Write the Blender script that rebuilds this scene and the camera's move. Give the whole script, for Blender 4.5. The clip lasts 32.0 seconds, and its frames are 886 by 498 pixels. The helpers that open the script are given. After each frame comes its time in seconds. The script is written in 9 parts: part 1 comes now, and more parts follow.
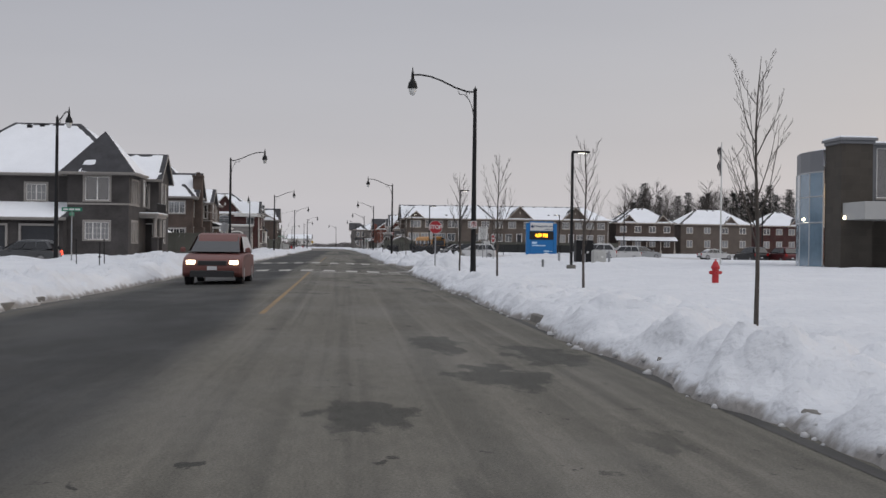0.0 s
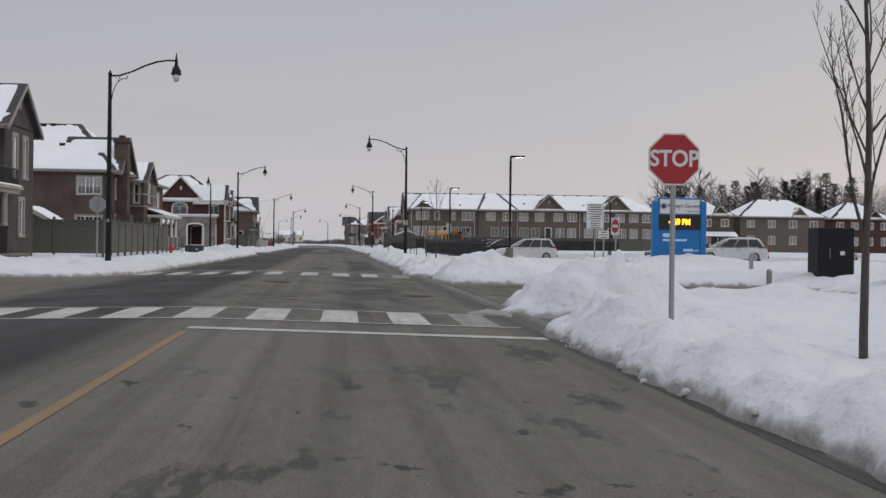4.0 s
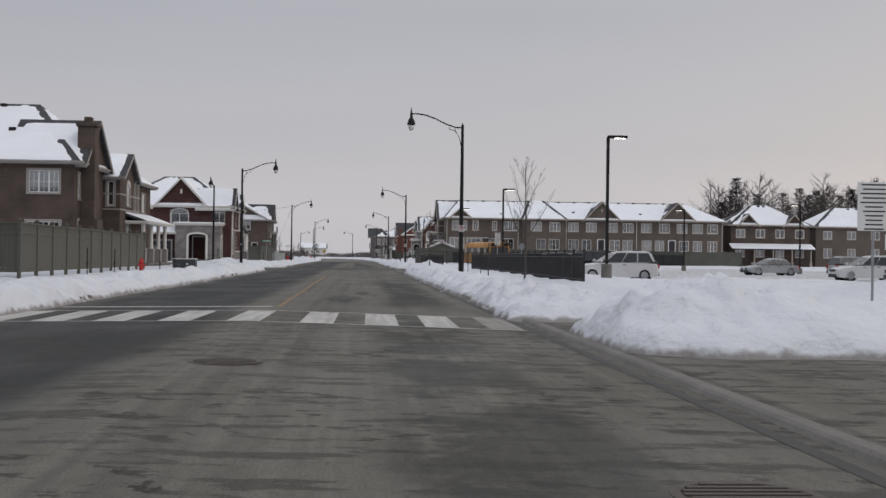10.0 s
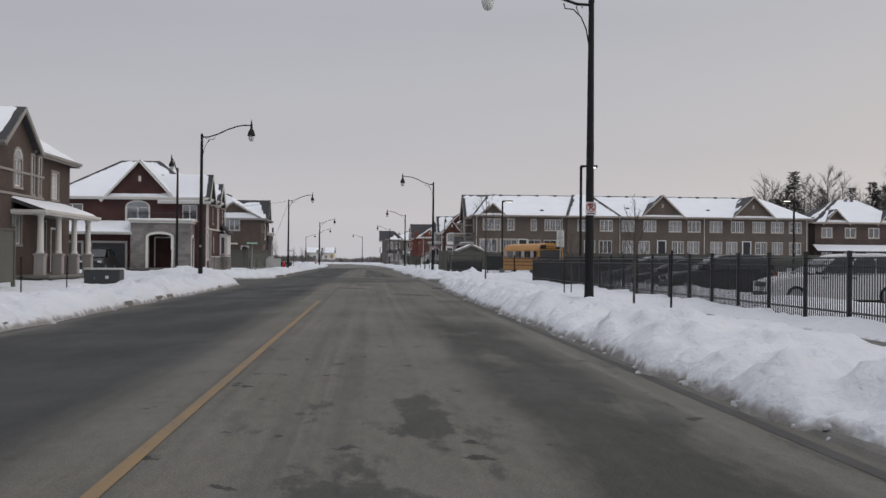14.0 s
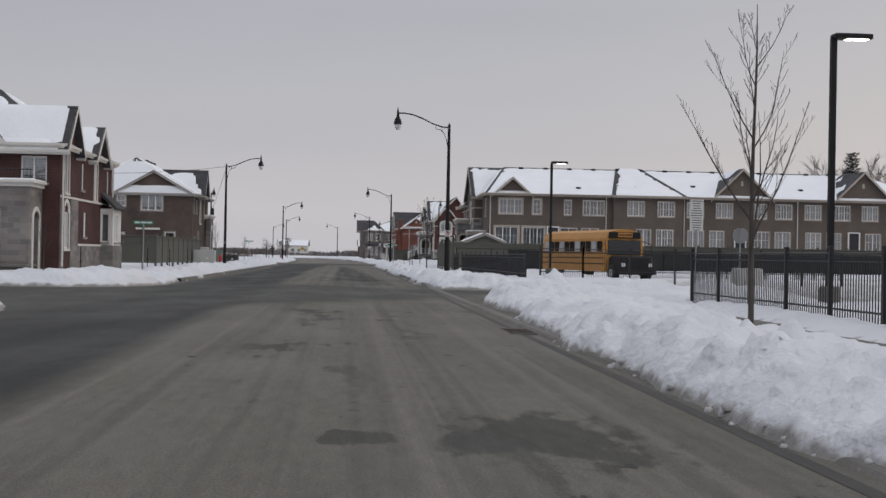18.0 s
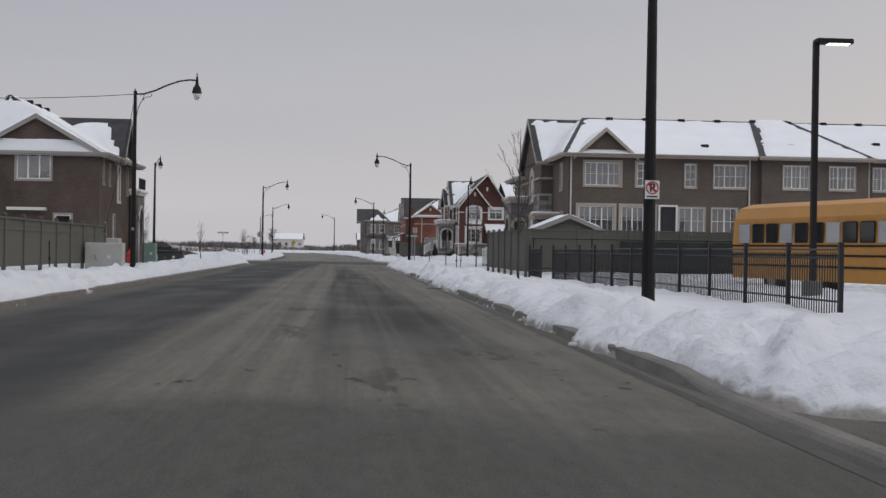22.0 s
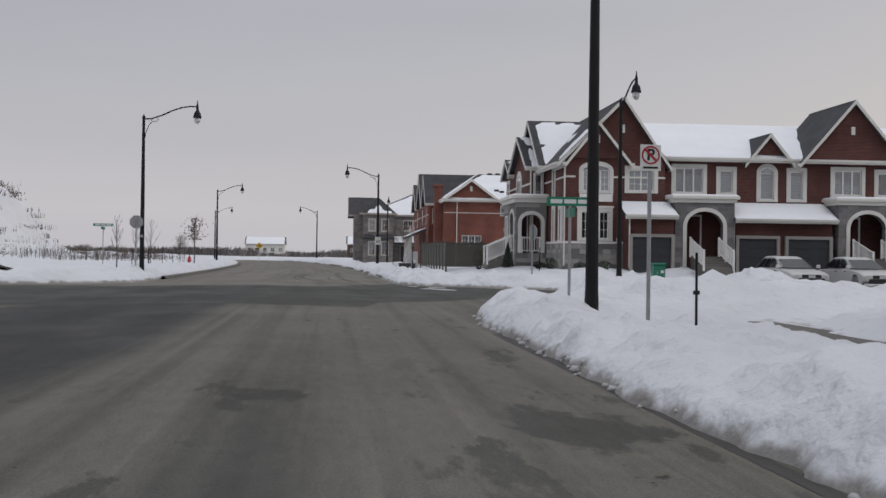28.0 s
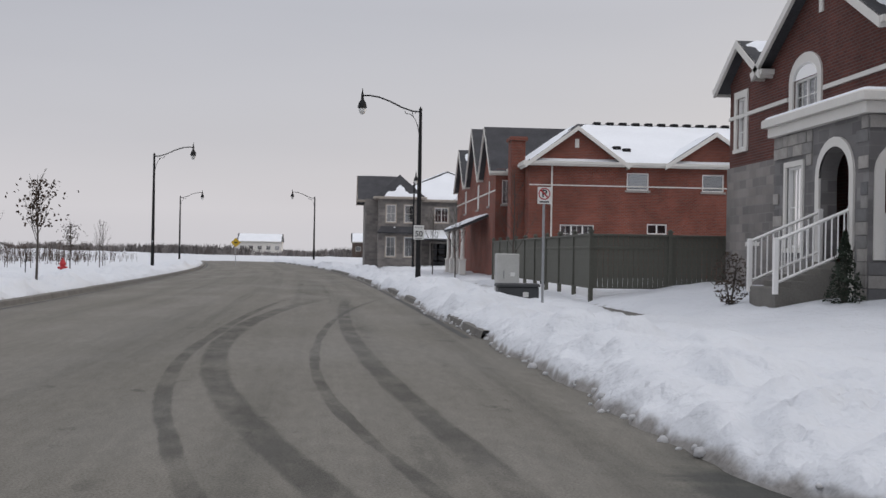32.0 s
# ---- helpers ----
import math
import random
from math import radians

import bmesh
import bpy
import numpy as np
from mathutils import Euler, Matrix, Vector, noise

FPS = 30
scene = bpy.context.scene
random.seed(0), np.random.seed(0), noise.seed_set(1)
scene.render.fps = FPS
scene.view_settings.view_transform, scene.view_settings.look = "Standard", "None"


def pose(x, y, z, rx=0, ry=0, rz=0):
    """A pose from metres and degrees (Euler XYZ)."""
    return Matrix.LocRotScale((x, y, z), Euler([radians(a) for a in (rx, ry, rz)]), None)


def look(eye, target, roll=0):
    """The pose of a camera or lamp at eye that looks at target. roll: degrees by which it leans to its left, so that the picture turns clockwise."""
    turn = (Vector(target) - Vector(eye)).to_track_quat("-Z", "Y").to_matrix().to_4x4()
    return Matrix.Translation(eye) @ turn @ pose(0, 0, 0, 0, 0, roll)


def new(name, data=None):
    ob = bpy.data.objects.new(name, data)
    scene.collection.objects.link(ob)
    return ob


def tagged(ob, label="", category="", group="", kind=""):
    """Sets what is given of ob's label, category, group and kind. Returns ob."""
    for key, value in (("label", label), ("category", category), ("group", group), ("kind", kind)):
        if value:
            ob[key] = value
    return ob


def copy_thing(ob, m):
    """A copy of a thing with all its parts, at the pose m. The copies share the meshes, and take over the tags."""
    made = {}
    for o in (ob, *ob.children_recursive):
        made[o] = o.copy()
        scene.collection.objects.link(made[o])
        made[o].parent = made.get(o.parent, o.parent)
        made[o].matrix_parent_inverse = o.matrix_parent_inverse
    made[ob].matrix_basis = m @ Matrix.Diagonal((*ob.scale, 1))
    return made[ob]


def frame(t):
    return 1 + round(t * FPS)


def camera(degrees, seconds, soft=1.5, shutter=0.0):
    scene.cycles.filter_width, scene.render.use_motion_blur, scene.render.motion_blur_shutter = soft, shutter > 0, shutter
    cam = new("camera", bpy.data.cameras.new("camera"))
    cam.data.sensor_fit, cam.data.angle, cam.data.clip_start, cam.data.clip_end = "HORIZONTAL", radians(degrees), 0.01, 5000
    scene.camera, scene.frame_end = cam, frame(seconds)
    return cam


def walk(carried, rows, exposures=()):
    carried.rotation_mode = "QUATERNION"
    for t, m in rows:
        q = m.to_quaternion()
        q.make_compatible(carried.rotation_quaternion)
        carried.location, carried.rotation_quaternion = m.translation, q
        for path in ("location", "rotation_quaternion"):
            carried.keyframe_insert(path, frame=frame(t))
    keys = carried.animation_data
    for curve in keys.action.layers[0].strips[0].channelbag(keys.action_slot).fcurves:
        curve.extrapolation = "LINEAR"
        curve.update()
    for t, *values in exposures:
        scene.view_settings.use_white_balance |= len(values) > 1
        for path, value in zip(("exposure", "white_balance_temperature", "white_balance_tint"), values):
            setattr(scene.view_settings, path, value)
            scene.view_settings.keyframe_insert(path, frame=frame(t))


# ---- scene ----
cam = camera(40.97, 32.0, shutter=0.0)
# seconds, place of the eye, pitch, roll, yaw
ROWS = [
    (0.0, -0.043, 3.027, 1.369, -0.129, -0.707, -4.439),
    (0.5, -0.053, 8.615, 1.346, -0.151, -0.716, -4.403),
    (1.0, -0.038, 14.158, 1.335, -0.168, -0.695, -4.376),
    (1.5, -0.028, 19.656, 1.317, -0.129, -0.736, -4.419),
    (2.0, 0.002, 25.041, 1.319, -0.179, -0.782, -4.467),
    (2.5, 0.030, 30.205, 1.301, -0.198, -0.788, -4.552),
    (3.0, 0.053, 35.240, 1.284, -0.212, -0.744, -4.586),
    (3.5, 0.076, 40.073, 1.261, -0.239, -0.714, -4.641),
    (5.5, 0.021, 53.910, 1.231, -0.299, -0.817, -5.060),
    (6.0, 0.007, 56.024, 1.234, -0.285, -0.907, -5.047),
    (6.5, 0.015, 57.251, 1.234, -0.240, -0.915, -4.993),
    (7.0, 0.045, 57.956, 1.244, -0.217, -0.936, -4.966),
    (7.5, 0.044, 58.633, 1.242, -0.125, -0.907, -4.867),
    (8.0, 0.031, 59.463, 1.245, 0.016, -0.898, -4.710),
    (8.5, -0.015, 60.628, 1.247, 0.187, -0.890, -4.411),
    (9.0, -0.090, 62.122, 1.249, 0.327, -0.842, -4.100),
    (9.5, -0.181, 63.924, 1.254, 0.398, -0.811, -3.792),
    (10.0, -0.310, 66.042, 1.265, 0.353, -0.784, -3.562),
    (10.5, -0.429, 68.490, 1.281, 0.432, -0.715, -3.208),
    (11.0, -0.555, 71.353, 1.312, 0.653, -0.698, -2.920),
    (11.5, -0.662, 74.643, 1.346, 0.664, -0.514, -2.828),
    (12.0, -0.761, 78.267, 1.373, 0.609, -0.384, -2.792),
    (12.5, -0.807, 82.151, 1.340, 0.632, -0.316, -2.797),
    (13.0, -0.855, 86.244, 1.321, 0.644, -0.244, -2.862),
    (13.5, -0.881, 90.399, 1.320, 0.603, -0.364, -2.950),
    (14.0, -0.901, 94.759, 1.349, 0.564, -0.552, -3.123),
    (14.5, -0.903, 99.272, 1.362, 0.535, -0.743, -3.395),
    (16.5, -0.886, 118.030, 1.331, 0.379, -0.936, -4.048),
    (17.0, -0.894, 123.018, 1.311, 0.367, -1.079, -4.167),
    (17.5, -0.901, 127.906, 1.302, 0.362, -1.071, -4.254),
    (18.0, -0.919, 132.751, 1.297, 0.322, -1.057, -4.225),
    (18.5, -0.958, 137.589, 1.300, 0.281, -1.066, -4.212),
    (19.0, -0.980, 142.312, 1.295, 0.257, -1.067, -4.207),
    (19.5, -1.030, 146.913, 1.278, 0.230, -1.132, -4.310),
    (20.0, -1.069, 151.469, 1.277, 0.198, -1.216, -4.333),
    (20.5, -1.111, 156.021, 1.288, 0.189, -1.220, -4.368),
    (21.0, -1.182, 160.552, 1.328, 0.148, -1.157, -4.403),
    (21.5, -1.280, 165.152, 1.333, 0.053, -1.000, -4.384),
    (22.0, -1.402, 169.937, 1.324, 0.031, -0.914, -4.352),
    (22.5, -1.519, 174.824, 1.324, 0.023, -0.868, -4.360),
    (23.0, -1.654, 180.002, 1.317, 0.085, -0.844, -4.320),
    (23.5, -1.769, 185.514, 1.312, 0.061, -0.886, -4.265),
    (24.0, -1.867, 190.657, 1.318, 0.050, -0.977, -4.214),
    (24.5, -1.931, 196.103, 1.323, 0.040, -0.954, -4.226),
    (25.0, -1.907, 201.758, 1.330, 0.035, -1.019, -4.297),
    (25.5, -1.853, 207.509, 1.342, 0.066, -0.970, -4.330),
    (27.5, -1.443, 231.034, 1.187, 0.263, -0.679, -4.605),
    (28.0, -1.391, 236.959, 1.217, 0.333, -0.745, -4.838),
    (28.5, -1.386, 242.829, 1.232, 0.376, -0.894, -4.912),
    (29.0, -1.392, 248.638, 1.238, 0.390, -0.911, -4.990),
    (29.5, -1.422, 254.345, 1.249, 0.382, -0.976, -5.024),
    (30.0, -1.463, 259.824, 1.253, 0.382, -1.012, -5.014),
    (30.5, -1.501, 265.135, 1.300, 0.336, -0.842, -4.993),
    (31.0, -1.547, 270.301, 1.351, 0.365, -0.773, -4.975),
    (31.5, -1.615, 275.424, 1.402, 0.331, -0.761, -4.859),
    (32.0, -1.693, 280.486, 1.413, 0.278, -0.981, -4.689),
]
walk(cam, [(t, pose(x, y, z, 90 + pitch, roll, yaw)) for t, x, y, z, pitch, roll, yaw in ROWS],
     exposures=((0.0, 0.0), (29.0, 0.0), (30.2, 0.17), (32.0, 0.2)))

# ---------------------------------------------------------------- world and light
world = bpy.data.worlds.new("overcast_sky")
scene.world = world
world.use_nodes = True
wn, wl = world.node_tree.nodes, world.node_tree.links
wn.clear()
w_out = wn.new("ShaderNodeOutputWorld")
w_bg = wn.new("ShaderNodeBackground")
w_sky = wn.new("ShaderNodeTexSky")
w_sky.sky_type = "NISHITA"
w_sky.sun_disc = False
w_sky.sun_elevation, w_sky.sun_rotation = radians(6), radians(65)
w_sky.dust_density = 4.0
w_co = wn.new("ShaderNodeTexCoord")
w_sep = wn.new("ShaderNodeSeparateXYZ")
w_ramp = wn.new("ShaderNodeValToRGB")
w_noise = wn.new("ShaderNodeTexNoise")
w_noise.inputs["Scale"].default_value = 2.2
w_noise.inputs["Detail"].default_value = 4.0
w_map = wn.new("ShaderNodeMapping")
w_map.inputs["Scale"].default_value = (1.0, 1.0, 5.0)
w_mul = wn.new("ShaderNodeMixRGB")
w_mul.blend_type = "MULTIPLY"
w_mul.inputs[0].default_value = 1.0
w_nr = wn.new("ShaderNodeMapRange")
w_nr.inputs["To Min"].default_value, w_nr.inputs["To Max"].default_value = 0.93, 1.07
w_mix = wn.new("ShaderNodeMixRGB")
w_mix.inputs[0].default_value = 0.03
els = w_ramp.color_ramp.elements
els[0].position, els[0].color = 0.0, (0.545, 0.532, 0.560, 1)
els[1].position, els[1].color = 1.0, (0.79, 0.80, 0.86, 1)
for pos, col in ((0.035, (0.552, 0.540, 0.572)), (0.09, (0.463, 0.458, 0.501)), (0.20, (0.40, 0.40, 0.445)), (0.45, (0.565, 0.57, 0.624))):
    e = els.new(pos)
    e.color = (*col, 1)
wl.new(w_co.outputs["Generated"], w_sep.inputs[0])
wl.new(w_sep.outputs["Z"], w_ramp.inputs[0])
wl.new(w_co.outputs["Generated"], w_map.inputs[0])
wl.new(w_map.outputs[0], w_noise.inputs["Vector"])
wl.new(w_noise.outputs["Fac"], w_nr.inputs["Value"])
wl.new(w_ramp.outputs[0], w_mul.inputs[1])
wl.new(w_nr.outputs[0], w_mul.inputs[2])
wl.new(w_mul.outputs[0], w_mix.inputs[1])
wl.new(w_sky.outputs[0], w_mix.inputs[2])
wl.new(w_mix.outputs[0], w_bg.inputs["Color"])
w_bg.inputs["Strength"].default_value = 1.0
wl.new(w_bg.outputs[0], w_out.inputs[0])

sun = new("sun", bpy.data.lights.new("sun", "SUN"))
sun.data.energy, sun.data.angle, sun.data.color = 0.5, radians(40), (1.0, 0.95, 0.9)
sun.matrix_world = look((60, 60, 80), (0, 110, 0))


# ---------------------------------------------------------------- materials
def material(name, base, rough=0.7, metal=0.0, var=0.12, scale=3.0, fine=40.0, bump=0.2, dist=0.01, spec=0.4, tint=None):
    """Principled material with variation at two scales and fine relief."""
    m = bpy.data.materials.new(name)
    m.use_nodes = True
    nt = m.node_tree
    b = nt.nodes["Principled BSDF"]
    b.inputs["Roughness"].default_value, b.inputs["Metallic"].default_value = rough, metal
    b.inputs["Specular IOR Level"].default_value = spec
    co = nt.nodes.new("ShaderNodeTexCoord")
    n1, n2 = nt.nodes.new("ShaderNodeTexNoise"), nt.nodes.new("ShaderNodeTexNoise")
    n1.inputs["Scale"].default_value, n2.inputs["Scale"].default_value = scale, fine
    n1.inputs["Detail"].default_value = 5
    for n in (n1, n2):
        nt.links.new(co.outputs["Object"], n.inputs["Vector"])
    mx = nt.nodes.new("ShaderNodeMixRGB")
    dark = tuple(c * (1 - var) for c in base)
    light = tuple(min(1, c * (1 + var)) for c in (tint or base))
    mx.inputs[1].default_value, mx.inputs[2].default_value = (*dark, 1), (*light, 1)
    add = nt.nodes.new("ShaderNodeMath")
    add.operation = "MULTIPLY_ADD"
    add.inputs[1].default_value = 0.6
    nt.links.new(n1.outputs["Fac"], add.inputs[0])
    half = nt.nodes.new("ShaderNodeMath")
    half.operation = "MULTIPLY"
    half.inputs[1].default_value = 0.4
    nt.links.new(n2.outputs["Fac"], half.inputs[0])
    nt.links.new(half.outputs[0], add.inputs[2])
    cr = nt.nodes.new("ShaderNodeMapRange")
    cr.inputs["From Min"].default_value, cr.inputs["From Max"].default_value = 0.3, 0.7
    nt.links.new(add.outputs[0], cr.inputs["Value"])
    nt.links.new(cr.outputs[0], mx.inputs[0])
    nt.links.new(mx.outputs[0], b.inputs["Base Color"])
    if bump:
        bp = nt.nodes.new("ShaderNodeBump")
        bp.inputs["Strength"].default_value, bp.inputs["Distance"].default_value = bump, dist
        nt.links.new(n2.outputs["Fac"], bp.inputs["Height"])
        nt.links.new(bp.outputs[0], b.inputs["Normal"])
    return m


def masonry(name, c1, c2, mortar, bw, bh, gap=0.01, rough=0.85, var=0.25, bump=0.5):
    """Coursed brick or block on upright walls: the course runs along x + y, the height along z."""
    m = bpy.data.materials.new(name)
    m.use_nodes = True
    nt = m.node_tree
    b = nt.nodes["Principled BSDF"]
    b.inputs["Roughness"].default_value = rough
    b.inputs["Specular IOR Level"].default_value = 0.25
    geo, sep, com = nt.nodes.new("ShaderNodeNewGeometry"), nt.nodes.new("ShaderNodeSeparateXYZ"), nt.nodes.new("ShaderNodeCombineXYZ")
    ad = nt.nodes.new("ShaderNodeMath")
    nt.links.new(geo.outputs["Position"], sep.inputs[0])
    nt.links.new(sep.outputs["X"], ad.inputs[0])
    nt.links.new(sep.outputs["Y"], ad.inputs[1])
    nt.links.new(ad.outputs[0], com.inputs["X"])
    nt.links.new(sep.outputs["Z"], com.inputs["Y"])
    br = nt.nodes.new("ShaderNodeTexBrick")
    br.inputs["Scale"].default_value = 1.0
    br.inputs["Brick Width"].default_value, br.inputs["Row Height"].default_value = bw, bh
    br.inputs["Mortar Size"].default_value, br.inputs["Mortar Smooth"].default_value = gap, 0.2
    br.inputs["Color1"].default_value, br.inputs["Color2"].default_value = (*c1, 1), (*c2, 1)
    br.inputs["Mortar"].default_value = (*mortar, 1)
    nt.links.new(com.outputs[0], br.inputs["Vector"])
    ns = nt.nodes.new("ShaderNodeTexNoise")
    ns.inputs["Scale"].default_value, ns.inputs["Detail"].default_value = 0.7, 6
    nt.links.new(geo.outputs["Position"], ns.inputs["Vector"])
    mr = nt.nodes.new("ShaderNodeMapRange")
    mr.inputs["From Min"].default_value, mr.inputs["From Max"].default_value = 0.3, 0.7
    mr.inputs["To Min"].default_value, mr.inputs["To Max"].default_value = 1 - var, 1 + var
    nt.links.new(ns.outputs["Fac"], mr.inputs["Value"])
    mu = nt.nodes.new("ShaderNodeMixRGB")
    mu.blend_type, mu.inputs[0].default_value = "MULTIPLY", 1.0
    nt.links.new(br.outputs["Color"], mu.inputs[1])
    nt.links.new(mr.outputs[0], mu.inputs[2])
    nt.links.new(mu.outputs[0], b.inputs["Base Color"])
    bp = nt.nodes.new("ShaderNodeBump")
    bp.invert = True
    bp.inputs["Strength"].default_value, bp.inputs["Distance"].default_value = bump, 0.01
    nt.links.new(br.outputs["Fac"], bp.inputs["Height"])
    nt.links.new(bp.outputs[0], b.inputs["Normal"])
    return m


def node(nt, kind, **values):
    n = nt.nodes.new(kind)
    for k, v in values.items():
        n.inputs[k.replace("_", " ")].default_value = v
    return n


def asphalt_material():
    """Salted winter asphalt (u across, v along): pale dusted lanes, a dark worn lane, damp patches with ragged rims, tyre tracks."""
    m = bpy.data.materials.new("salted_asphalt")
    m.use_nodes = True
    nt, L = m.node_tree, m.node_tree.links
    b = nt.nodes["Principled BSDF"]
    b.inputs["Specular IOR Level"].default_value = 0.1
    uv = nt.nodes.new("ShaderNodeUVMap")
    uv.uv_map = "along"
    sep = nt.nodes.new("ShaderNodeSeparateXYZ")
    L.new(uv.outputs[0], sep.inputs[0])
    u, v = sep.outputs["X"], sep.outputs["Y"]

    def noise_of(sx, sy, detail=5.0, off=0.0, rough=0.55):
        mp = nt.nodes.new("ShaderNodeMapping")
        mp.inputs["Scale"].default_value, mp.inputs["Location"].default_value = (sx, sy, 1), (off, off, 0)
        n = node(nt, "ShaderNodeTexNoise", Scale=1.0, Detail=detail, Roughness=rough)
        L.new(uv.outputs[0], mp.inputs[0])
        L.new(mp.outputs[0], n.inputs["Vector"])
        return n.outputs["Fac"]

    def step(src, a, c, lo=0.0, hi=1.0):
        r = nt.nodes.new("ShaderNodeMapRange")
        r.interpolation_type = "SMOOTHSTEP"
        for k, q in (("From Min", a), ("From Max", c), ("To Min", lo), ("To Max", hi)):
            r.inputs[k].default_value = q
        L.new(src, r.inputs["Value"])
        return r.outputs[0]

    def op(kind, x, y=0.0):
        n = nt.nodes.new("ShaderNodeMath")
        n.operation = kind
        for i, q in enumerate((x, y)):
            if isinstance(q, (int, float)):
                n.inputs[i].default_value = q
            else:
                L.new(q, n.inputs[i])
        return n.outputs[0]

    def both(*masks):
        out = masks[0]
        for q in masks[1:]:
            out = op("MULTIPLY", out, q)
        return out

    def jitter(src, sx, sy, amount, off, detail=8.0):
        return op("ADD", src, op("MULTIPLY", op("SUBTRACT", noise_of(sx, sy, detail, off, 0.6), 0.5), amount))

    def mix(fac, x, y, blend="MIX"):
        n = nt.nodes.new("ShaderNodeMixRGB")
        n.blend_type = blend
        if isinstance(fac, float):
            n.inputs[0].default_value = fac
        else:
            L.new(fac, n.inputs[0])
        for i, q in ((1, x), (2, y)):
            if isinstance(q, tuple):
                n.inputs[i].default_value = (*q, 1)
            else:
                L.new(q, n.inputs[i])
        return n.outputs[0]

    DAMP, DARK, SALT = (0.052, 0.052, 0.047), (0.043, 0.044, 0.044), (0.190, 0.178, 0.155)
    wob = jitter(u, 0.12, 0.05, 1.0, 0.0, 4.0)
    base = mix(noise_of(0.55, 0.12, 8.0, 2.0, 0.6), (0.118, 0.112, 0.096), (0.156, 0.148, 0.127))
    # lengthwise streaks of dust and of bare asphalt
    base = mix(op("MULTIPLY", step(noise_of(2.4, 0.025, 4.0, 21.0), 0.46, 0.62), 0.45), base, (0.078, 0.075, 0.066))
    base = mix(op("MULTIPLY", step(noise_of(3.4, 0.03, 4.0, 33.0), 0.52, 0.68), 0.5), base, (0.185, 0.173, 0.149))
    # dark lane beyond the centre line; its rim runs nearer to the middle further on
    shifted = op("SUBTRACT", op("SUBTRACT", wob, step(v, 236.0, 250.0, 0.0, 0.75)), step(v, 40.0, 22.0, 0.0, 0.6))
    dark = both(step(shifted, -0.35, -1.15), step(wob, -5.1, -4.4), step(jitter(v, 0.4, 0.2, 5.0, 71.0), 283.0, 280.0))
    base = mix(op("MULTIPLY", dark, step(noise_of(0.9, 0.06, 6.0, 8.0), 0.25, 0.6, 0.80, 0.97)), base, DARK)
    # pale dust on the far verge of the dark lane
    base = mix(both(step(wob, -3.9, -4.6), step(noise_of(0.5, 0.06, 5.0, 14.0), 0.42, 0.6, 0.0, 0.6)), base, (0.120, 0.114, 0.102))
    # broad worn band in the wheel path before the last crossing
    tapered = op("ADD", u, op("MULTIPLY", op("SUBTRACT", v, 198.0), 0.03))
    worn = both(step(jitter(u, 0.3, 0.05, 0.3, 5.0), 1.15, 1.45), step(jitter(tapered, 0.3, 0.05, 0.5, 6.0), 4.0, 3.2), step(v, 180.0, 190.0), step(v, 262.0, 236.0))
    base = mix(op("MULTIPLY", worn, step(noise_of(2.6, 0.03, 4.0, 91.0), 0.38, 0.60, 1.0, 0.62)), base, (0.048, 0.048, 0.045))
    for k, wdt in ((-0.05, 0.16), (0.62, 0.22)):
        d = op("ABSOLUTE", op("SUBTRACT", wob, k))
        base = mix(both(step(d, wdt, 0.05), step(v, 185.0, 195.0), step(v, 258.0, 240.0), step(noise_of(0.6, 0.04, 3.0, k * 7), 0.4, 0.6, 0.0, 0.5)), base, (0.070, 0.068, 0.060))
    # damp wheel path on the kerb side in the middle stretch
    damp = both(step(jitter(u, 0.25, 0.09, 1.5, 11.0, 9.0), 2.45, 2.95), step(jitter(u, 0.3, 0.12, 1.2, 12.0, 9.0), 4.6, 4.0), step(v, 93.0, 98.0), step(v, 132.0, 116.0))
    base = mix(op("MULTIPLY", damp, step(noise_of(0.8, 0.2, 9.0, 13.0, 0.65), 0.36, 0.50, 0.25, 0.88)), base, DAMP)
    # damp patches with ragged rims, scattered along the lane
    gate = step(noise_of(0.18, 0.035, 3.0, 4.0), 0.47, 0.56)
    patch = both(step(noise_of(1.1, 0.30, 10.0, 17.0, 0.66), 0.55, 0.60), gate, step(u, 0.2, 1.0), step(u, 5.2, 4.6))
    base = mix(op("MULTIPLY", patch, 0.75), base, DAMP)
    # small wet hollows
    hollow = both(step(noise_of(2.3, 1.5, 5.0, 27.0, 0.6), 0.635, 0.665), step(noise_of(0.3, 0.09, 3.0, 29.0), 0.40, 0.52), step(u, -1.2, 0.2))
    base = mix(op("MULTIPLY", hollow, 0.9), base, (0.038, 0.038, 0.034))
    # stains dragged across the lanes at the first crossing and at the drive
    zone = both(step(v, 61.0, 66.0), step(v, 93.0, 89.0), step(wob, -3.6, -2.2))
    drag = both(step(noise_of(0.9, 2.3, 8.0, 51.0, 0.62), 0.525, 0.575), zone)
    base = mix(op("MULTIPLY", drag, 0.7), base, (0.058, 0.056, 0.049))
    patter = both(step(noise_of(2.2, 3.4, 7.0, 57.0, 0.62), 0.56, 0.60), zone, step(noise_of(0.3, 0.3, 3.0, 58.0), 0.42, 0.54))
    base = mix(op("MULTIPLY", patter, 0.8), base, (0.042, 0.042, 0.037))
    base = mix(both(step(jitter(u, 0.5, 0.4, 1.4, 59.0), 2.0, 2.4), step(jitter(u, 0.5, 0.4, 1.6, 60.0), 3.9, 3.4), zone, step(noise_of(0.5, 0.35, 8.0, 62.0, 0.65), 0.44, 0.52, 0.0, 0.7)), base, DAMP)
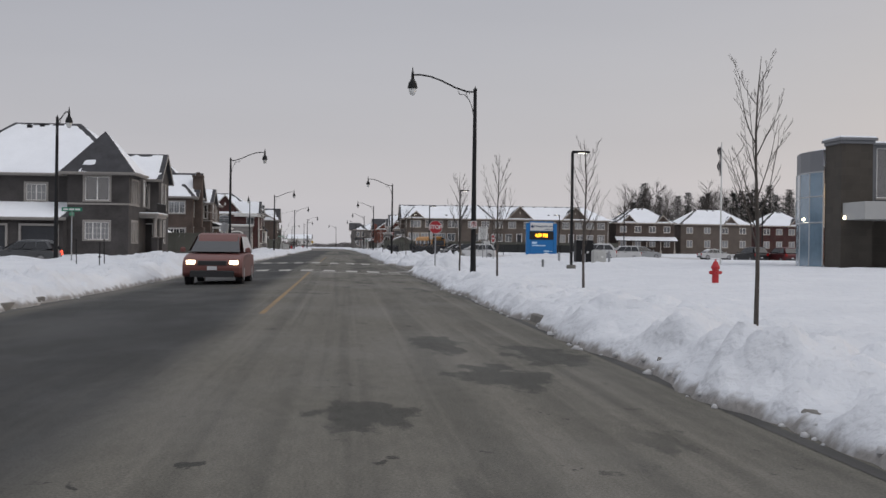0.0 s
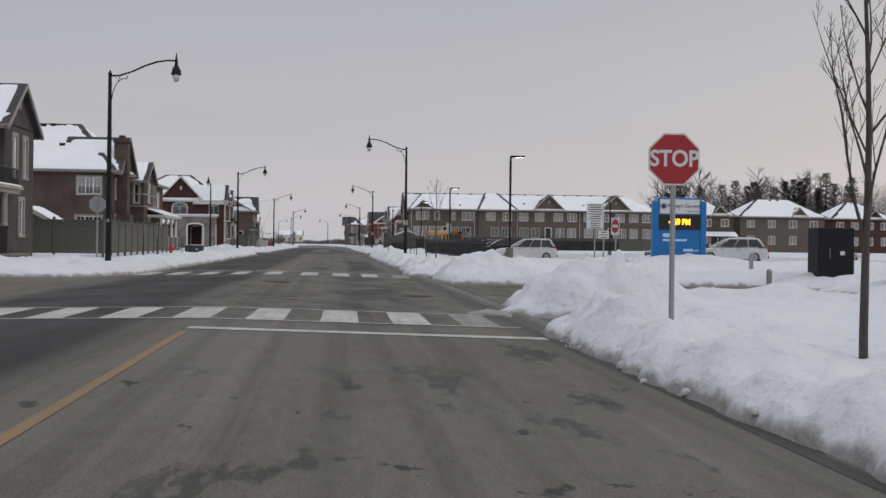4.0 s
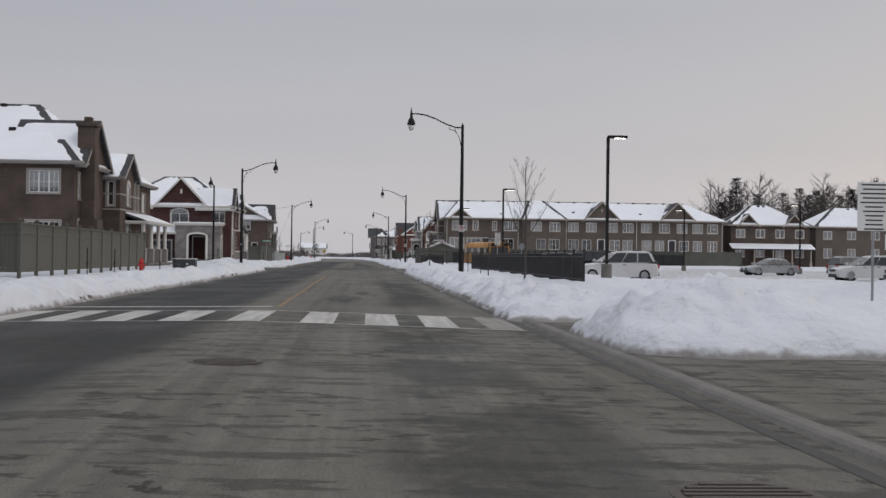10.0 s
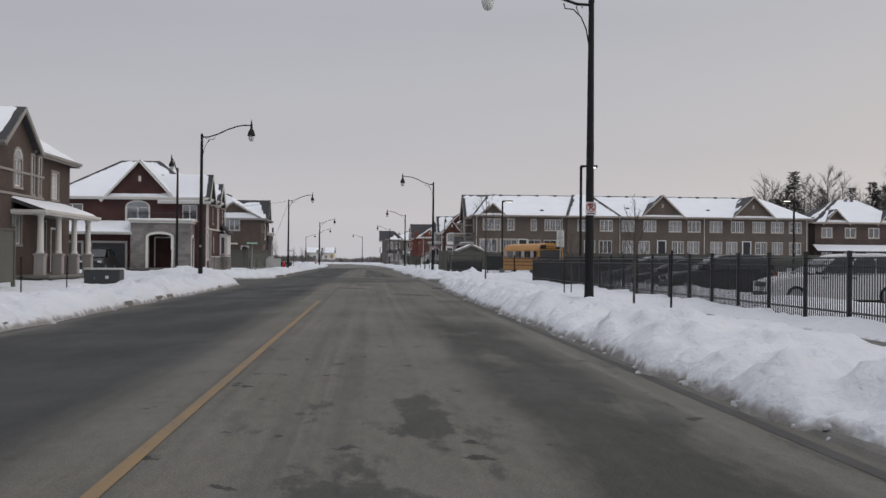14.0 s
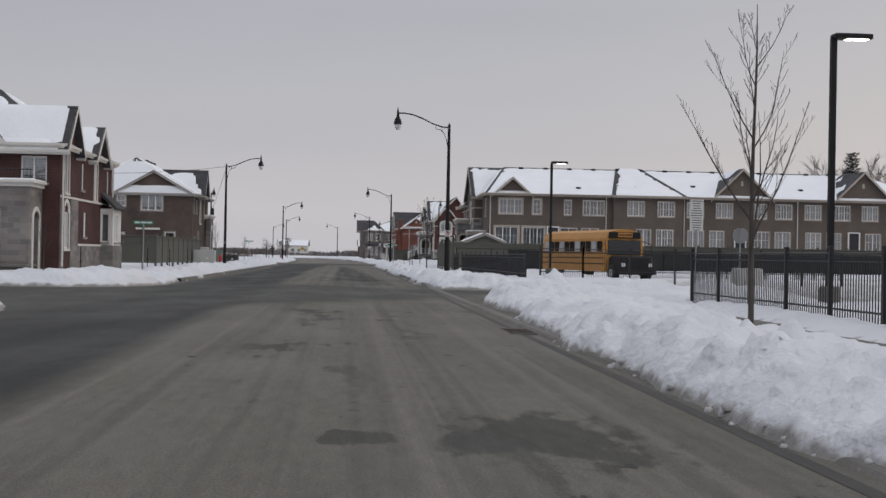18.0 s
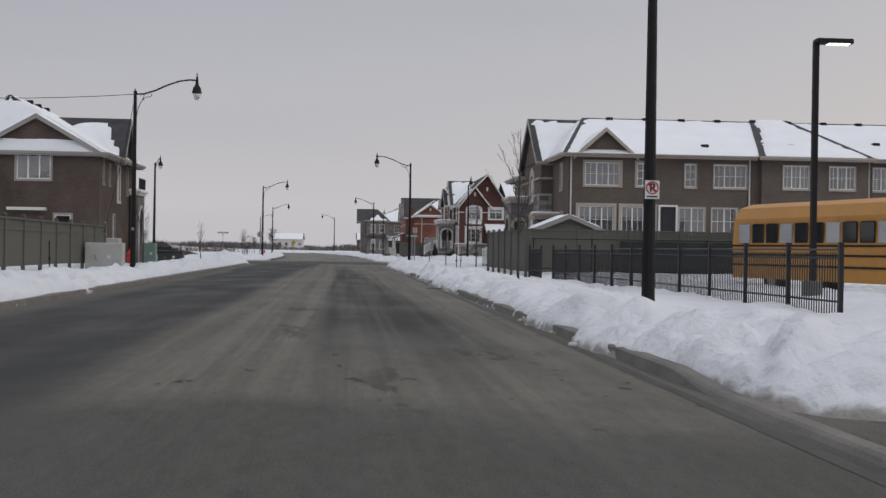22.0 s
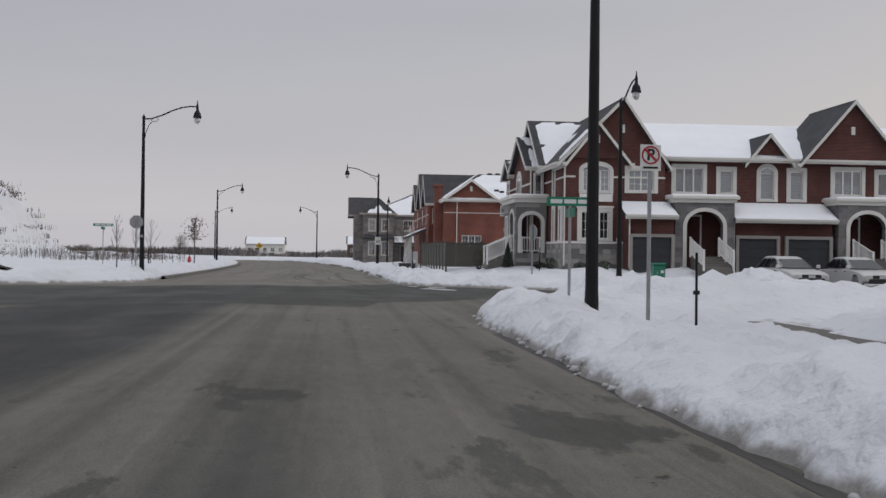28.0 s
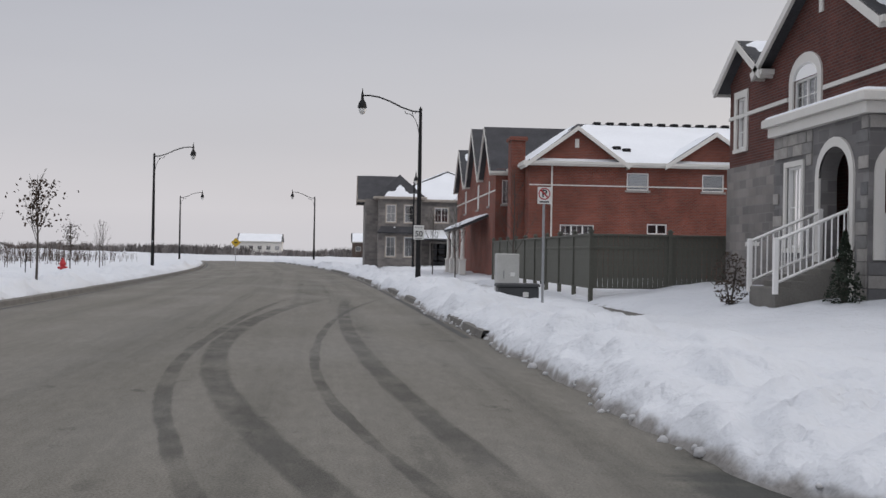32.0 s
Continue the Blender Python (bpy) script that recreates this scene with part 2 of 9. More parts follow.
    # wet second crossing
    v2 = jitter(v, 0.22, 0.25, 7.0, 64.0, 7.0)
    slope = op("ADD", v2, op("MULTIPLY", u, -1.6))
    wet2 = both(step(slope, 160.5, 163.0), step(v2, 181.0, 178.0))
    base = mix(op("MULTIPLY", wet2, 0.80), base, (0.066, 0.066, 0.061))
    # wet last crossing with a dry tongue towards the kerb
    tongue = op("ADD", step(u, 3.0, 3.7, 0.0, 3.0), op("MULTIPLY", op("MAXIMUM", op("SUBTRACT", u, 3.6), 0.0), 1.15))
    rise = op("SUBTRACT", jitter(v, 0.5, 0.6, 2.2, 66.0, 9.0), tongue)
    far_rim = op("SUBTRACT", jitter(jitter(v, 0.35, 0.5, 5.0, 67.0, 9.0), 0.1, 0.9, 3.0, 68.0, 5.0), step(u, 1.5, 5.5, 0.0, 7.0))
    wet3 = both(step(rise, 264.3, 265.1), step(far_rim, 281.6, 280.6))
    base = mix(op("MULTIPLY", wet3, 0.92), base, (0.058, 0.059, 0.055))
    base = mix(both(wet3, step(noise_of(0.3, 0.35, 6.0, 69.0), 0.50, 0.72, 0.0, 0.35)), base, (0.100, 0.097, 0.088))
    # salt-pale stretch at the end with turning tyre tracks
    salt = both(step(far_rim, 281.0, 283.0), step(noise_of(1.2, 0.035, 5.0, 57.0), 0.30, 0.60, 0.25, 0.85), op("SUBTRACT", 1.0, wet3))
    base = mix(salt, base, SALT)
    for near_k, far_k, v0, u0, wdt in ((0.0112, 0.0025, 297.0, 0.67, 0.10), (0.0114, 0.0054, 299.0, 0.97, 0.20), (0.0110, 0.0043, 296.0, 2.35, 0.08), (0.0031, 0.0020, 303.0, 2.93, 0.17)):
        dv = op("SUBTRACT", v, v0)
        before, after = op("MINIMUM", dv, 0.0), op("MAXIMUM", dv, 0.0)
        bow = op("ADD", op("MULTIPLY", op("MULTIPLY", before, before), near_k), op("MULTIPLY", op("MULTIPLY", after, after), far_k))
        line = op("ABSOLUTE", op("SUBTRACT", op("SUBTRACT", u, u0), bow))
        track = both(step(jitter(line, 3.0, 0.5, 0.14, v0), wdt, wdt * 0.6), step(v, 322.0, 308.0), step(v, 280.0, 283.0))
        base = mix(op("MULTIPLY", track, step(noise_of(1.6, 0.7, 6.0, v0, 0.6), 0.32, 0.62, 0.2, 0.8)), base, (0.066, 0.063, 0.056))
    # puddled patches with ragged rims
    for uc, vc, ru, rv in ((1.75, 12.4, 0.40, 0.9), (3.3, 15.6, 0.50, 1.2), (4.2, 18.2, 0.50, 1.6), (2.9, 19.5, 0.35, 1.5), (1.5, 99.6, 0.50, 2.5), (2.05, 104.8, 0.22, 1.6), (2.0, 141.0, 0.30, 0.35), (3.4, 141.3, 0.75, 1.2), (4.1, 245.4, 0.60, 1.0), (1.9, 247.0, 0.35, 0.4)):
        du, dv = op("MULTIPLY", op("SUBTRACT", u, uc), 1.0 / ru), op("MULTIPLY", op("SUBTRACT", v, vc), 1.0 / rv)
        away = op("SQRT", op("ADD", op("MULTIPLY", du, du), op("MULTIPLY", dv, dv)))
        base = mix(op("MULTIPLY", step(jitter(away, 2.6, 1.1, 3.0, vc, 9.0), 1.10, 0.75), 0.78), base, DAMP)
    # coarse and fine grain of the stone
    base = mix(0.85, base, step(noise_of(9.0, 2.4, 6.0, 75.0, 0.68), 0.28, 0.72, 0.88, 1.12), "MULTIPLY")
    base = mix(0.8, base, step(noise_of(55.0, 40.0, 3.0, 77.0, 0.6), 0.25, 0.75, 0.70, 1.30), "MULTIPLY")
    L.new(base, b.inputs["Base Color"])
    L.new(step(noise_of(0.5, 0.2, 5.0, 3.0), 0.3, 0.7, 0.60, 0.85), b.inputs["Roughness"])
    bp = node(nt, "ShaderNodeBump", Strength=0.6, Distance=0.012)
    L.new(noise_of(60.0, 60.0, 3.0), bp.inputs["Height"])
    L.new(bp.outputs[0], b.inputs["Normal"])
    return m


def road_paint(name, colour, worn, amount):
    """Thermoplastic road paint worn along the wheel paths down to dusty asphalt."""
    m = bpy.data.materials.new(name)
    m.use_nodes = True
    nt, L = m.node_tree, m.node_tree.links
    b = nt.nodes["Principled BSDF"]
    b.inputs["Roughness"].default_value = 0.75
    b.inputs["Specular IOR Level"].default_value = 0.25
    geo = nt.nodes.new("ShaderNodeNewGeometry")
    src = (*colour, 1)
    for scale, a, c, share in (((7.0, 0.30, 1.0), 0.42, 0.72, amount), ((1.1, 0.9, 1.0), 0.40, 0.75, amount * 0.8), ((26.0, 12.0, 1.0), 0.50, 0.70, amount * 0.7)):
        mp = nt.nodes.new("ShaderNodeMapping")
        mp.inputs["Scale"].default_value = scale
        n = node(nt, "ShaderNodeTexNoise", Scale=1.0, Detail=6.0, Roughness=0.6)
        r = nt.nodes.new("ShaderNodeMapRange")
        for k, q in (("From Min", a), ("From Max", c), ("To Min", 0.0), ("To Max", share)):
            r.inputs[k].default_value = q
        mx = nt.nodes.new("ShaderNodeMixRGB")
        L.new(geo.outputs["Position"], mp.inputs[0])
        L.new(mp.outputs[0], n.inputs["Vector"])
        L.new(n.outputs["Fac"], r.inputs["Value"])
        L.new(r.outputs[0], mx.inputs[0])
        if isinstance(src, tuple):
            mx.inputs[1].default_value = src
        else:
            L.new(src, mx.inputs[1])
        mx.inputs[2].default_value = (*worn, 1)
        src = mx.outputs[0]
    L.new(src, b.inputs["Base Color"])
    return m


def snow_material():
    """Ploughed snow: clean white, grey-brown slush where it is thin on the road (u is its thickness)."""
    m = bpy.data.materials.new("snow")
    m.use_nodes = True
    nt, L = m.node_tree, m.node_tree.links
    b = nt.nodes["Principled BSDF"]
    b.inputs["Roughness"].default_value = 0.75
    b.inputs["Specular IOR Level"].default_value = 0.25
    uv = nt.nodes.new("ShaderNodeUVMap")
    uv.uv_map = "along"
    sep = nt.nodes.new("ShaderNodeSeparateXYZ")
    L.new(uv.outputs[0], sep.inputs[0])
    geo = nt.nodes.new("ShaderNodeNewGeometry")
    n1, n2, n3 = (node(nt, "ShaderNodeTexNoise", Scale=q, Detail=k) for q, k in ((0.5, 6.0), (2.8, 4.0), (8.0, 4.0)))
    for n in (n1, n2, n3):
        L.new(geo.outputs["Position"], n.inputs["Vector"])
    c1 = nt.nodes.new("ShaderNodeMixRGB")
    c1.inputs[1].default_value, c1.inputs[2].default_value = (0.58, 0.60, 0.635, 1), (0.73, 0.745, 0.77, 1)
    L.new(n1.outputs["Fac"], c1.inputs[0])
    ad = nt.nodes.new("ShaderNodeMath")
    ad.operation = "MULTIPLY_ADD"
    ad.inputs[1].default_value = -0.30
    L.new(n2.outputs["Fac"], ad.inputs[0])
    L.new(sep.outputs["X"], ad.inputs[2])
    r = nt.nodes.new("ShaderNodeMapRange")
    r.interpolation_type = "SMOOTHSTEP"
    for k, v in (("From Min", -0.16), ("From Max", -0.04), ("To Min", 0.8), ("To Max", 0.0)):
        r.inputs[k].default_value = v
    L.new(ad.outputs[0], r.inputs["Value"])
    c2 = nt.nodes.new("ShaderNodeMixRGB")
    c2.inputs[2].default_value = (0.17, 0.15, 0.125, 1)
    L.new(r.outputs[0], c2.inputs[0])
    L.new(c1.outputs[0], c2.inputs[1])
    L.new(c2.outputs[0], b.inputs["Base Color"])
    bp1, bp2 = node(nt, "ShaderNodeBump", Strength=0.9, Distance=0.14), node(nt, "ShaderNodeBump", Strength=0.6, Distance=0.05)
    L.new(n2.outputs["Fac"], bp1.inputs["Height"])
    L.new(n3.outputs["Fac"], bp2.inputs["Height"])
    L.new(bp1.outputs[0], bp2.inputs["Normal"])
    L.new(bp2.outputs[0], b.inputs["Normal"])
    return m


def glass_material():
    m = bpy.data.materials.new("window_glass")
    m.use_nodes = True
    nt = m.node_tree
    nt.nodes.remove(nt.nodes["Principled BSDF"])
    tr, gl, mx = nt.nodes.new("ShaderNodeBsdfTransparent"), nt.nodes.new("ShaderNodeBsdfGlossy"), nt.nodes.new("ShaderNodeMixShader")
    tr.inputs[0].default_value = (0.75, 0.78, 0.80, 1)
    gl.inputs["Roughness"].default_value = 0.03
    gl.inputs["Color"].default_value = (0.9, 0.9, 0.9, 1)
    fr = nt.nodes.new("ShaderNodeFresnel")
    fr.inputs["IOR"].default_value = 1.6
    mr = nt.nodes.new("ShaderNodeMapRange")
    mr.inputs["To Min"].default_value, mr.inputs["To Max"].default_value = 0.16, 1.0
    nt.links.new(fr.outputs[0], mr.inputs["Value"])
    nt.links.new(mr.outputs[0], mx.inputs[0])
    nt.links.new(tr.outputs[0], mx.inputs[1])
    nt.links.new(gl.outputs[0], mx.inputs[2])
    nt.links.new(mx.outputs[0], nt.nodes["Material Output"].inputs[0])
    return m


def glow(name, colour, strength):
    m = bpy.data.materials.new(name)
    m.use_nodes = True
    b = m.node_tree.nodes["Principled BSDF"]
    b.inputs["Base Color"].default_value = (*colour, 1)
    b.inputs["Emission Color"].default_value = (*colour, 1)
    b.inputs["Emission Strength"].default_value = strength
    return m


ASPHALT, SNOW, GLASS = asphalt_material(), snow_material(), glass_material()
ROOF_SNOW = material("roof_snow", (0.80, 0.82, 0.85), 0.8, var=0.05, scale=0.6, fine=8, bump=0.35, dist=0.04)
CONCRETE = material("kerb_concrete", (0.150, 0.142, 0.128), 0.85, var=0.3, scale=1.5, fine=30, bump=0.4)
GUTTER = material("damp_gutter_concrete", (0.040, 0.038, 0.034), 0.7, var=0.35, scale=1.1, fine=25, bump=0.3)
LINE_WHITE = road_paint("worn_white_paint", (0.52, 0.51, 0.48), (0.22, 0.21, 0.185), 0.6)
LINE_DUSTY = road_paint("dusty_white_paint", (0.30, 0.29, 0.265), (0.15, 0.142, 0.124), 0.7)
LINE_YELLOW = road_paint("worn_yellow_paint", (0.27, 0.175, 0.08), (0.15, 0.125, 0.09), 0.7)
BLACK_METAL = material("black_metal", (0.010, 0.010, 0.011), 0.6, var=0.3, scale=2, fine=40, bump=0.1, spec=0.25)
IRON = material("black_iron", (0.014, 0.014, 0.016), 0.5, var=0.3, scale=3, fine=40, bump=0.1)
STEEL = material("galvanised_steel", (0.32, 0.33, 0.34), 0.45, 0.7, var=0.15, scale=6, fine=50, bump=0.1)
RUST_IRON = material("cast_iron_cover", (0.09, 0.075, 0.065), 0.7, 0.3, var=0.3, scale=8, fine=60, bump=0.4)
SHINGLE = material("dark_shingles", (0.055, 0.055, 0.060), 0.9, var=0.35, scale=1.2, fine=14, bump=0.6, dist=0.02)
TRIM_WHITE = material("white_trim", (0.66, 0.64, 0.60), 0.6, var=0.06, scale=1.0, fine=20, bump=0.08)
TRIM_GREY = material("grey_trim", (0.30, 0.28, 0.26), 0.6, var=0.08, scale=1.0, fine=20, bump=0.08)
TRIM_TAN = material("tan_trim", (0.42, 0.37, 0.32), 0.6, var=0.07, scale=1.0, fine=20, bump=0.08)
VINYL = material("white_vinyl", (0.78, 0.77, 0.75), 0.4, var=0.04, scale=2.0, fine=30, bump=0.03)
# Mottled dark colour: the shade of unlit rooms is put into it.
ROOM_SHADE = material("painted_room_shade", (0.05, 0.05, 0.055), 0.8, var=0.4, scale=1.3, fine=6, bump=0)
BLIND = material("pale_blinds", (0.36, 0.36, 0.37), 0.8, var=0.2, scale=1.0, fine=5, bump=0)
BRICK_RED = masonry("red_brick", (0.125, 0.038, 0.029), (0.080, 0.026, 0.022), (0.115, 0.085, 0.075), 0.21, 0.075)
BRICK_ORANGE = masonry("orange_brick", (0.220, 0.062, 0.040), (0.160, 0.045, 0.032), (0.17, 0.12, 0.10), 0.21, 0.075)
BRICK_DARK = masonry("dark_red_brick", (0.085, 0.030, 0.026), (0.060, 0.023, 0.022), (0.085, 0.065, 0.06), 0.21, 0.075)
BRICK_GREY = masonry("grey_brick", (0.075, 0.069, 0.067), (0.058, 0.053, 0.053), (0.085, 0.08, 0.077), 0.21, 0.075)
BRICK_BROWN = masonry("brown_brick", (0.095, 0.070, 0.057), (0.075, 0.055, 0.046), (0.10, 0.08, 0.07), 0.21, 0.075)
BRICK_TAUPE = masonry("taupe_brick", (0.138, 0.112, 0.095), (0.115, 0.093, 0.079), (0.145, 0.122, 0.105), 0.21, 0.075, var=0.12, bump=0.3)
STONE = masonry("ashlar_stone", (0.235, 0.215, 0.20), (0.15, 0.14, 0.135), (0.20, 0.19, 0.18), 0.52, 0.24, gap=0.014)
STONE_DARK = masonry("grey_ashlar_stone", (0.215, 0.208, 0.205), (0.125, 0.12, 0.12), (0.18, 0.175, 0.17), 0.55, 0.26, gap=0.016)
FENCE_WOOD = material("grey_green_stained_boards", (0.105, 0.105, 0.088), 0.8, var=0.18, scale=0.9, fine=12, bump=0.3)
GARAGE_DARK = material("dark_garage_door", (0.035, 0.037, 0.042), 0.5, var=0.15, scale=1, fine=20, bump=0.05)
DOOR_DARK = material("dark_entrance_door", (0.03, 0.03, 0.035), 0.4, var=0.2, scale=1, fine=20, bump=0.05)
BARK = material("young_bark", (0.072, 0.062, 0.054), 0.9, var=0.3, scale=5, fine=60, bump=0.5)
RED_PAINT = material("red_paint", (0.42, 0.025, 0.03), 0.45, var=0.15, scale=3, fine=30, bump=0.05)


# ---------------------------------------------------------------- mesh helpers
class Geo:
    """Collects faces for one mesh."""

    def __init__(self):
        self.v, self.f = [], []

    def poly(self, pts):
        n = len(self.v)
        self.v.extend(tuple(p) for p in pts)
        self.f.append(tuple(range(n, n + len(pts))))

    def box(self, x0, x1, y0, y1, z0, z1, c=0.0):
        x0, x1, y0, y1, z0, z1 = min(x0, x1), max(x0, x1), min(y0, y1), max(y0, y1), min(z0, z1), max(z0, z1)
        n = len(self.v)
        if c <= 0:
            self.v += [(x0, y0, z0), (x1, y0, z0), (x1, y1, z0), (x0, y1, z0), (x0, y0, z1), (x1, y0, z1), (x1, y1, z1), (x0, y1, z1)]
            self.f += [tuple(n + i for i in q) for q in ((3, 2, 1, 0), (4, 5, 6, 7), (0, 1, 5, 4), (1, 2, 6, 5), (2, 3, 7, 6), (3, 0, 4, 7))]
            return
        # chamfered upright edges and top rim
        a = [(x0 + c, y0), (x1 - c, y0), (x1, y0 + c), (x1, y1 - c), (x1 - c, y1), (x0 + c, y1), (x0, y1 - c), (x0, y0 + c)]
        cx, cy = (x0 + x1) / 2, (y0 + y1) / 2
        ins = [(x + c * (-1 if x > cx else 1), y + c * (-1 if y > cy else 1)) for x, y in a]
        self.v += [(x, y, z0) for x, y in a] + [(x, y, z1 - c) for x, y in a] + [(x, y, z1) for x, y in ins]
        for i in range(8):
            j = (i + 1) % 8
            self.f += [(n + i, n + j, n + 8 + j, n + 8 + i), (n + 8 + i, n + 8 + j, n + 16 + j, n + 16 + i)]
        self.f += [tuple(n + 16 + i for i in range(8)), tuple(n + 7 - i for i in range(8))]

    def tube(self, pts, radii, n=8, cap=True):
        """A round bar through points with a radius at each."""
        pts = [Vector(p) for p in pts]
        if not isinstance(radii, (list, tuple)):
            radii = [radii] * len(pts)
        s = len(self.v)
        for i, p in enumerate(pts):
            d = (pts[min(i + 1, len(pts) - 1)] - pts[max(i - 1, 0)]).normalized()
            a = d.orthogonal().normalized() if abs(d.z) < 0.95 else (Vector((1, 0, 0)) - d * d.x).normalized()
            if abs(d.z) < 0.95:
                a = d.cross(Vector((0, 0, 1))).normalized()
            b = d.cross(a)
            for k in range(n):
                t = 2 * math.pi * k / n
                q = p + (a * math.cos(t) + b * math.sin(t)) * radii[i]
                self.v.append((q.x, q.y, q.z))
        for i in range(len(pts) - 1):
            for k in range(n):
                j = (k + 1) % n
                self.f.append((s + i * n + k, s + i * n + j, s + (i + 1) * n + j, s + (i + 1) * n + k))
        if cap:
            self.f.append(tuple(s + n - 1 - k for k in range(n)))
            e = s + (len(pts) - 1) * n
            self.f.append(tuple(e + k for k in range(n)))

    def lathe(self, x, y, prof, n=12):
        """A turned shape on an upright axis from (radius, z) pairs."""
        s = len(self.v)
        for r, z in prof:
            for k in range(n):
                t = 2 * math.pi * k / n
                self.v.append((x + r * math.cos(t), y + r * math.sin(t), z))
        for i in range(len(prof) - 1):
            for k in range(n):
                j = (k + 1) % n
                self.f.append((s + i * n + k, s + i * n + j, s + (i + 1) * n + j, s + (i + 1) * n + k))
        self.f.append(tuple(s + n - 1 - k for k in range(n)))
        e = s + (len(prof) - 1) * n
        self.f.append(tuple(e + k for k in range(n)))

    def extrude(self, outline, axis, a, b):
        """An outline of (u, z) pairs drawn out along x or y between a and b."""
        n, k = len(self.v), len(outline)
        for s in (a, b):
            self.v += [(u, s, z) if axis == "y" else (s, u, z) for u, z in outline]
        for i in range(k):
            j = (i + 1) % k
            self.f.append((n + i, n + j, n + k + j, n + k + i))
        self.f += [tuple(n + k - 1 - i for i in range(k)), tuple(n + k + i for i in range(k))]

    def mesh(self, name, mat, smooth=False):
        me = bpy.data.meshes.new(name)
        me.from_pydata(self.v, [], self.f)
        if mat:
            me.materials.append(mat)
        if smooth:
            me.polygons.foreach_set("use_smooth", [True] * len(me.polygons))
        bm = bmesh.new()
        bm.from_mesh(me)
        bmesh.ops.recalc_face_normals(bm, faces=bm.faces)
        bm.to_mesh(me)
        bm.free()
        return me


def thing(name, label, category, at=(0, 0, 0), group="", kind=""):
    ob = new(name)
    ob.location = at
    ob.empty_display_size = 0.2
    return tagged(ob, label, category, group, kind)


def part(name, g, mat, parent=None, label="", smooth=False):
    ob = new(name, g.mesh(name, mat, smooth) if isinstance(g, Geo) else g)
    if parent:
        attach(ob, parent)
    if label:
        ob["label"] = label
    return ob


def attach(ob, parent):
    """Parents ob, whose mesh is in world places, to a thing that stands at its base."""
    ob.parent = parent
    if parent.data is None and parent.location.length > 0:
        ob.matrix_parent_inverse = Matrix.Translation(-parent.location)


def vnoise(x, y, seed=0):
    """Smooth value noise in 0..1 on arrays."""
    x, y = np.asarray(x, float), np.asarray(y, float)
    xi, yi = np.floor(x).astype(np.int64), np.floor(y).astype(np.int64)
    fx, fy = x - xi, y - yi
    fx, fy = fx * fx * (3 - 2 * fx), fy * fy * (3 - 2 * fy)

    def rnd(a, b):
        h = (a * 374761393 + b * 668265263 + seed * 2147483647) & 0xFFFFFFFF
        h = ((h ^ (h >> 13)) * 1274126177) & 0xFFFFFFFF
        return ((h ^ (h >> 16)) & 0xFFFF) / 65535.0
    a, b, c, d = rnd(xi, yi), rnd(xi + 1, yi), rnd(xi, yi + 1), rnd(xi + 1, yi + 1)
    return (a + (b - a) * fx) * (1 - fy) + (c + (d - c) * fx) * fy


def fbm(x, y, octaves=4, seed=0):
    s, amp, tot = 0.0, 1.0, 0.0
    for o in range(octaves):
        s = s + amp * vnoise(np.asarray(x) * 2 ** o, np.asarray(y) * 2 ** o, seed + o)
        tot += amp
        amp *= 0.5
    return s / tot


def sstep(a, b, x):
    t = np.clip((np.asarray(x, float) - a) / (b - a), 0, 1)
    return t * t * (3 - 2 * t)


# ---------------------------------------------------------------- ground and road
CX_Y = (-400, 0, 28, 56, 97, 135, 190, 250, 292, 322, 345, 368, 400, 430, 470, 900)
CX_X = (1.0, -1.6, -1.81, -2.05, -2.5, -2.85, -3.25, -3.8, -4.3, -5.05, -6.0, -7.3, -10.3, -14.2, -21, -110)
_yy = np.linspace(-400, 900, 2601)
_cc = np.interp(_yy, CX_Y, CX_X)
_cc = np.convolve(np.pad(_cc, 30, mode="edge"), np.ones(61) / 61, mode="valid")


def centre(y):
    """x of the road's centre line."""
    return np.interp(y, _yy, _cc)


HALF = 5.25
# side streets and drives: x from, x to, y from, y to, fillet
SIDE = [(-90, 0, 68, 84, 6.0), (0, 14, 69.0, 81.5, 1.8), (-90, 0, 162, 175, 5.0), (0, 12, 168.6, 178.8, 1.8), (-70, 0, 268, 282, 6.0), (0, 90, 267.6, 280.5, 10.0), (12.7, 15.7, 278, 294.5, 0.8), (18.0, 24.4, 278, 295.0, 0.8)]


def road_distance(x, y):
    """Signed distance to the edge of all carriageways: negative on the road."""
    d = np.abs(x - centre(y)) - HALF
    d = np.maximum(d, y - 445)
    for x0, x1, y0, y1, k in SIDE:
        bx = np.maximum(x0 - x, x - x1)
        by = np.maximum(y0 - y, y - y1)
        b = np.maximum(bx, by)
        h = np.clip(0.5 + 0.5 * (b - d) / k, 0, 1)
        d = b + (d - b) * h - k * h * (1 - h)
    return d


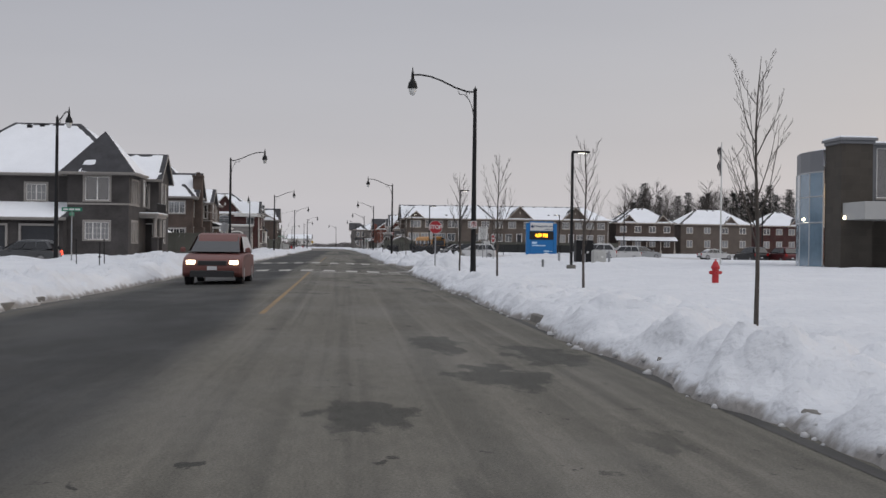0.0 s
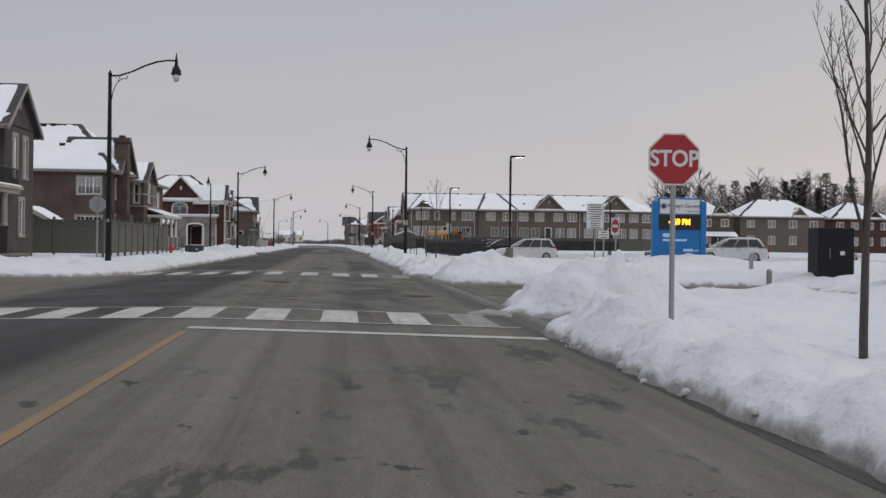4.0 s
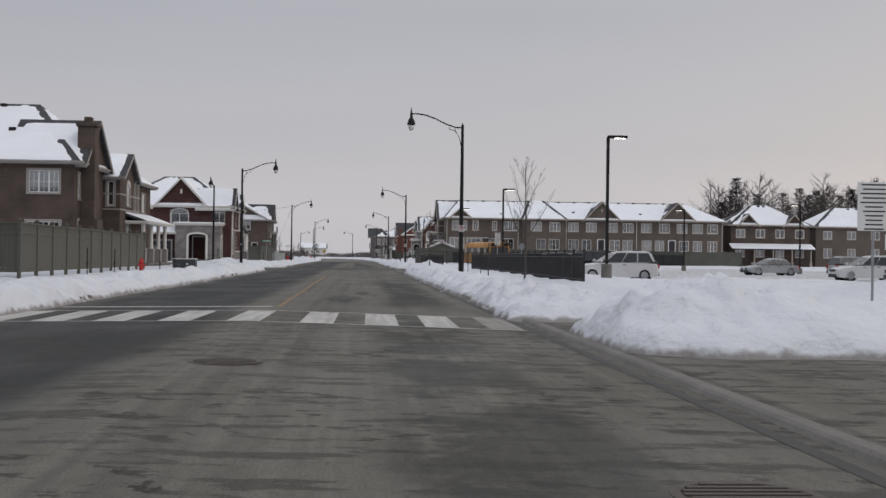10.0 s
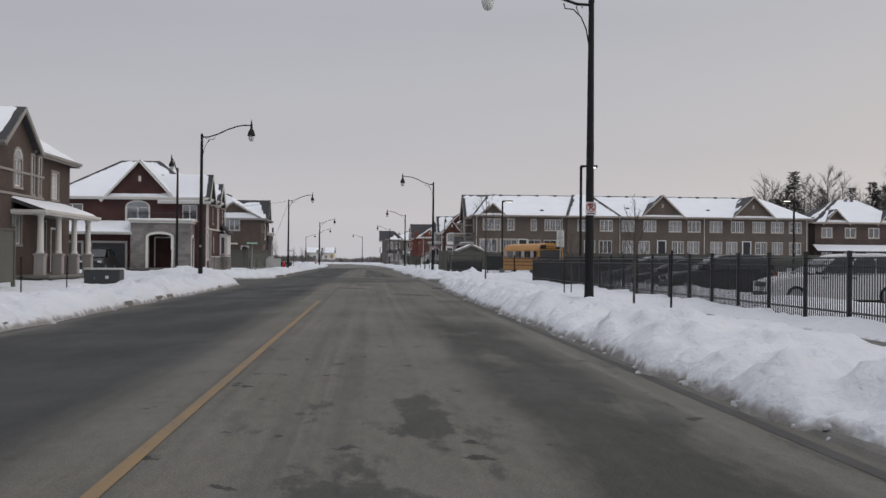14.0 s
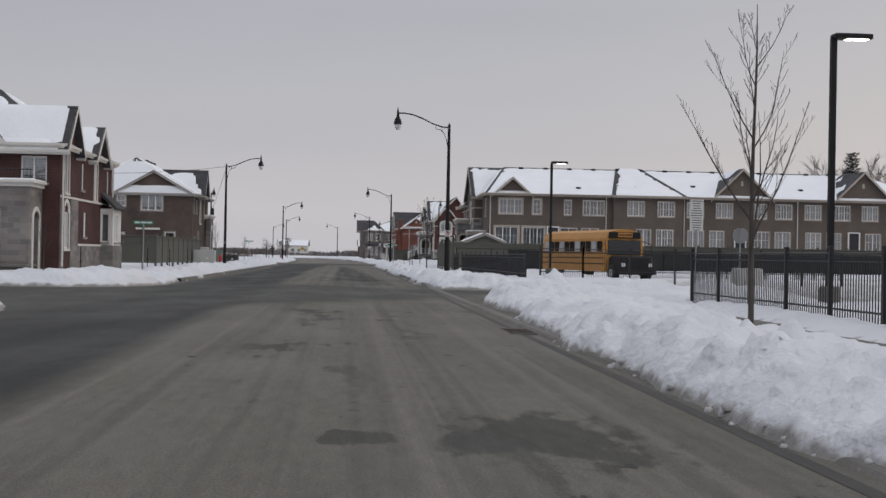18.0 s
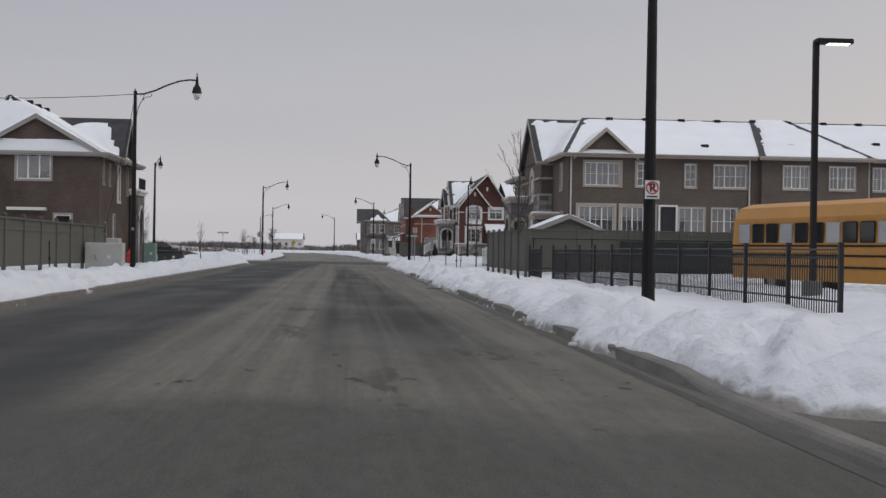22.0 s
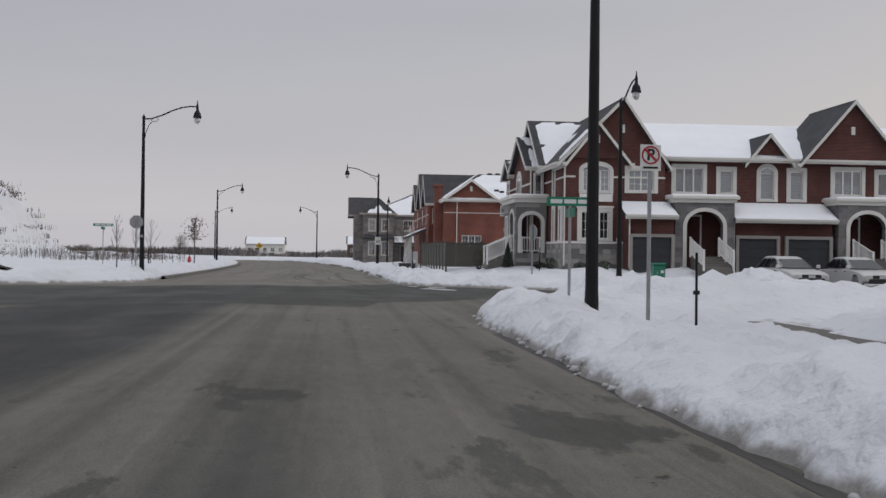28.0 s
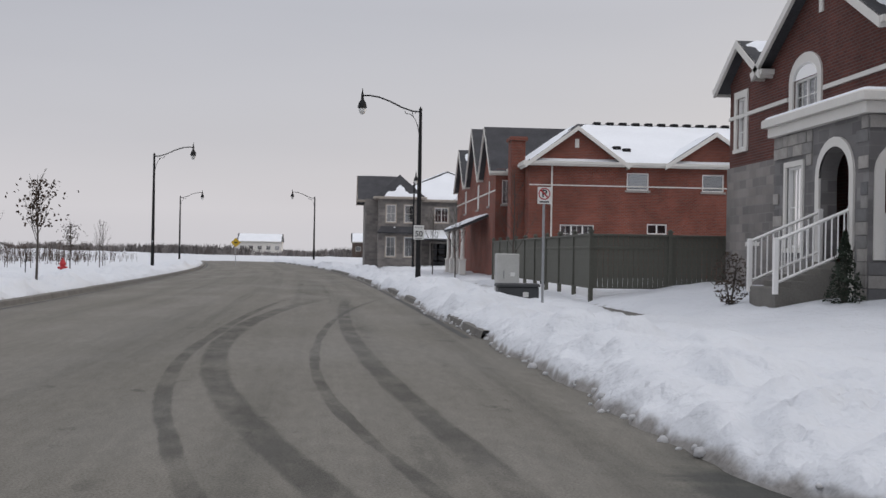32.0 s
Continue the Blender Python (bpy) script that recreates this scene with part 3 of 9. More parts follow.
# plough heaps: x, y, radius, height
HEAPS = [(4.5, 84.2, 1.7, 0.32), (6.8, 85.4, 2.0, 0.28), (9.0, 86.5, 2.2, 0.22), (-9.5, 60.5, 2.5, 0.45), (-13.0, 63.0, 2.2, 0.45),
         (-8.8, 57, 2.5, 0.3), (-10.2, 158.5, 2.0, 0.35), (-12, 160, 2.0, 0.3), (5.2, 165.5, 2.0, 0.25), (9.5, 168.5, 2.0, 0.35), (4.8, 182, 2.0, 0.2), (7.0, 262.0, 2.2, 0.4), (10.5, 262.4, 2.0, 0.4),
         (19, 288, 3.0, 0.5), (-11.2, 262.5, 2.0, 0.3), (20.5, 134, 3.0, 1.2), (26, 136, 2.6, 0.8), (22, 205, 3.0, 1.0), (27, 208, 3.0, 0.9), (33, 204, 3.0, 0.9), (16, 122, 2.2, 0.5), (15.1, 96.2, 3.4, 0.42), (24, 100, 4, 0.2), (-13.5, 90, 3, 0.25)]


# steep thrown-up piles: x, y, half-width, half-length, height
BOULDERS = [(4.95, 66.3, 1.6, 1.5, 1.0), (4.05, 69.0, 0.62, 1.4, 0.34)]


def snow_height(x, y):
    x, y = np.asarray(x, float), np.asarray(y, float)
    e = road_distance(x, y)
    # ploughed snow spills over the kerb, more or less from stretch to stretch
    right = x > centre(y)
    spill_r = np.interp(y, (0, 90, 99, 148, 152, 178, 192, 228, 236, 283, 290, 330), (0.22, 0.20, 0.10, 0.06, -0.22, -0.2, 0.10, 0.12, 0.18, 0.12, 0.08, 0.06))
    spill_l = np.interp(y, (0, 120, 150, 200, 212, 260), (0.22, 0.22, 0.10, 0.0, -0.22, -0.22))
    e2 = e + (fbm(x * 0.55, y * 0.36, 2, 3) - 0.5) * 0.48 + (fbm(x * 0.9, y * 0.85, 2, 43) - 0.5) * 0.22 + (vnoise(x * 3.1, y * 3.1, 44) - 0.5) * 0.10 + np.where(right, spill_r, spill_l)
    h = np.interp(e2, (-0.30, -0.07, 0.0, 0.10, 0.28, 0.8, 1.4, 2.3, 4.5, 9.0), (-0.60, -0.17, -0.04, 0.16, 0.27, 0.37, 0.36, 0.25, 0.24, 0.38))
    lump = (fbm(x * 1.0, y * 0.9, 3, 7) - 0.45) * 0.5 + 0.30 * ((1 - np.abs(2 * vnoise(x * 1.9, y * 1.7, 47) - 1)) * vnoise(x * 0.8, y * 0.8, 48) - 0.2)
    near = sstep(0.08, 0.6, e2) * (1 - 0.72 * sstep(1.8, 4.0, e2))
    h = h + lump * near
    # thrown clods: rounded bumps with creases between them
    rough = (0.35 + 0.65 * sstep(0.35, 0.6, vnoise(x * 0.5, y * 0.4, 85))) * sstep(-0.02, 0.25, e2) * (1 - 0.6 * sstep(2.2, 4.5, e2))
    for f, a, sd in ((1.6, 0.17, 52), (3.3, 0.14, 53), (5.2, 0.06, 54)):
        h = h + a * rough * (np.abs(2 * vnoise(x * f + 3 * vnoise(x * f * 0.5, y * f * 0.5, sd + 9), y * f, sd) - 1) - 0.5)
    h = h + (fbm(x * 0.25, y * 0.25, 3, 11) - 0.5) * 0.14 * sstep(1.5, 5, e2)
    # low snow round the first lamp, and the half-cleared footpath
    h = h * (1 - 0.4 * np.exp(-((y - 50) / 13) ** 4) * sstep(0.8, 1.6, e2) * sstep(6.5, 4.5, e2) * right)
    path = sstep(3.65, 3.8, e + 0.3 * (fbm(x * 0.8, y * 0.8, 2, 61) - 0.5)) * sstep(5.2, 4.9, e) * right * sstep(84, 90, y) * sstep(0.42, 0.50, fbm(x * 0.3, y * 0.16, 2, 63))
    h = h - path * np.maximum(0, h - 0.06)
    for hx, hy, r, hh in HEAPS:
        q = ((x - hx) ** 2 + (y - hy) ** 2) / r ** 2
        clod = np.abs(2 * vnoise(x * 2.4, y * 2.4, 57) - 1) * 0.5 + np.abs(2 * vnoise(x * 5.2, y * 5.2, 58) - 1) * 0.3
        h = h + hh * np.exp(-q * 0.9) * (0.45 + 0.6 * fbm(x * 1.3, y * 1.3, 4, 19) + 0.8 * clod) * sstep(-0.2, 0.8, e2)
    # swept ramps beside the crossings
    dd = x - centre(y)
    for yc in (63.3, 88.4):
        h = h - (h + 0.22) * np.exp(-((y - yc) / 1.75) ** 6) * sstep(9.5, 8.0, dd + 2 * fbm(x, y, 2, 83)) * right
    for hx, hy, rx, ry_, hh in BOULDERS:
        q = ((x - hx) / rx) ** 2 + ((y - hy) / ry_) ** 2
        q = q * (0.75 + 0.5 * fbm(x * 1.4, y * 1.4, 3, 71))
        h = np.maximum(h, (hh * np.exp(-q ** 2) * (0.7 + 0.4 * fbm(x * 2.0, y * 2.0, 3, 73) + 0.24 * np.abs(2 * vnoise(x * 3.4, y * 3.4, 74) - 1) + 0.14 * np.abs(2 * vnoise(x * 7, y * 7, 75) - 1)) - 0.11) * sstep(5.0, 5.35, np.abs(x - centre(y))) - 0.22 * (q > 2.2))
    # raised front lawn of the red row
    h = h + 0.36 * sstep(5.0, 9.0, x) * sstep(286, 295, y) * sstep(326, 316, y) * sstep(0.2, 2.0, e2) * sstep(18, 12.4, x)
    lot = sstep(112, 122, y) * sstep(222, 218, y) * sstep(11.5, 13.5, x) * sstep(60, 52, x)
    h = h * (1 - 0.85 * lot)
    # open ground to the far left: rough, rising to a mound
    left = sstep(-22, -45, x) * sstep(255, 300, y)
    h = h + left * (fbm(x * 0.06, y * 0.06, 4, 23) - 0.35) * 2.4
    mound = np.exp(-(((x + 59) / 7.2) ** 2 + ((y - 441) / 22) ** 2) ** 1.6)
    h = h + mound * (10.5 + 4 * (fbm(x * 0.12, y * 0.12, 4, 31) - 0.5))
    far = sstep(420, 520, y) + sstep(-30, -120, y)
    h = h * (1 - 0.3 * np.clip(far, 0, 1))
    return np.maximum(h, -0.22)


def sheet(name, xs, ys, zs, us, vs, mat):
    """A grid sheet from 2D arrays with a UV map 'along'."""
    r, c = xs.shape
    me = bpy.data.meshes.new(name)
    verts = np.stack([xs, ys, zs], -1).reshape(-1, 3)
    i = np.arange(r * c).reshape(r, c)
    quads = np.stack([i[:-1, :-1], i[:-1, 1:], i[1:, 1:], i[1:, :-1]], -1).reshape(-1, 4)
    me.vertices.add(len(verts))
    me.vertices.foreach_set("co", verts.ravel())
    me.loops.add(quads.size)
    me.loops.foreach_set("vertex_index", quads.ravel().astype(np.int32))
    me.polygons.add(len(quads))
    me.polygons.foreach_set("loop_start", np.arange(0, quads.size, 4, dtype=np.int32))
    me.polygons.foreach_set("loop_total", np.full(len(quads), 4, np.int32))
    me.update(calc_edges=True)
    uv = me.uv_layers.new(name="along")
    uu = np.stack([us.ravel(), vs.ravel()], -1)[quads.ravel()]
    uv.data.foreach_set("uv", uu.ravel())
    me.polygons.foreach_set("use_smooth", [True] * len(quads))
    me.materials.append(mat)
    me.validate()
    return new(name, me)


far_d = (75, 90, 120, 170, 260, 450, 800, 1500, 2600)
ds_r = np.concatenate([np.arange(4.7, 8.3, 0.085), np.arange(8.3, 10.0, 0.2), np.arange(10.0, 14, 0.45), np.arange(14, 30, 0.8), np.arange(30, 70, 3.0), far_d])
ds_l = np.concatenate([np.arange(4.7, 7.7, 0.125), np.arange(7.7, 10.0, 0.25), np.arange(10.0, 14, 0.45), np.arange(14, 30, 0.8), np.arange(30, 70, 1.6), far_d])
ds = np.concatenate([-ds_l[::-1], (-3.0, 0, 3.0), ds_r])
rows = np.concatenate([(-2500, -900, -300, -100, -40, -15), np.arange(-6, 312, 0.13), np.arange(312, 345, 0.4), np.arange(345, 470, 1.5), np.arange(470, 520, 5.0), (540, 580, 650, 760, 950, 1300, 2000, 3500)])
DD, YY = np.meshgrid(ds, rows)
XX = DD + centre(np.clip(YY, -400, 470))
ZZ = snow_height(XX, YY)
ground = tagged(sheet("ground", XX, YY, ZZ, ZZ, YY, SNOW), "lumpy white ploughed snow over the verges and open fields", "snow", kind="structure")


def crown(d):
    """Height of the carriageway across its width."""
    a = np.abs(np.asarray(d, float))
    return np.where(a < HALF, 0.06 - 0.10 * a / HALF, -0.04)


rd = np.array((-95, -60, -30, -15, -9, -7, -5.25, -4, -2.6, -1.3, 0, 1.3, 2.6, 4, 5.25, 7, 9, 12, 20, 40, 95.0))
ry = np.concatenate([(-60, -30), np.arange(-10, 452, 3.0)])
RD, RY = np.meshgrid(rd, ry)
road = tagged(sheet("road", RD + centre(RY), RY, crown(RD), RD, RY, ASPHALT), "salt-stained grey asphalt road with wet dark patches", "road", kind="structure")


def lane_strip(name, d0, d1, y0, y1, mat, label, lift=0.005, step=2.0, broken=None):
    n = max(2, int((y1 - y0) / step) + 1)
    ys = np.linspace(y0, y1, n)
    D, Y = np.meshgrid(np.linspace(d0, d1, 3), ys)
    ob = sheet(name, D + centre(Y), Y, crown(D) + lift, D, Y, mat)
    return tagged(ob, label, "road marking", kind="structure")


lane_strip("centre_line", 0.04, 0.15, 25.5, 60, LINE_YELLOW, "worn yellow centre line painted on the asphalt")
lane_strip("centre_line", 0.05, 0.15, 93.3, 132, LINE_YELLOW, "worn yellow centre line painted on the asphalt")


def crosswalk(y0, y1, stop_y, stop_side, bars, width, slant):
    """Zebra bars that start at the given x between two thin white lines, and a stop bar."""
    walkway = thing("crosswalk", "worn white zebra crossing with thin border lines", "crosswalk", kind="structure")
    cxm = float(centre((y0 + y1) / 2))
    for x in bars:
        g = Geo()
        c = [(x, y0 + 0.08), (x + width, y0 + 0.08), (x + width, y1 - 0.08), (x, y1 - 0.08)]
        g.poly([(a, b + slant * a, float(crown(a - cxm)) + 0.006) for a, b in c])
        part("bar", g, LINE_DUSTY if x == bars[-1] else LINE_WHITE, walkway)
    for yy in (y0, y1):
        g = Geo()
        dd = np.linspace(-HALF + 0.2, HALF - 0.35, 9)
        for a, b in zip(dd[:-1], dd[1:]):
            g.poly([(cxm + p, yy + o + slant * (cxm + p), float(crown(p)) + 0.010) for p, o in ((a, -0.06), (b, -0.06), (b, 0.06), (a, 0.06))])
        part("border_line", g, LINE_WHITE, walkway)
    g = Geo()
    a0, a1 = (0.1, HALF - 0.3) if stop_side > 0 else (-HALF + 0.3, -0.1)
    for a, b in zip(np.linspace(a0, a1, 5)[:-1], np.linspace(a0, a1, 5)[1:]):
        g.poly([(cxm + p, stop_y + o + slant * (cxm + p), float(crown(p)) + 0.008) for p, o in ((a, -0.2), (b, -0.2), (b, 0.2), (a, 0.2))])
    part("stop_bar", g, LINE_WHITE, walkway)
    return walkway


crosswalk(62.5, 65.6, 60.5, 1, (-7.15, -6.0, -4.85, -3.7, -2.58, -1.44, -0.29, 0.82, 1.90), 0.59, -0.10)
crosswalk(87.1, 91.2, 93.1, -1, (-7.6, -6.45, -5.3, -4.12, -2.86, -1.54, -0.37, 0.71, 1.86), 0.61, -0.12)


def kerb_run(side, y0, y1, low=()):
    """A concrete kerb with its gutter along one side of the road; low: stretches where it is dropped."""
    g = Geo()
    n = int((y1 - y0) / 1.5) + 1
    ys = np.linspace(y0, y1, n)
    prof = []
    for y in ys:
        k = 1.0
        for a, b in low:
            k = min(k, 1 - float(sstep(a - 1.5, a, y) * (1 - sstep(b, b + 1.5, y))))
        top = 0.02 + 0.085 * k
        c = float(centre(y))
        row = [(4.90, -0.030), (5.20, -0.042), (5.24, top - 0.02), (5.28, top), (5.42, top), (5.44, -0.1)]
        prof.append([(c + side * d, y, z) for d, z in row])
    m = len(prof[0])
    for r in prof:
        g.v += r
    for i in range(n - 1):
        for k in range(m - 1):
            g.f.append((i * m + k, i * m + k + 1, (i + 1) * m + k + 1, (i + 1) * m + k))
    gut = Geo()
    for i in range(n - 1):
        a, b = prof[i], prof[i + 1]
        gut.poly([a[0], b[0], b[1], a[1]])
    for i in range(n - 1):
        g.f.remove((i * m, i * m + 1, (i + 1) * m + 1, (i + 1) * m))
    tagged(part("gutter", gut, GUTTER), "dark damp concrete gutter along the kerb", "gutter", kind="structure")
    return tagged(part("kerb", g, CONCRETE), "grey concrete kerb with a gutter along the road", "kerb", kind="structure")


PALE_EDGE = material("salted_path_edging", (0.24, 0.225, 0.20), 0.85, var=0.3, scale=1.2, fine=25, bump=0.3)
PATH = material("damp_footpath_concrete", (0.12, 0.112, 0.10), 0.8, var=0.3, scale=0.8, fine=20, bump=0.3)
for y0, y1 in ((88, 165), (182, 262), (285, 330)):
    ys = np.arange(y0, y1 + 0.1, 2.0)
    D, Y = np.meshgrid((HALF + 3.7, HALF + 5.15), ys)
    tagged(sheet("footpath", D + centre(Y), Y, np.full(D.shape, 0.085), D, Y, PATH), "damp concrete footpath half under the snow", "footpath", kind="structure")
for x_ in (6.72, 8.26):
    g_ = Geo()
    g_.box(x_, x_ + 0.13, 69.6, 83.8, -0.08, -0.028)
    tagged(part("path_edge", g_, PALE_EDGE), "pale concrete edging of the footpath across the drive", "path edging", kind="structure")
kerb_run(1, -8, 256, low=((61, 181),))
kerb_run(1, 301, 440)
kerb_run(-1, -8, 58)
kerb_run(-1, 94, 153)
kerb_run(-1, 185, 258)
kerb_run(-1, 293, 440)


def snow_crumbs():
    """Loose clods of snow along the foot of the banks, one object."""
    r = random.Random(12)
    g = Geo()
    n = 10000
    ys = np.array([r.uniform(2, 335) for _ in range(n)])
    ds_ = np.array([(1 if r.random() < 0.7 else -1) * r.uniform(4.6, 5.75) for _ in range(n)])
    xs = ds_ + centre(ys)
    edge, lie = road_distance(xs, ys), snow_height(xs, ys)
    top = np.maximum(crown(ds_), lie)
    rim = np.abs(lie - crown(ds_)) < 0.10
    for x, y, d, e, h, ok in zip(xs, ys, ds_, edge, top, rim):
        if not ok or e < -0.7 or 60 < y < 94 or 158 < y < 186:
            continue
        s_ = min(0.085, 0.018 + abs(r.gauss(0, 0.024)))
        z = h - s_ * 0.3
        n, k = len(g.v), 6
        for zz, rr in ((0.0, 0.85), (0.55, 1.0), (1.05, 0.55)):
            for q in range(k):
                t = 2 * math.pi * q / k
                w = s_ * rr * r.uniform(0.75, 1.2)
                g.v.append((x + w * math.cos(t), y + w * 1.2 * math.sin(t), z + s_ * zz * r.uniform(0.85, 1.15)))
        for lv in range(2):
            for q in range(k):
                j = (q + 1) % k
                g.f.append((n + lv * k + q, n + lv * k + j, n + (lv + 1) * k + j, n + (lv + 1) * k + q))
        g.f.append(tuple(n + 2 * k + q for q in range(k)))
    tagged(part("snow_crumbs", g, CRUMB_SNOW, smooth=True), "small clods of dirty white snow along the kerb", "snow", kind="stuff")


CRUMB_SNOW = material("crumbled_snow", (0.46, 0.46, 0.465), 0.8, var=0.18, scale=1.2, fine=20, bump=0.3)
snow_crumbs()


# ---------------------------------------------------------------- street lamps
def at_snow(x, y):
    return float(snow_height(np.array([x]), np.array([y]))[0])


LAMP_GLASS = material("frosted_lamp_glass", (0.62, 0.62, 0.60), 0.25, var=0.05, scale=4, fine=30, bump=0)


def street_lamp(top=7.45):
    """Black pole with a scrolled arm reaching along +x and a bell lamp, standing at z = 0."""
    lamp = thing("street_lamp", "tall black street lamp with a scrolled arm and bell shade", "street lamp", group="street lamps along the road")
    g = Geo()
    g.lathe(0, 0, [(0.122, -0.3), (0.118, 0.55), (0.112, 0.60), (0.108, 0.9), (0.098, 2.5), (0.065, top), (0.075, top + 0.02), (0.075, top + 0.07), (0.03, top + 0.10), (0.012, top + 0.18)], 10)
    part("pole", g, BLACK_METAL, lamp, smooth=False)
    g = Geo()
    pts = [(0, 0, top - 0.05), (0.35, 0, top - 0.03), (0.8, 0, top + 0.12), (1.3, 0, top + 0.36), (1.75, 0, top + 0.52), (2.15, 0, top + 0.58), (2.45, 0, top + 0.57)]
    g.tube(pts, 0.035, 6)
    part("arm", g, BLACK_METAL, lamp)
    g = Geo()
    g.tube([(0.06, 0, top - 0.95), (0.12, 0, top - 0.62), (0.24, 0, top - 0.34), (0.42, 0, top - 0.16), (0.62, 0, top - 0.14), (0.66, 0, top - 0.02)], 0.016, 5)
    g.tube([(0.30, 0, top - 0.26), (0.36, 0, top - 0.10), (0.30, 0, top - 0.02), (0.22, 0, top - 0.05), (0.22, 0, top - 0.13)], 0.014, 5)
    part("scroll", g, BLACK_METAL, lamp)
    z = top + 0.57
    g = Geo()
    g.lathe(2.45, 0, [(0.012, z + 0.30), (0.03, z + 0.16), (0.055, z + 0.04), (0.06, z - 0.12), (0.085, z - 0.20), (0.15, z - 0.30), (0.185, z - 0.44), (0.20, z - 0.52), (0.17, z - 0.52)][::-1], 12)
    part("shade", g, BLACK_METAL, lamp, smooth=False)
    g = Geo()
    g.lathe(2.45, 0, [(0.02, z - 0.80), (0.09, z - 0.77), (0.14, z - 0.66), (0.155, z - 0.53)], 12)
    part("globe", g, LAMP_GLASS, lamp, "clear frosted glass globe", smooth=True)
    g = Geo()
    g.box(-0.05, 0.05, -0.118, -0.108, 1.9, 2.02)
    part("pole_tag", g, STEEL, lamp, "small pale maintenance tag")
    return lamp


LAMPS = [(4.72, 49.1, 180), (4.05, 122.4, 180), (3.42, 189.0, 180), (2.70, 256.2, 180), (1.34, 330.2, 180), (-5.2, 412, 185),
         (-8.8, 89.9, 0), (-9.76, 154.5, 0), (-10.25, 218.6, 0), (-10.68, 293.0, 0), (-13.99, 357.5, 0), (-20.5, 417, 10),
         (-14.6, 63.0, 90), (-14.8, 177.5, -90), (-16.4, 261.0, 90), (9.6, 283.5, -90), (4.0, 381, -90)]
first = street_lamp()
for i, (x, y, a) in enumerate(LAMPS):
    m = pose(x, y, 0.0, 0, 0, a)
    if i == 0:
        first.matrix_basis = m
    else:
        copy_thing(first, m)


# ---------------------------------------------------------------- house kit
# Walls stand along x or y. A face is named by its side: S (y min), N (y max), E (x max), W (x min).
def place(side, pos, a, z, out):
    """A point on a face: a along the face, z up, out away from the wall."""
    return {"S": (a, pos - out, z), "N": (a, pos + out, z), "E": (pos + out, a, z), "W": (pos - out, a, z)}[side]


def slab(g, side, pos, a0, a1, z0, z1, o0, o1, c=0.0):
    """A box on a face from depth o0 to o1 (outward)."""
    p, q = place(side, pos, a0, z0, o0), place(side, pos, a1, z1, o1)
    g.box(p[0], q[0], p[1], q[1], p[2], q[2], c)


def wall_face(house, side, pos, a0, a1, z0, z1, mat, holes=(), label="", thick=0.22):
    """A wall with through openings (a, z, w, h given by their middle and foot)."""
    g = Geo()
    cuts = [(max(a0, a - w / 2), min(a1, a + w / 2), z, z + h) for a, z, w, h in holes if a0 < a < a1]
    us = sorted({a0, a1, *[c for q in cuts for c in q[:2]]})
    vs = sorted({z0, z1, *[min(z1, max(z0, c)) for q in cuts for c in q[2:]]})

    def inside(u, v):
        return any(q[0] < u < q[1] and q[2] < v < q[3] for q in cuts)
    for i in range(len(us) - 1):
        for j in range(len(vs) - 1):
            if not inside((us[i] + us[i + 1]) / 2, (vs[j] + vs[j + 1]) / 2):
                g.poly([place(side, pos, *p, 0) for p in ((us[i], vs[j]), (us[i + 1], vs[j]), (us[i + 1], vs[j + 1]), (us[i], vs[j + 1]))])
    for u0, u1, v0, v1 in cuts:
        for p, q in (((u0, v0), (u1, v0)), ((u1, v0), (u1, v1)), ((u1, v1), (u0, v1)), ((u0, v1), (u0, v0))):
            g.poly([place(side, pos, *p, 0), place(side, pos, *q, 0), place(side, pos, *q, -thick), place(side, pos, *p, -thick)])
    return part("wall", g, mat, house, label)


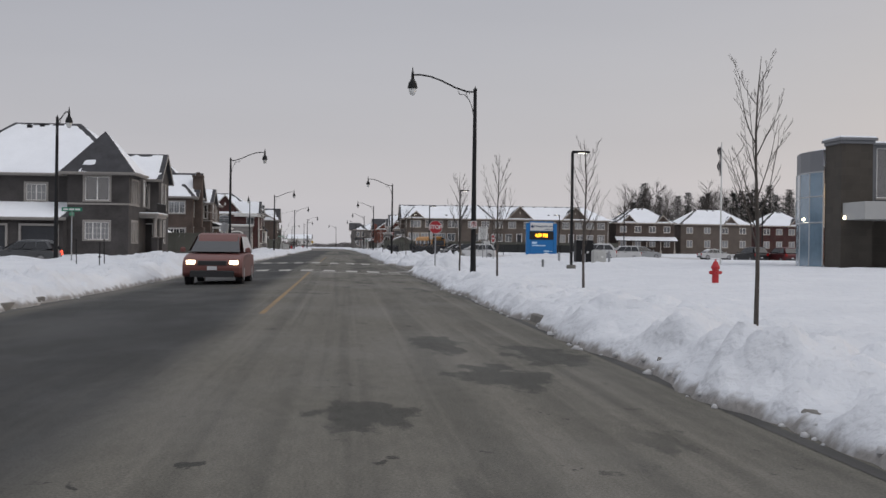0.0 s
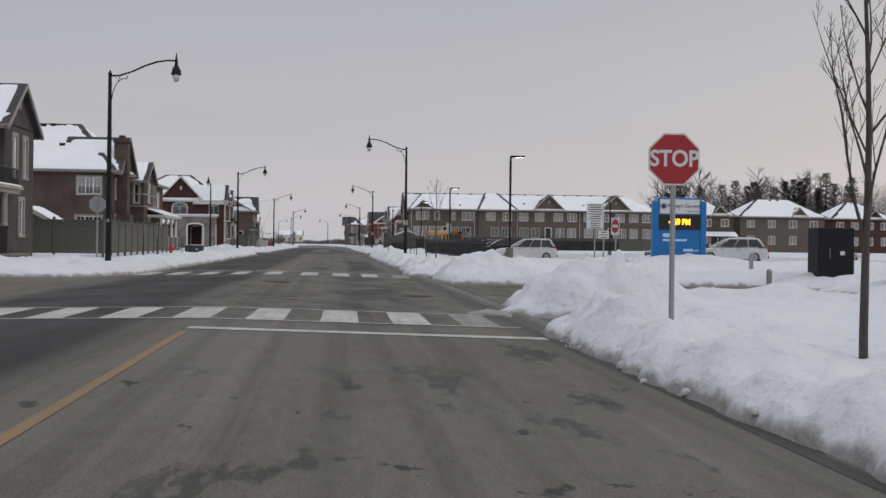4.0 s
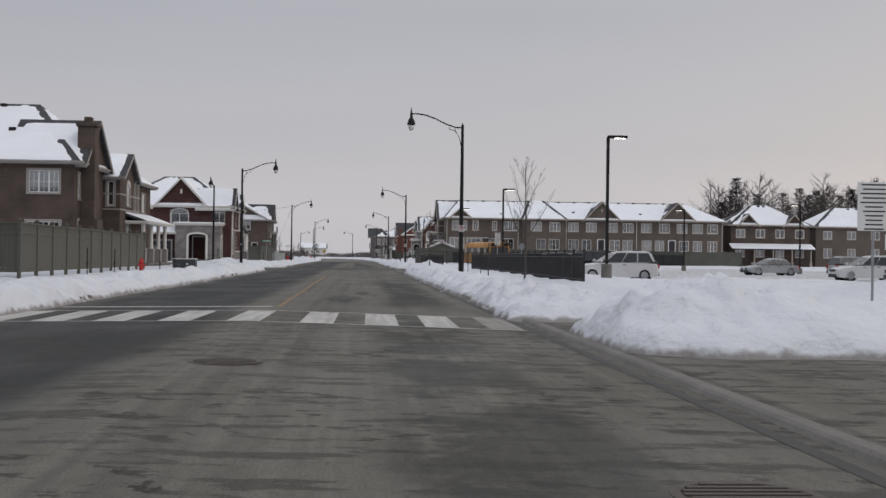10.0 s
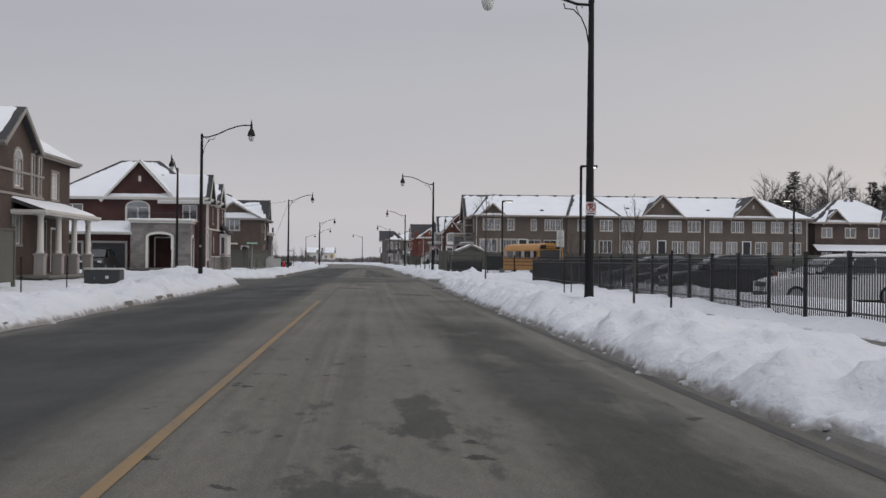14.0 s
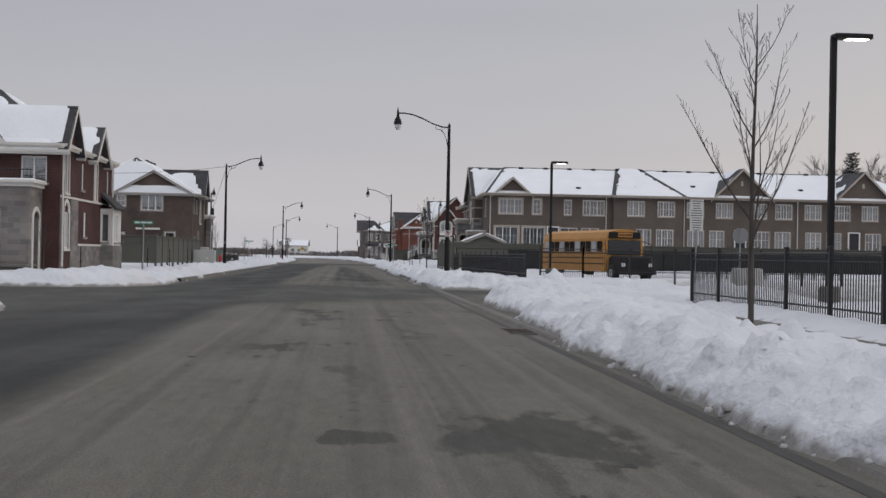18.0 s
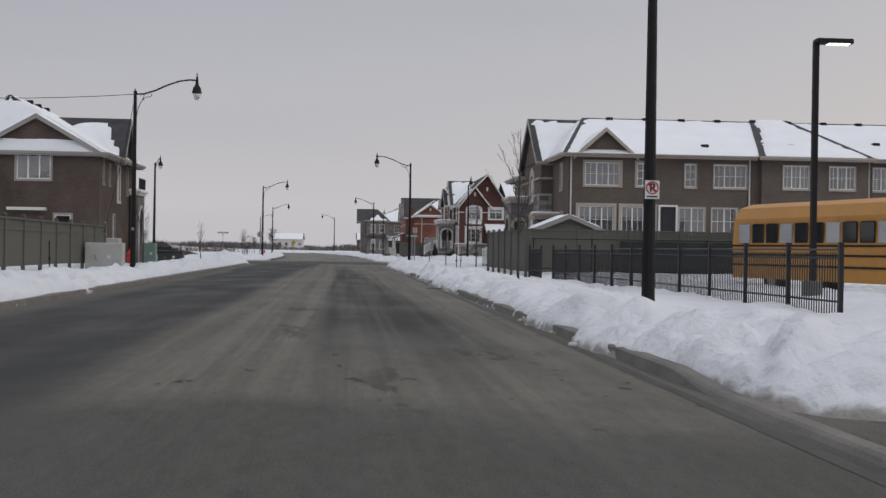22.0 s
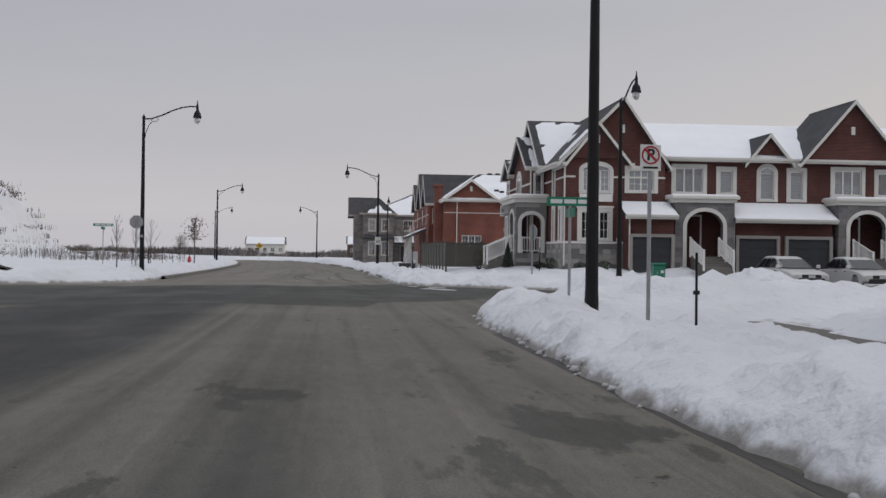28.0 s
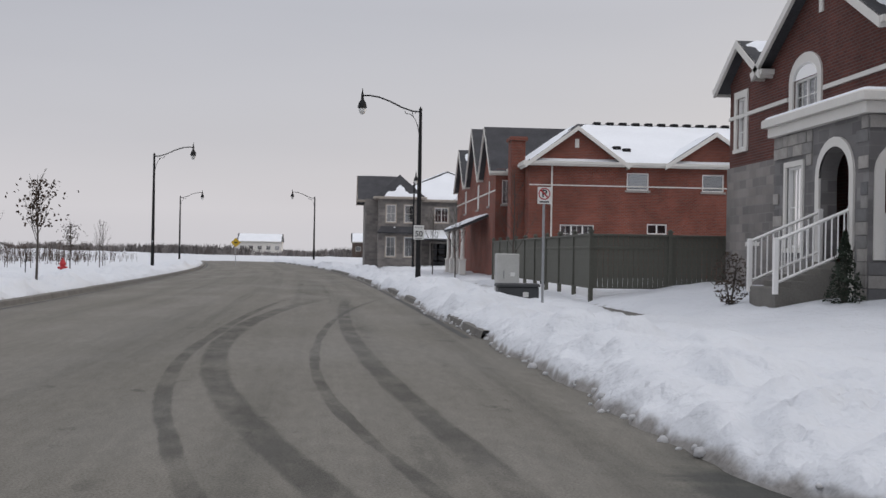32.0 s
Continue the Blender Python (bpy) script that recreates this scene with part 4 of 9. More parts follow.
def window(house, side, pos, a, z, w, h, cols=2, rows=2, trim=None, tw=0.14, blind=None, arch=0.0, sill=True, head=0.0):
    """A window in its opening: frame with bars, pane, blind or dark room sheet, flat surround and sill."""
    g = Geo()
    f = 0.055
    o = [(a - w / 2, z), (a + w / 2, z), (a + w / 2, z + h), (a - w / 2, z + h)]
    n_ = [(a - w / 2 + f, z + f), (a + w / 2 - f, z + f), (a + w / 2 - f, z + h - f), (a - w / 2 + f, z + h - f)]
    g.v += [place(side, pos, *p, d) for d in (-0.03, -0.10) for p in o + n_]
    for i in range(4):
        j = (i + 1) % 4
        g.f += [(i, j, 4 + j, 4 + i), (4 + i, 4 + j, 12 + j, 12 + i), (8 + i, 8 + j, 12 + j, 12 + i)]
    win = part("window", g, VINYL, house)

    def bar(name, u0, u1, v0, v1, d0, d1):
        b = Geo()
        slab(b, side, pos, u0, u1, v0, v1, d0, d1)
        part(name, b, VINYL, win)
    for i in range(1, cols):
        u = a - w / 2 + w * i / cols
        bar("mullion", u - 0.035, u + 0.035, z + f, z + h - f, -0.10, -0.035)
    if rows > 1:
        for c in range(cols):
            m = a - w / 2 + w * (c + 0.5) / cols
            if w / cols > 0.45:
                bar("glazing_bar", m - 0.011, m + 0.011, z + f, z + h - f, -0.085, -0.06)
        for r in range(1, rows):
            v = z + h * r / rows
            bar("glazing_bar", a - w / 2 + f, a + w / 2 - f, v - 0.011, v + 0.011, -0.086, -0.061)
    if arch:
        n = 10
        pts = [(a + w / 2 * math.cos(math.pi * i / n), z + h + arch * math.sin(math.pi * i / n)) for i in range(n + 1)]
        b = Geo()
        b.tube([place(side, pos, p[0], p[1], 0.02) for p in pts], 0.035, 4)
        part("arch_frame", b, VINYL, win)
    g = Geo()
    g.poly([place(side, pos, u, v, -0.075) for u, v in ((a - w / 2, z), (a + w / 2, z), (a + w / 2, z + h), (a - w / 2, z + h))])
    if arch:
        g.poly([place(side, pos, p[0], p[1], 0.012) for p in pts])
    part("pane", g, GLASS, win, "dark reflecting glass").visible_shadow = False
    g = Geo()
    back = blind if blind is not None else random.choice((BLIND, BLIND, ROOM_SHADE))
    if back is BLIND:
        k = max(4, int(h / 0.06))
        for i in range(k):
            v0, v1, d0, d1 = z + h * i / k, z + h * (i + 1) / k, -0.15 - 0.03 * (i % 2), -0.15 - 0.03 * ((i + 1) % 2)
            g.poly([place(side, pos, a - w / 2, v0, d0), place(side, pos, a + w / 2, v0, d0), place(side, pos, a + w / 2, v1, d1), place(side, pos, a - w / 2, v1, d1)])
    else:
        # No blind here: a flat sheet painted dark as the room's shade.
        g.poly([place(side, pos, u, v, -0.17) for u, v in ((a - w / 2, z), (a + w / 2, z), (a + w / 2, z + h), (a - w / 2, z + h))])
    if arch:
        g.poly([place(side, pos, p[0], p[1], 0.006) for p in pts])
    part("blind", g, back, win, "drawn pale blind" if back is BLIND else "dark sheet painted as the dim room behind the glass")
    if trim is not None:
        g = Geo()
        for s in (-1, 1):
            slab(g, side, pos, a + s * w / 2, a + s * (w / 2 + tw), z - (0 if sill else tw), z + h + (0 if arch else tw), 0.0, 0.045)
        if arch:
            out = [(a + (w / 2 + tw) * math.cos(math.pi * i / 10), z + h + (arch + tw) * math.sin(math.pi * i / 10)) for i in range(11)]
            inn = [(a + w / 2 * math.cos(math.pi * i / 10), z + h + arch * math.sin(math.pi * i / 10)) for i in range(11)]
            for i in range(10):
                q = [out[i], out[i + 1], inn[i + 1], inn[i]]
                for o in (0.045,):
                    g.poly([place(side, pos, u, v, o) for u, v in q])
                g.poly([place(side, pos, *out[i], 0.0), place(side, pos, *out[i + 1], 0.0), place(side, pos, *out[i + 1], 0.045), place(side, pos, *out[i], 0.045)])
                g.poly([place(side, pos, *inn[i], 0.0), place(side, pos, *inn[i + 1], 0.0), place(side, pos, *inn[i + 1], 0.045), place(side, pos, *inn[i], 0.045)])
        else:
            slab(g, side, pos, a - w / 2, a + w / 2, z + h, z + h + tw, 0.0, 0.045)
            if head:
                slab(g, side, pos, a - w / 2 - tw - 0.06, a + w / 2 + tw + 0.06, z + h + tw, z + h + tw + head, 0.0, 0.09)
        part("surround", g, trim, win)
    if sill:
        g = Geo()
        slab(g, side, pos, a - w / 2 - tw, a + w / 2 + tw, z - 0.11, z - 0.005, -0.05, 0.075)
        part("sill", g, trim or TRIM_GREY, win)
    return win


def block(house, x0, x1, y0, y1, z0, z1, mat, wins=(), sides="SNEW", label=""):
    """Four walls with their windows: each (side, middle, foot, width, height, options)."""
    for side in sides:
        pos = {"S": y0, "N": y1, "E": x1, "W": x0}[side]
        a0, a1 = (x0, x1) if side in "SN" else (y0, y1)
        mine = [q for q in wins if q[0] == side]
        wall_face(house, side, pos, a0, a1, z0, z1, mat, [q[1:5] for q in mine], label)
        for _, a, z, w, h, *opt in mine:
            window(house, side, pos, a, z, w, h, **(opt[0] if opt else {}))


def band(house, side, pos, a0, a1, z, mat, hgt=0.12, out=0.05, name="stone_band"):
    g = Geo()
    slab(g, side, pos, a0, a1, z, z + hgt, 0.0, out)
    return part(name, g, mat, house)


def gutter(house, p, q, mat=TRIM_WHITE, w=0.13):
    """A fascia board with a gutter along an eave from p to q."""
    p, q = Vector(p), Vector(q)
    d = (q - p).normalized()
    n = Vector((d.y, -d.x, 0))
    g = Geo()
    prof = [(-0.05, -0.20), (0.02, -0.20), (0.03, -0.12), (w, -0.10), (w + 0.02, 0.02), (-0.05, 0.02)]
    s = len(prof)
    for e in (p, q):
        g.v += [tuple(e + n * u + Vector((0, 0, v))) for u, v in prof]
    for i in range(s):
        j = (i + 1) % s
        g.f.append((i, j, s + j, s + i))
    g.f += [tuple(range(s - 1, -1, -1)), tuple(range(s, 2 * s))]
    return part("gutter", g, mat, house)


def downspout(house, x, y, z0, z1, mat=TRIM_WHITE):
    g = Geo()
    g.tube([(x, y, z0), (x, y, z1 - 0.15), (x, y, z1)], 0.045, 5)
    return part("downspout", g, mat, house)


def soffit(house, pts, mat=TRIM_WHITE):
    g = Geo()
    g.poly(pts)
    part("soffit", g, mat, house)


roof_seed = [40]


def roof_plane(house, e0, e1, t1, t0, cover=1.0, bare="", vents=()):
    """One slope: eave e0-e1, top t0-t1 (t0 = t1 for a triangle). Shingles below, a snow layer above with holes.
    cover: how much of it is under snow. bare: edges where shingles show: l, r, t, b."""
    e0, e1, t1, t0 = (Vector(p) for p in (e0, e1, t1, t0))
    nrm = (e1 - e0).cross((t0 + t1) / 2 - (e0 + e1) / 2).normalized()
    if nrm.z < 0:
        nrm = -nrm
    dn = -nrm * 0.14
    ring = [e0, e1, t1, t0] if (t1 - t0).length > 0.01 else [e0, e1, t1]
    g = Geo()
    g.poly(ring)
    g.poly([p + dn for p in reversed(ring)])
    for i in range(len(ring)):
        j = (i + 1) % len(ring)
        g.poly([ring[i], ring[j], ring[j] + dn, ring[i] + dn])
    roof = part("roof", g, SHINGLE, house)
    roof_seed[0] += 1
    if cover > 0.02:
        lw, lh = max((e1 - e0).length, (t1 - t0).length), ((t0 + t1) / 2 - (e0 + e1) / 2).length
        nu, nv = max(4, min(70, int(lw / 0.28))), max(4, min(40, int(lh / 0.28)))
        U, V = np.meshgrid(np.linspace(0, 1, nu + 1), np.linspace(0, 1, nv + 1))
        lo = np.array(e0)[None, None] * (1 - U[..., None]) + np.array(e1)[None, None] * U[..., None]
        hi = np.array(t0)[None, None] * (1 - U[..., None]) + np.array(t1)[None, None] * U[..., None]
        P = lo * (1 - V[..., None]) + hi * V[..., None]
        ww = (1 - V) * (e1 - e0).length + V * (t1 - t0).length
        dl, dr, dt, db = U * ww, (1 - U) * ww, (1 - V) * lh, V * lh
        n1 = fbm(U * lw * 0.35 + roof_seed[0] * 7.3, V * lh * 0.5 + roof_seed[0] * 3.1, 3, roof_seed[0])
        n2 = fbm(U * lw * 1.6, V * lh * 1.6, 3, roof_seed[0] + 5)
        cov = (cover - 0.5) * 1.5 + (n1 - 0.5) * 1.6 + 0.12
        for key, dd, wd in (("l", dl, 0.42), ("r", dr, 0.42), ("t", dt, 0.30), ("b", db, 0.35)):
            if key in bare:
                cov = np.minimum(cov, (dd - wd * (0.35 + 1.3 * n2)) * 2.2)
        edge = np.minimum(np.minimum(dl, dr), np.minimum(dt, db))
        hgt = np.where(cov > 0, 0.10 * np.clip(cov * 4, 0, 1) ** 0.6 * (0.75 + 0.5 * n2), -0.05)
        hgt = np.where(edge < 0.02, np.minimum(hgt, 0.02), hgt)
        Q = P + np.array(nrm)[None, None] * hgt[..., None]
        ob = sheet("roof_snow", Q[..., 0], Q[..., 1], Q[..., 2], U, V, ROOF_SNOW)
        attach(ob, house)
        ob["label"] = "white snow lying on the slope"
    for u, v in vents:
        p = (e0.lerp(e1, u)).lerp(t0.lerp(t1, u), v) + nrm * 0.05
        g = Geo()
        g.box(p.x - 0.2, p.x + 0.2, p.y - 0.2, p.y + 0.2, p.z - 0.1, p.z + 0.16, 0.03)
        part("roof_vent", g, BLACK_METAL, house)


def hip_roof(house, x0, x1, y0, y1, z, rise, over=0.4, cover=(1, 1, 1, 1), bare="lr", trim=TRIM_WHITE, vents=(), inset=None):
    """A hipped roof; its ridge runs along the longer side. cover: S, E, N, W."""
    x0, x1, y0, y1 = x0 - over, x1 + over, y0 - over, y1 + over
    w, d = x1 - x0, y1 - y0
    zt = z + rise
    if w >= d:
        k = inset if inset is not None else d / 2 * 0.9
        a, b = (x0 + k, (y0 + y1) / 2, zt), (x1 - k, (y0 + y1) / 2, zt)
        roof_plane(house, (x0, y0, z), (x1, y0, z), b, a, cover[0], bare, vents)
        roof_plane(house, (x1, y0, z), (x1, y1, z), b, b, cover[1], bare)
        roof_plane(house, (x1, y1, z), (x0, y1, z), a, b, cover[2], bare)
        roof_plane(house, (x0, y1, z), (x0, y0, z), a, a, cover[3], bare)
    else:
        k = inset if inset is not None else w / 2 * 0.9
        a, b = ((x0 + x1) / 2, y0 + k, zt), ((x0 + x1) / 2, y1 - k, zt)
        roof_plane(house, (x0, y0, z), (x1, y0, z), a, a, cover[0], bare)
        roof_plane(house, (x1, y0, z), (x1, y1, z), b, a, cover[1], bare, vents)
        roof_plane(house, (x1, y1, z), (x0, y1, z), b, b, cover[2], bare)
        roof_plane(house, (x0, y1, z), (x0, y0, z), a, b, cover[3], bare)
    soffit(house, [(x0, y0, z - 0.06), (x1, y0, z - 0.06), (x1, y1, z - 0.06), (x0, y1, z - 0.06)], trim)
    for p, q in (((x0, y0), (x1, y0)), ((x1, y0), (x1, y1)), ((x1, y1), (x0, y1)), ((x0, y1), (x0, y0))):
        gutter(house, (*p, z), (*q, z), trim)


def gable_roof(house, axis, a0, a1, b0, b1, z, rise, wall_mat, over=0.35, cover=(1, 1), bare="lr", trim=TRIM_WHITE, ends="01", slot=True, vents=(), eaves=True, mid=None):
    """Ridge along axis from a0 to a1; b0..b1 the span across it. ends: at which ends a gable wall is filled."""
    def pt(a, b, zz):
        return (a, b, zz) if axis == "x" else (b, a, zz)
    m, zt = (b0 + b1) / 2 if mid is None else mid, z + rise
    o0, o1 = a0 - over * ("0" in ends), a1 + over * ("1" in ends)
    zl, zr = z - over * rise / (m - b0), z - over * rise / (b1 - m)
    up = 0.16
    roof_plane(house, pt(o0, b0 - over, zl + up), pt(o1, b0 - over, zl + up), pt(o1, m, zt + up), pt(o0, m, zt + up), cover[0], bare, vents)
    roof_plane(house, pt(o1, b1 + over, zr + up), pt(o0, b1 + over, zr + up), pt(o0, m, zt + up), pt(o1, m, zt + up), cover[1], bare)
    for k, e, end, s in (("0", a0, o0, -1), ("1", a1, o1, 1)):
        if k not in ends:
            continue
        g = Geo()
        n = len(g.v)
        for ee in (e, e - s * 0.2):
            g.v += [pt(ee, b0, z), pt(ee, b1, z), pt(ee, m, zt)]
        g.f += [(0, 1, 2), (5, 4, 3), (0, 1, 4, 3), (1, 2, 5, 4), (2, 0, 3, 5)]
        part("gable_wall", g, wall_mat, house)
        # barge boards
        for bb, zl_ in ((b0 - over, zl), (b1 + over, zr)):
            g = Geo()
            for q0, q1 in ((0.02, -0.22),):
                pts = [pt(end, bb, zl_ + up + q0 - 0.02), pt(end, m, zt + up + q0 - 0.02), pt(end, m, zt + up + q1), pt(end, bb, zl_ + up + q1)]
                back = [tuple(Vector(p) + Vector(pt(-s * 0.06, 0, 0)) - Vector(pt(0, 0, 0))) for p in pts]
                front = [tuple(Vector(p) + Vector(pt(s * 0.02, 0, 0))) for p in pts]
                g.v += front + back
                g.f += [(0, 1, 2, 3), (7, 6, 5, 4), (0, 1, 5, 4), (1, 2, 6, 5), (2, 3, 7, 6), (3, 0, 4, 7)]
            part("barge_board", g, trim, house)
        if slot:
            g = Geo()
            zz = z + rise * 0.45
            c = [pt(e + s * 0.04, m - 0.1, zz), pt(e - s * 0.02, m + 0.1, zz + 0.42)]
            g.box(c[0][0], c[1][0], c[0][1], c[1][1], c[0][2], c[1][2])
            part("attic_slot", g, trim, house)
    if eaves:
        gutter(house, pt(o0, b0 - over, zl + up), pt(o1, b0 - over, zl + up), trim) if axis == "x" else gutter(house, pt(o1, b0 - over, zl + up), pt(o0, b0 - over, zl + up), trim)
        gutter(house, pt(o1, b1 + over, zr + up), pt(o0, b1 + over, zr + up), trim) if axis == "x" else gutter(house, pt(o0, b1 + over, zr + up), pt(o1, b1 + over, zr + up), trim)


def garage_door(house, side, pos, a, z, w, h, trim=TRIM_GREY):
    g = Geo()
    n = 4
    for i in range(n):
        slab(g, side, pos, a - w / 2, a + w / 2, z + h * i / n + 0.01, z + h * (i + 1) / n - 0.01, -0.16, -0.10)
        for c in range(4):
            u = a - w / 2 + w * (c + 0.5) / 4
            slab(g, side, pos, u - w * 0.095, u + w * 0.095, z + h * i / n + 0.09, z + h * (i + 1) / n - 0.09, -0.10, -0.085)
    door = part("garage_door", g, GARAGE_DARK, house, "dark panelled garage door")
    g = Geo()
    for s in (-1, 1):
        slab(g, side, pos, a + s * w / 2, a + s * (w / 2 + 0.16), z, z + h + 0.16, -0.15, 0.04)
    slab(g, side, pos, a - w / 2, a + w / 2, z + h, z + h + 0.16, -0.15, 0.04)
    part("door_surround", g, trim, door)


def entrance(house, side, pos, a, z, w=1.0, h=2.1, glazed=True):
    g = Geo()
    slab(g, side, pos, a - w / 2, a + w / 2, z, z + h, -0.14, -0.08)
    for v0, v1 in ((0.15, 0.75), (0.95, 1.9)):
        slab(g, side, pos, a - w * 0.32, a + w * 0.32, z + v0, z + v1, -0.08, -0.06)
    door = part("entrance_door", g, DOOR_DARK, house, "dark panelled entrance door")
    g = Geo()
    for s in (-1, 1):
        slab(g, side, pos, a + s * w / 2, a + s * (w / 2 + 0.1), z, z + h + 0.1, -0.14, 0.02)
    slab(g, side, pos, a - w / 2, a + w / 2, z + h, z + h + 0.1, -0.14, 0.02)
    part("door_frame", g, VINYL, door)
    g = Geo()
    p = place(side, pos, a + w * 0.4, z + 1.0, -0.04)
    g.lathe(p[0], p[1], [(0.03, p[2] - 0.03), (0.04, p[2]), (0.03, p[2] + 0.03)], 8)
    part("door_knob", g, STEEL, door)


def column(house, x, y, z0, z1, w=0.34, base=1.1, base_mat=None, mat=TRIM_WHITE):
    g = Geo()
    g.box(x - w * 0.62, x + w * 0.62, y - w * 0.62, y + w * 0.62, z0, z0 + base, 0.03)
    g.box(x - w * 0.72, x + w * 0.72, y - w * 0.72, y + w * 0.72, z0 + base - 0.1, z0 + base, 0.02)
    part("column_base", g, base_mat or mat, house)
    g = Geo()
    g.lathe(x, y, [(w * 0.5, z0 + base), (w * 0.48, z0 + base + 0.08), (w * 0.40, z0 + base + 0.12), (w * 0.36, z1 - 0.2), (w * 0.45, z1 - 0.14), (w * 0.5, z1)], 10)
    part("column", g, mat, house)


def arch_wall(house, side, pos, a0, a1, z0, z1, am, aw, spring, mat, thick=0.35, trim=None, foot=None, flat=0.8):
    """A wall with one arched opening of width aw round am; the arch springs at height spring."""
    foot = z0 if foot is None else foot
    n, r = 12, aw / 2
    arc = [(am - r * math.cos(math.pi * i / n), spring + r * flat * math.sin(math.pi * i / n)) for i in range(n + 1)]
    outline = [(a0, z0), (am - r, z0), (am - r, foot)] if foot > z0 else [(a0, z0), (am - r, z0)]
    g = Geo()
    # two piers, and the spandrel in strips
    slab(g, side, pos, a0, am - r, z0, z1, -thick, 0)
    slab(g, side, pos, am + r, a1, z0, z1, -thick, 0)
    for p, q in zip(arc[:-1], arc[1:]):
        for o in (0, -thick):
            g.poly([place(side, pos, p[0], p[1], o), place(side, pos, q[0], q[1], o), place(side, pos, q[0], z1, o), place(side, pos, p[0], z1, o)])
        g.poly([place(side, pos, p[0], p[1], 0), place(side, pos, q[0], q[1], 0), place(side, pos, q[0], q[1], -thick), place(side, pos, p[0], p[1], -thick)])
    if foot > z0:
        slab(g, side, pos, am - r, am + r, z0, foot, -thick, 0)
    wl_ = part("porch_wall", g, mat, house)
    if trim:
        g = Geo()
        ro = r + 0.2
        oarc = [(am - ro * math.cos(math.pi * i / n), spring + (r * flat + 0.2) * math.sin(math.pi * i / n)) for i in range(n + 1)]
        for i in range(n):
            g.poly([place(side, pos, *arc[i], 0.05), place(side, pos, *arc[i + 1], 0.05), place(side, pos, *oarc[i + 1], 0.05), place(side, pos, *oarc[i], 0.05)])
            g.poly([place(side, pos, *oarc[i], 0.05), place(side, pos, *oarc[i + 1], 0.05), place(side, pos, *oarc[i + 1], 0.0), place(side, pos, *oarc[i], 0.0)])
        for s in (-1, 1):
            slab(g, side, pos, am + s * r, am + s * ro, foot, spring, 0.0, 0.05)
        part("arch_trim", g, trim, wl_)
    return wl_


def flat_roof(house, x0, x1, y0, y1, z, thick=0.3, mat=TRIM_WHITE, snow=0.14):
    g = Geo()
    g.box(x0, x1, y0, y1, z, z + thick * 0.55, 0.02)
    g.box(x0 - 0.12, x1 + 0.12, y0 - 0.12, y1 + 0.12, z + thick * 0.55, z + thick, 0.03)
    part("cornice", g, mat, house)
    if snow:
        g = Geo()
        g.box(x0 - 0.08, x1 + 0.08, y0 - 0.08, y1 + 0.08, z + thick, z + thick + snow, 0.06)
        part("roof_snow", g, ROOF_SNOW, house, "white snow lying on the flat top")


def railing(house, p, q, h=0.9, mat=VINYL, step=0.13):
    """A white railing from p to q with balusters between two rails."""
    p, q = Vector(p), Vector(q)
    up = Vector((0, 0, h))
    g = Geo()
    g.tube([p + up, q + up], 0.035, 4)
    rail = part("railing", g, mat, house)
    g = Geo()
    g.tube([p + Vector((0, 0, 0.12)), q + Vector((0, 0, 0.12))], 0.03, 4)
    part("bottom_rail", g, mat, rail)
    k = max(2, int((q - p).length / step))
    g, g2 = Geo(), Geo()
    g.tube([(0, 0, 0.12), (0, 0, h)], 0.018, 4)
    g2.box(-0.05, 0.05, -0.05, 0.05, -0.1, h + 0.06, 0.012)
    thin, thick_ = g.mesh("baluster", mat), g2.mesh("newel_post", mat)
    for i in range(k + 1):
        b = part("baluster", thin, mat, rail) if 0 < i < k else part("newel_post", thick_, mat, rail)
        b.location = p.lerp(q, i / k)


def stairs(house, x, y, dx, dy, z0, z1, w, n=6, mat=CONCRETE):
    """Steps rising from z0 at (x, y) to z1 along (dx, dy)."""
    L_ = math.hypot(dx, dy)
    ux, uy = dx / L_, dy / L_
    for i in range(n):
        g = Geo()
        a, b = L_ * i / n, L_
        cx0, cy0, cx1, cy1 = x + ux * a - uy * w / 2, y + uy * a + ux * w / 2, x + ux * b + uy * w / 2, y + uy * b - ux * w / 2
        g.box(cx0, cx1, cy0, cy1, z0 + (z1 - z0) * i / n - (0.02 if i else 0.3), z0 + (z1 - z0) * (i + 1) / n, 0.015)
        part("step", g, mat, house)


def house_thing(label, x, y, category="house", name="house"):
    return thing(name, label, category, (x, y, 0.4), group="houses along the road")


def stone_material():
    """Split-faced grey blocks, each of its own shade."""
    m = material("ashlar_block", (0.26, 0.255, 0.25), 0.85, var=0.22, scale=5, fine=40, bump=0.6, dist=0.012)
    nt = m.node_tree
    info = nt.nodes.new("ShaderNodeObjectInfo")
    ramp = nt.nodes.new("ShaderNodeValToRGB")
    e = ramp.color_ramp.elements
    e[0].color, e[1].color = (0.45, 0.46, 0.48, 1), (1.3, 1.25, 1.18, 1)
    mid = e.new(0.55)
    mid.color = (0.95, 0.93, 0.90, 1)
    mul = nt.nodes.new("ShaderNodeMixRGB")
    mul.blend_type, mul.inputs[0].default_value = "MULTIPLY", 1.0
    b = nt.nodes["Principled BSDF"]
    src = b.inputs["Base Color"].links[0].from_socket
    nt.links.new(info.outputs["Random"], ramp.inputs[0])
    nt.links.new(src, mul.inputs[1])
    nt.links.new(ramp.outputs[0], mul.inputs[2])
    nt.links.new(mul.outputs[0], b.inputs["Base Color"])
    return m


ASHLAR = stone_material()
STONE_MESH = {}


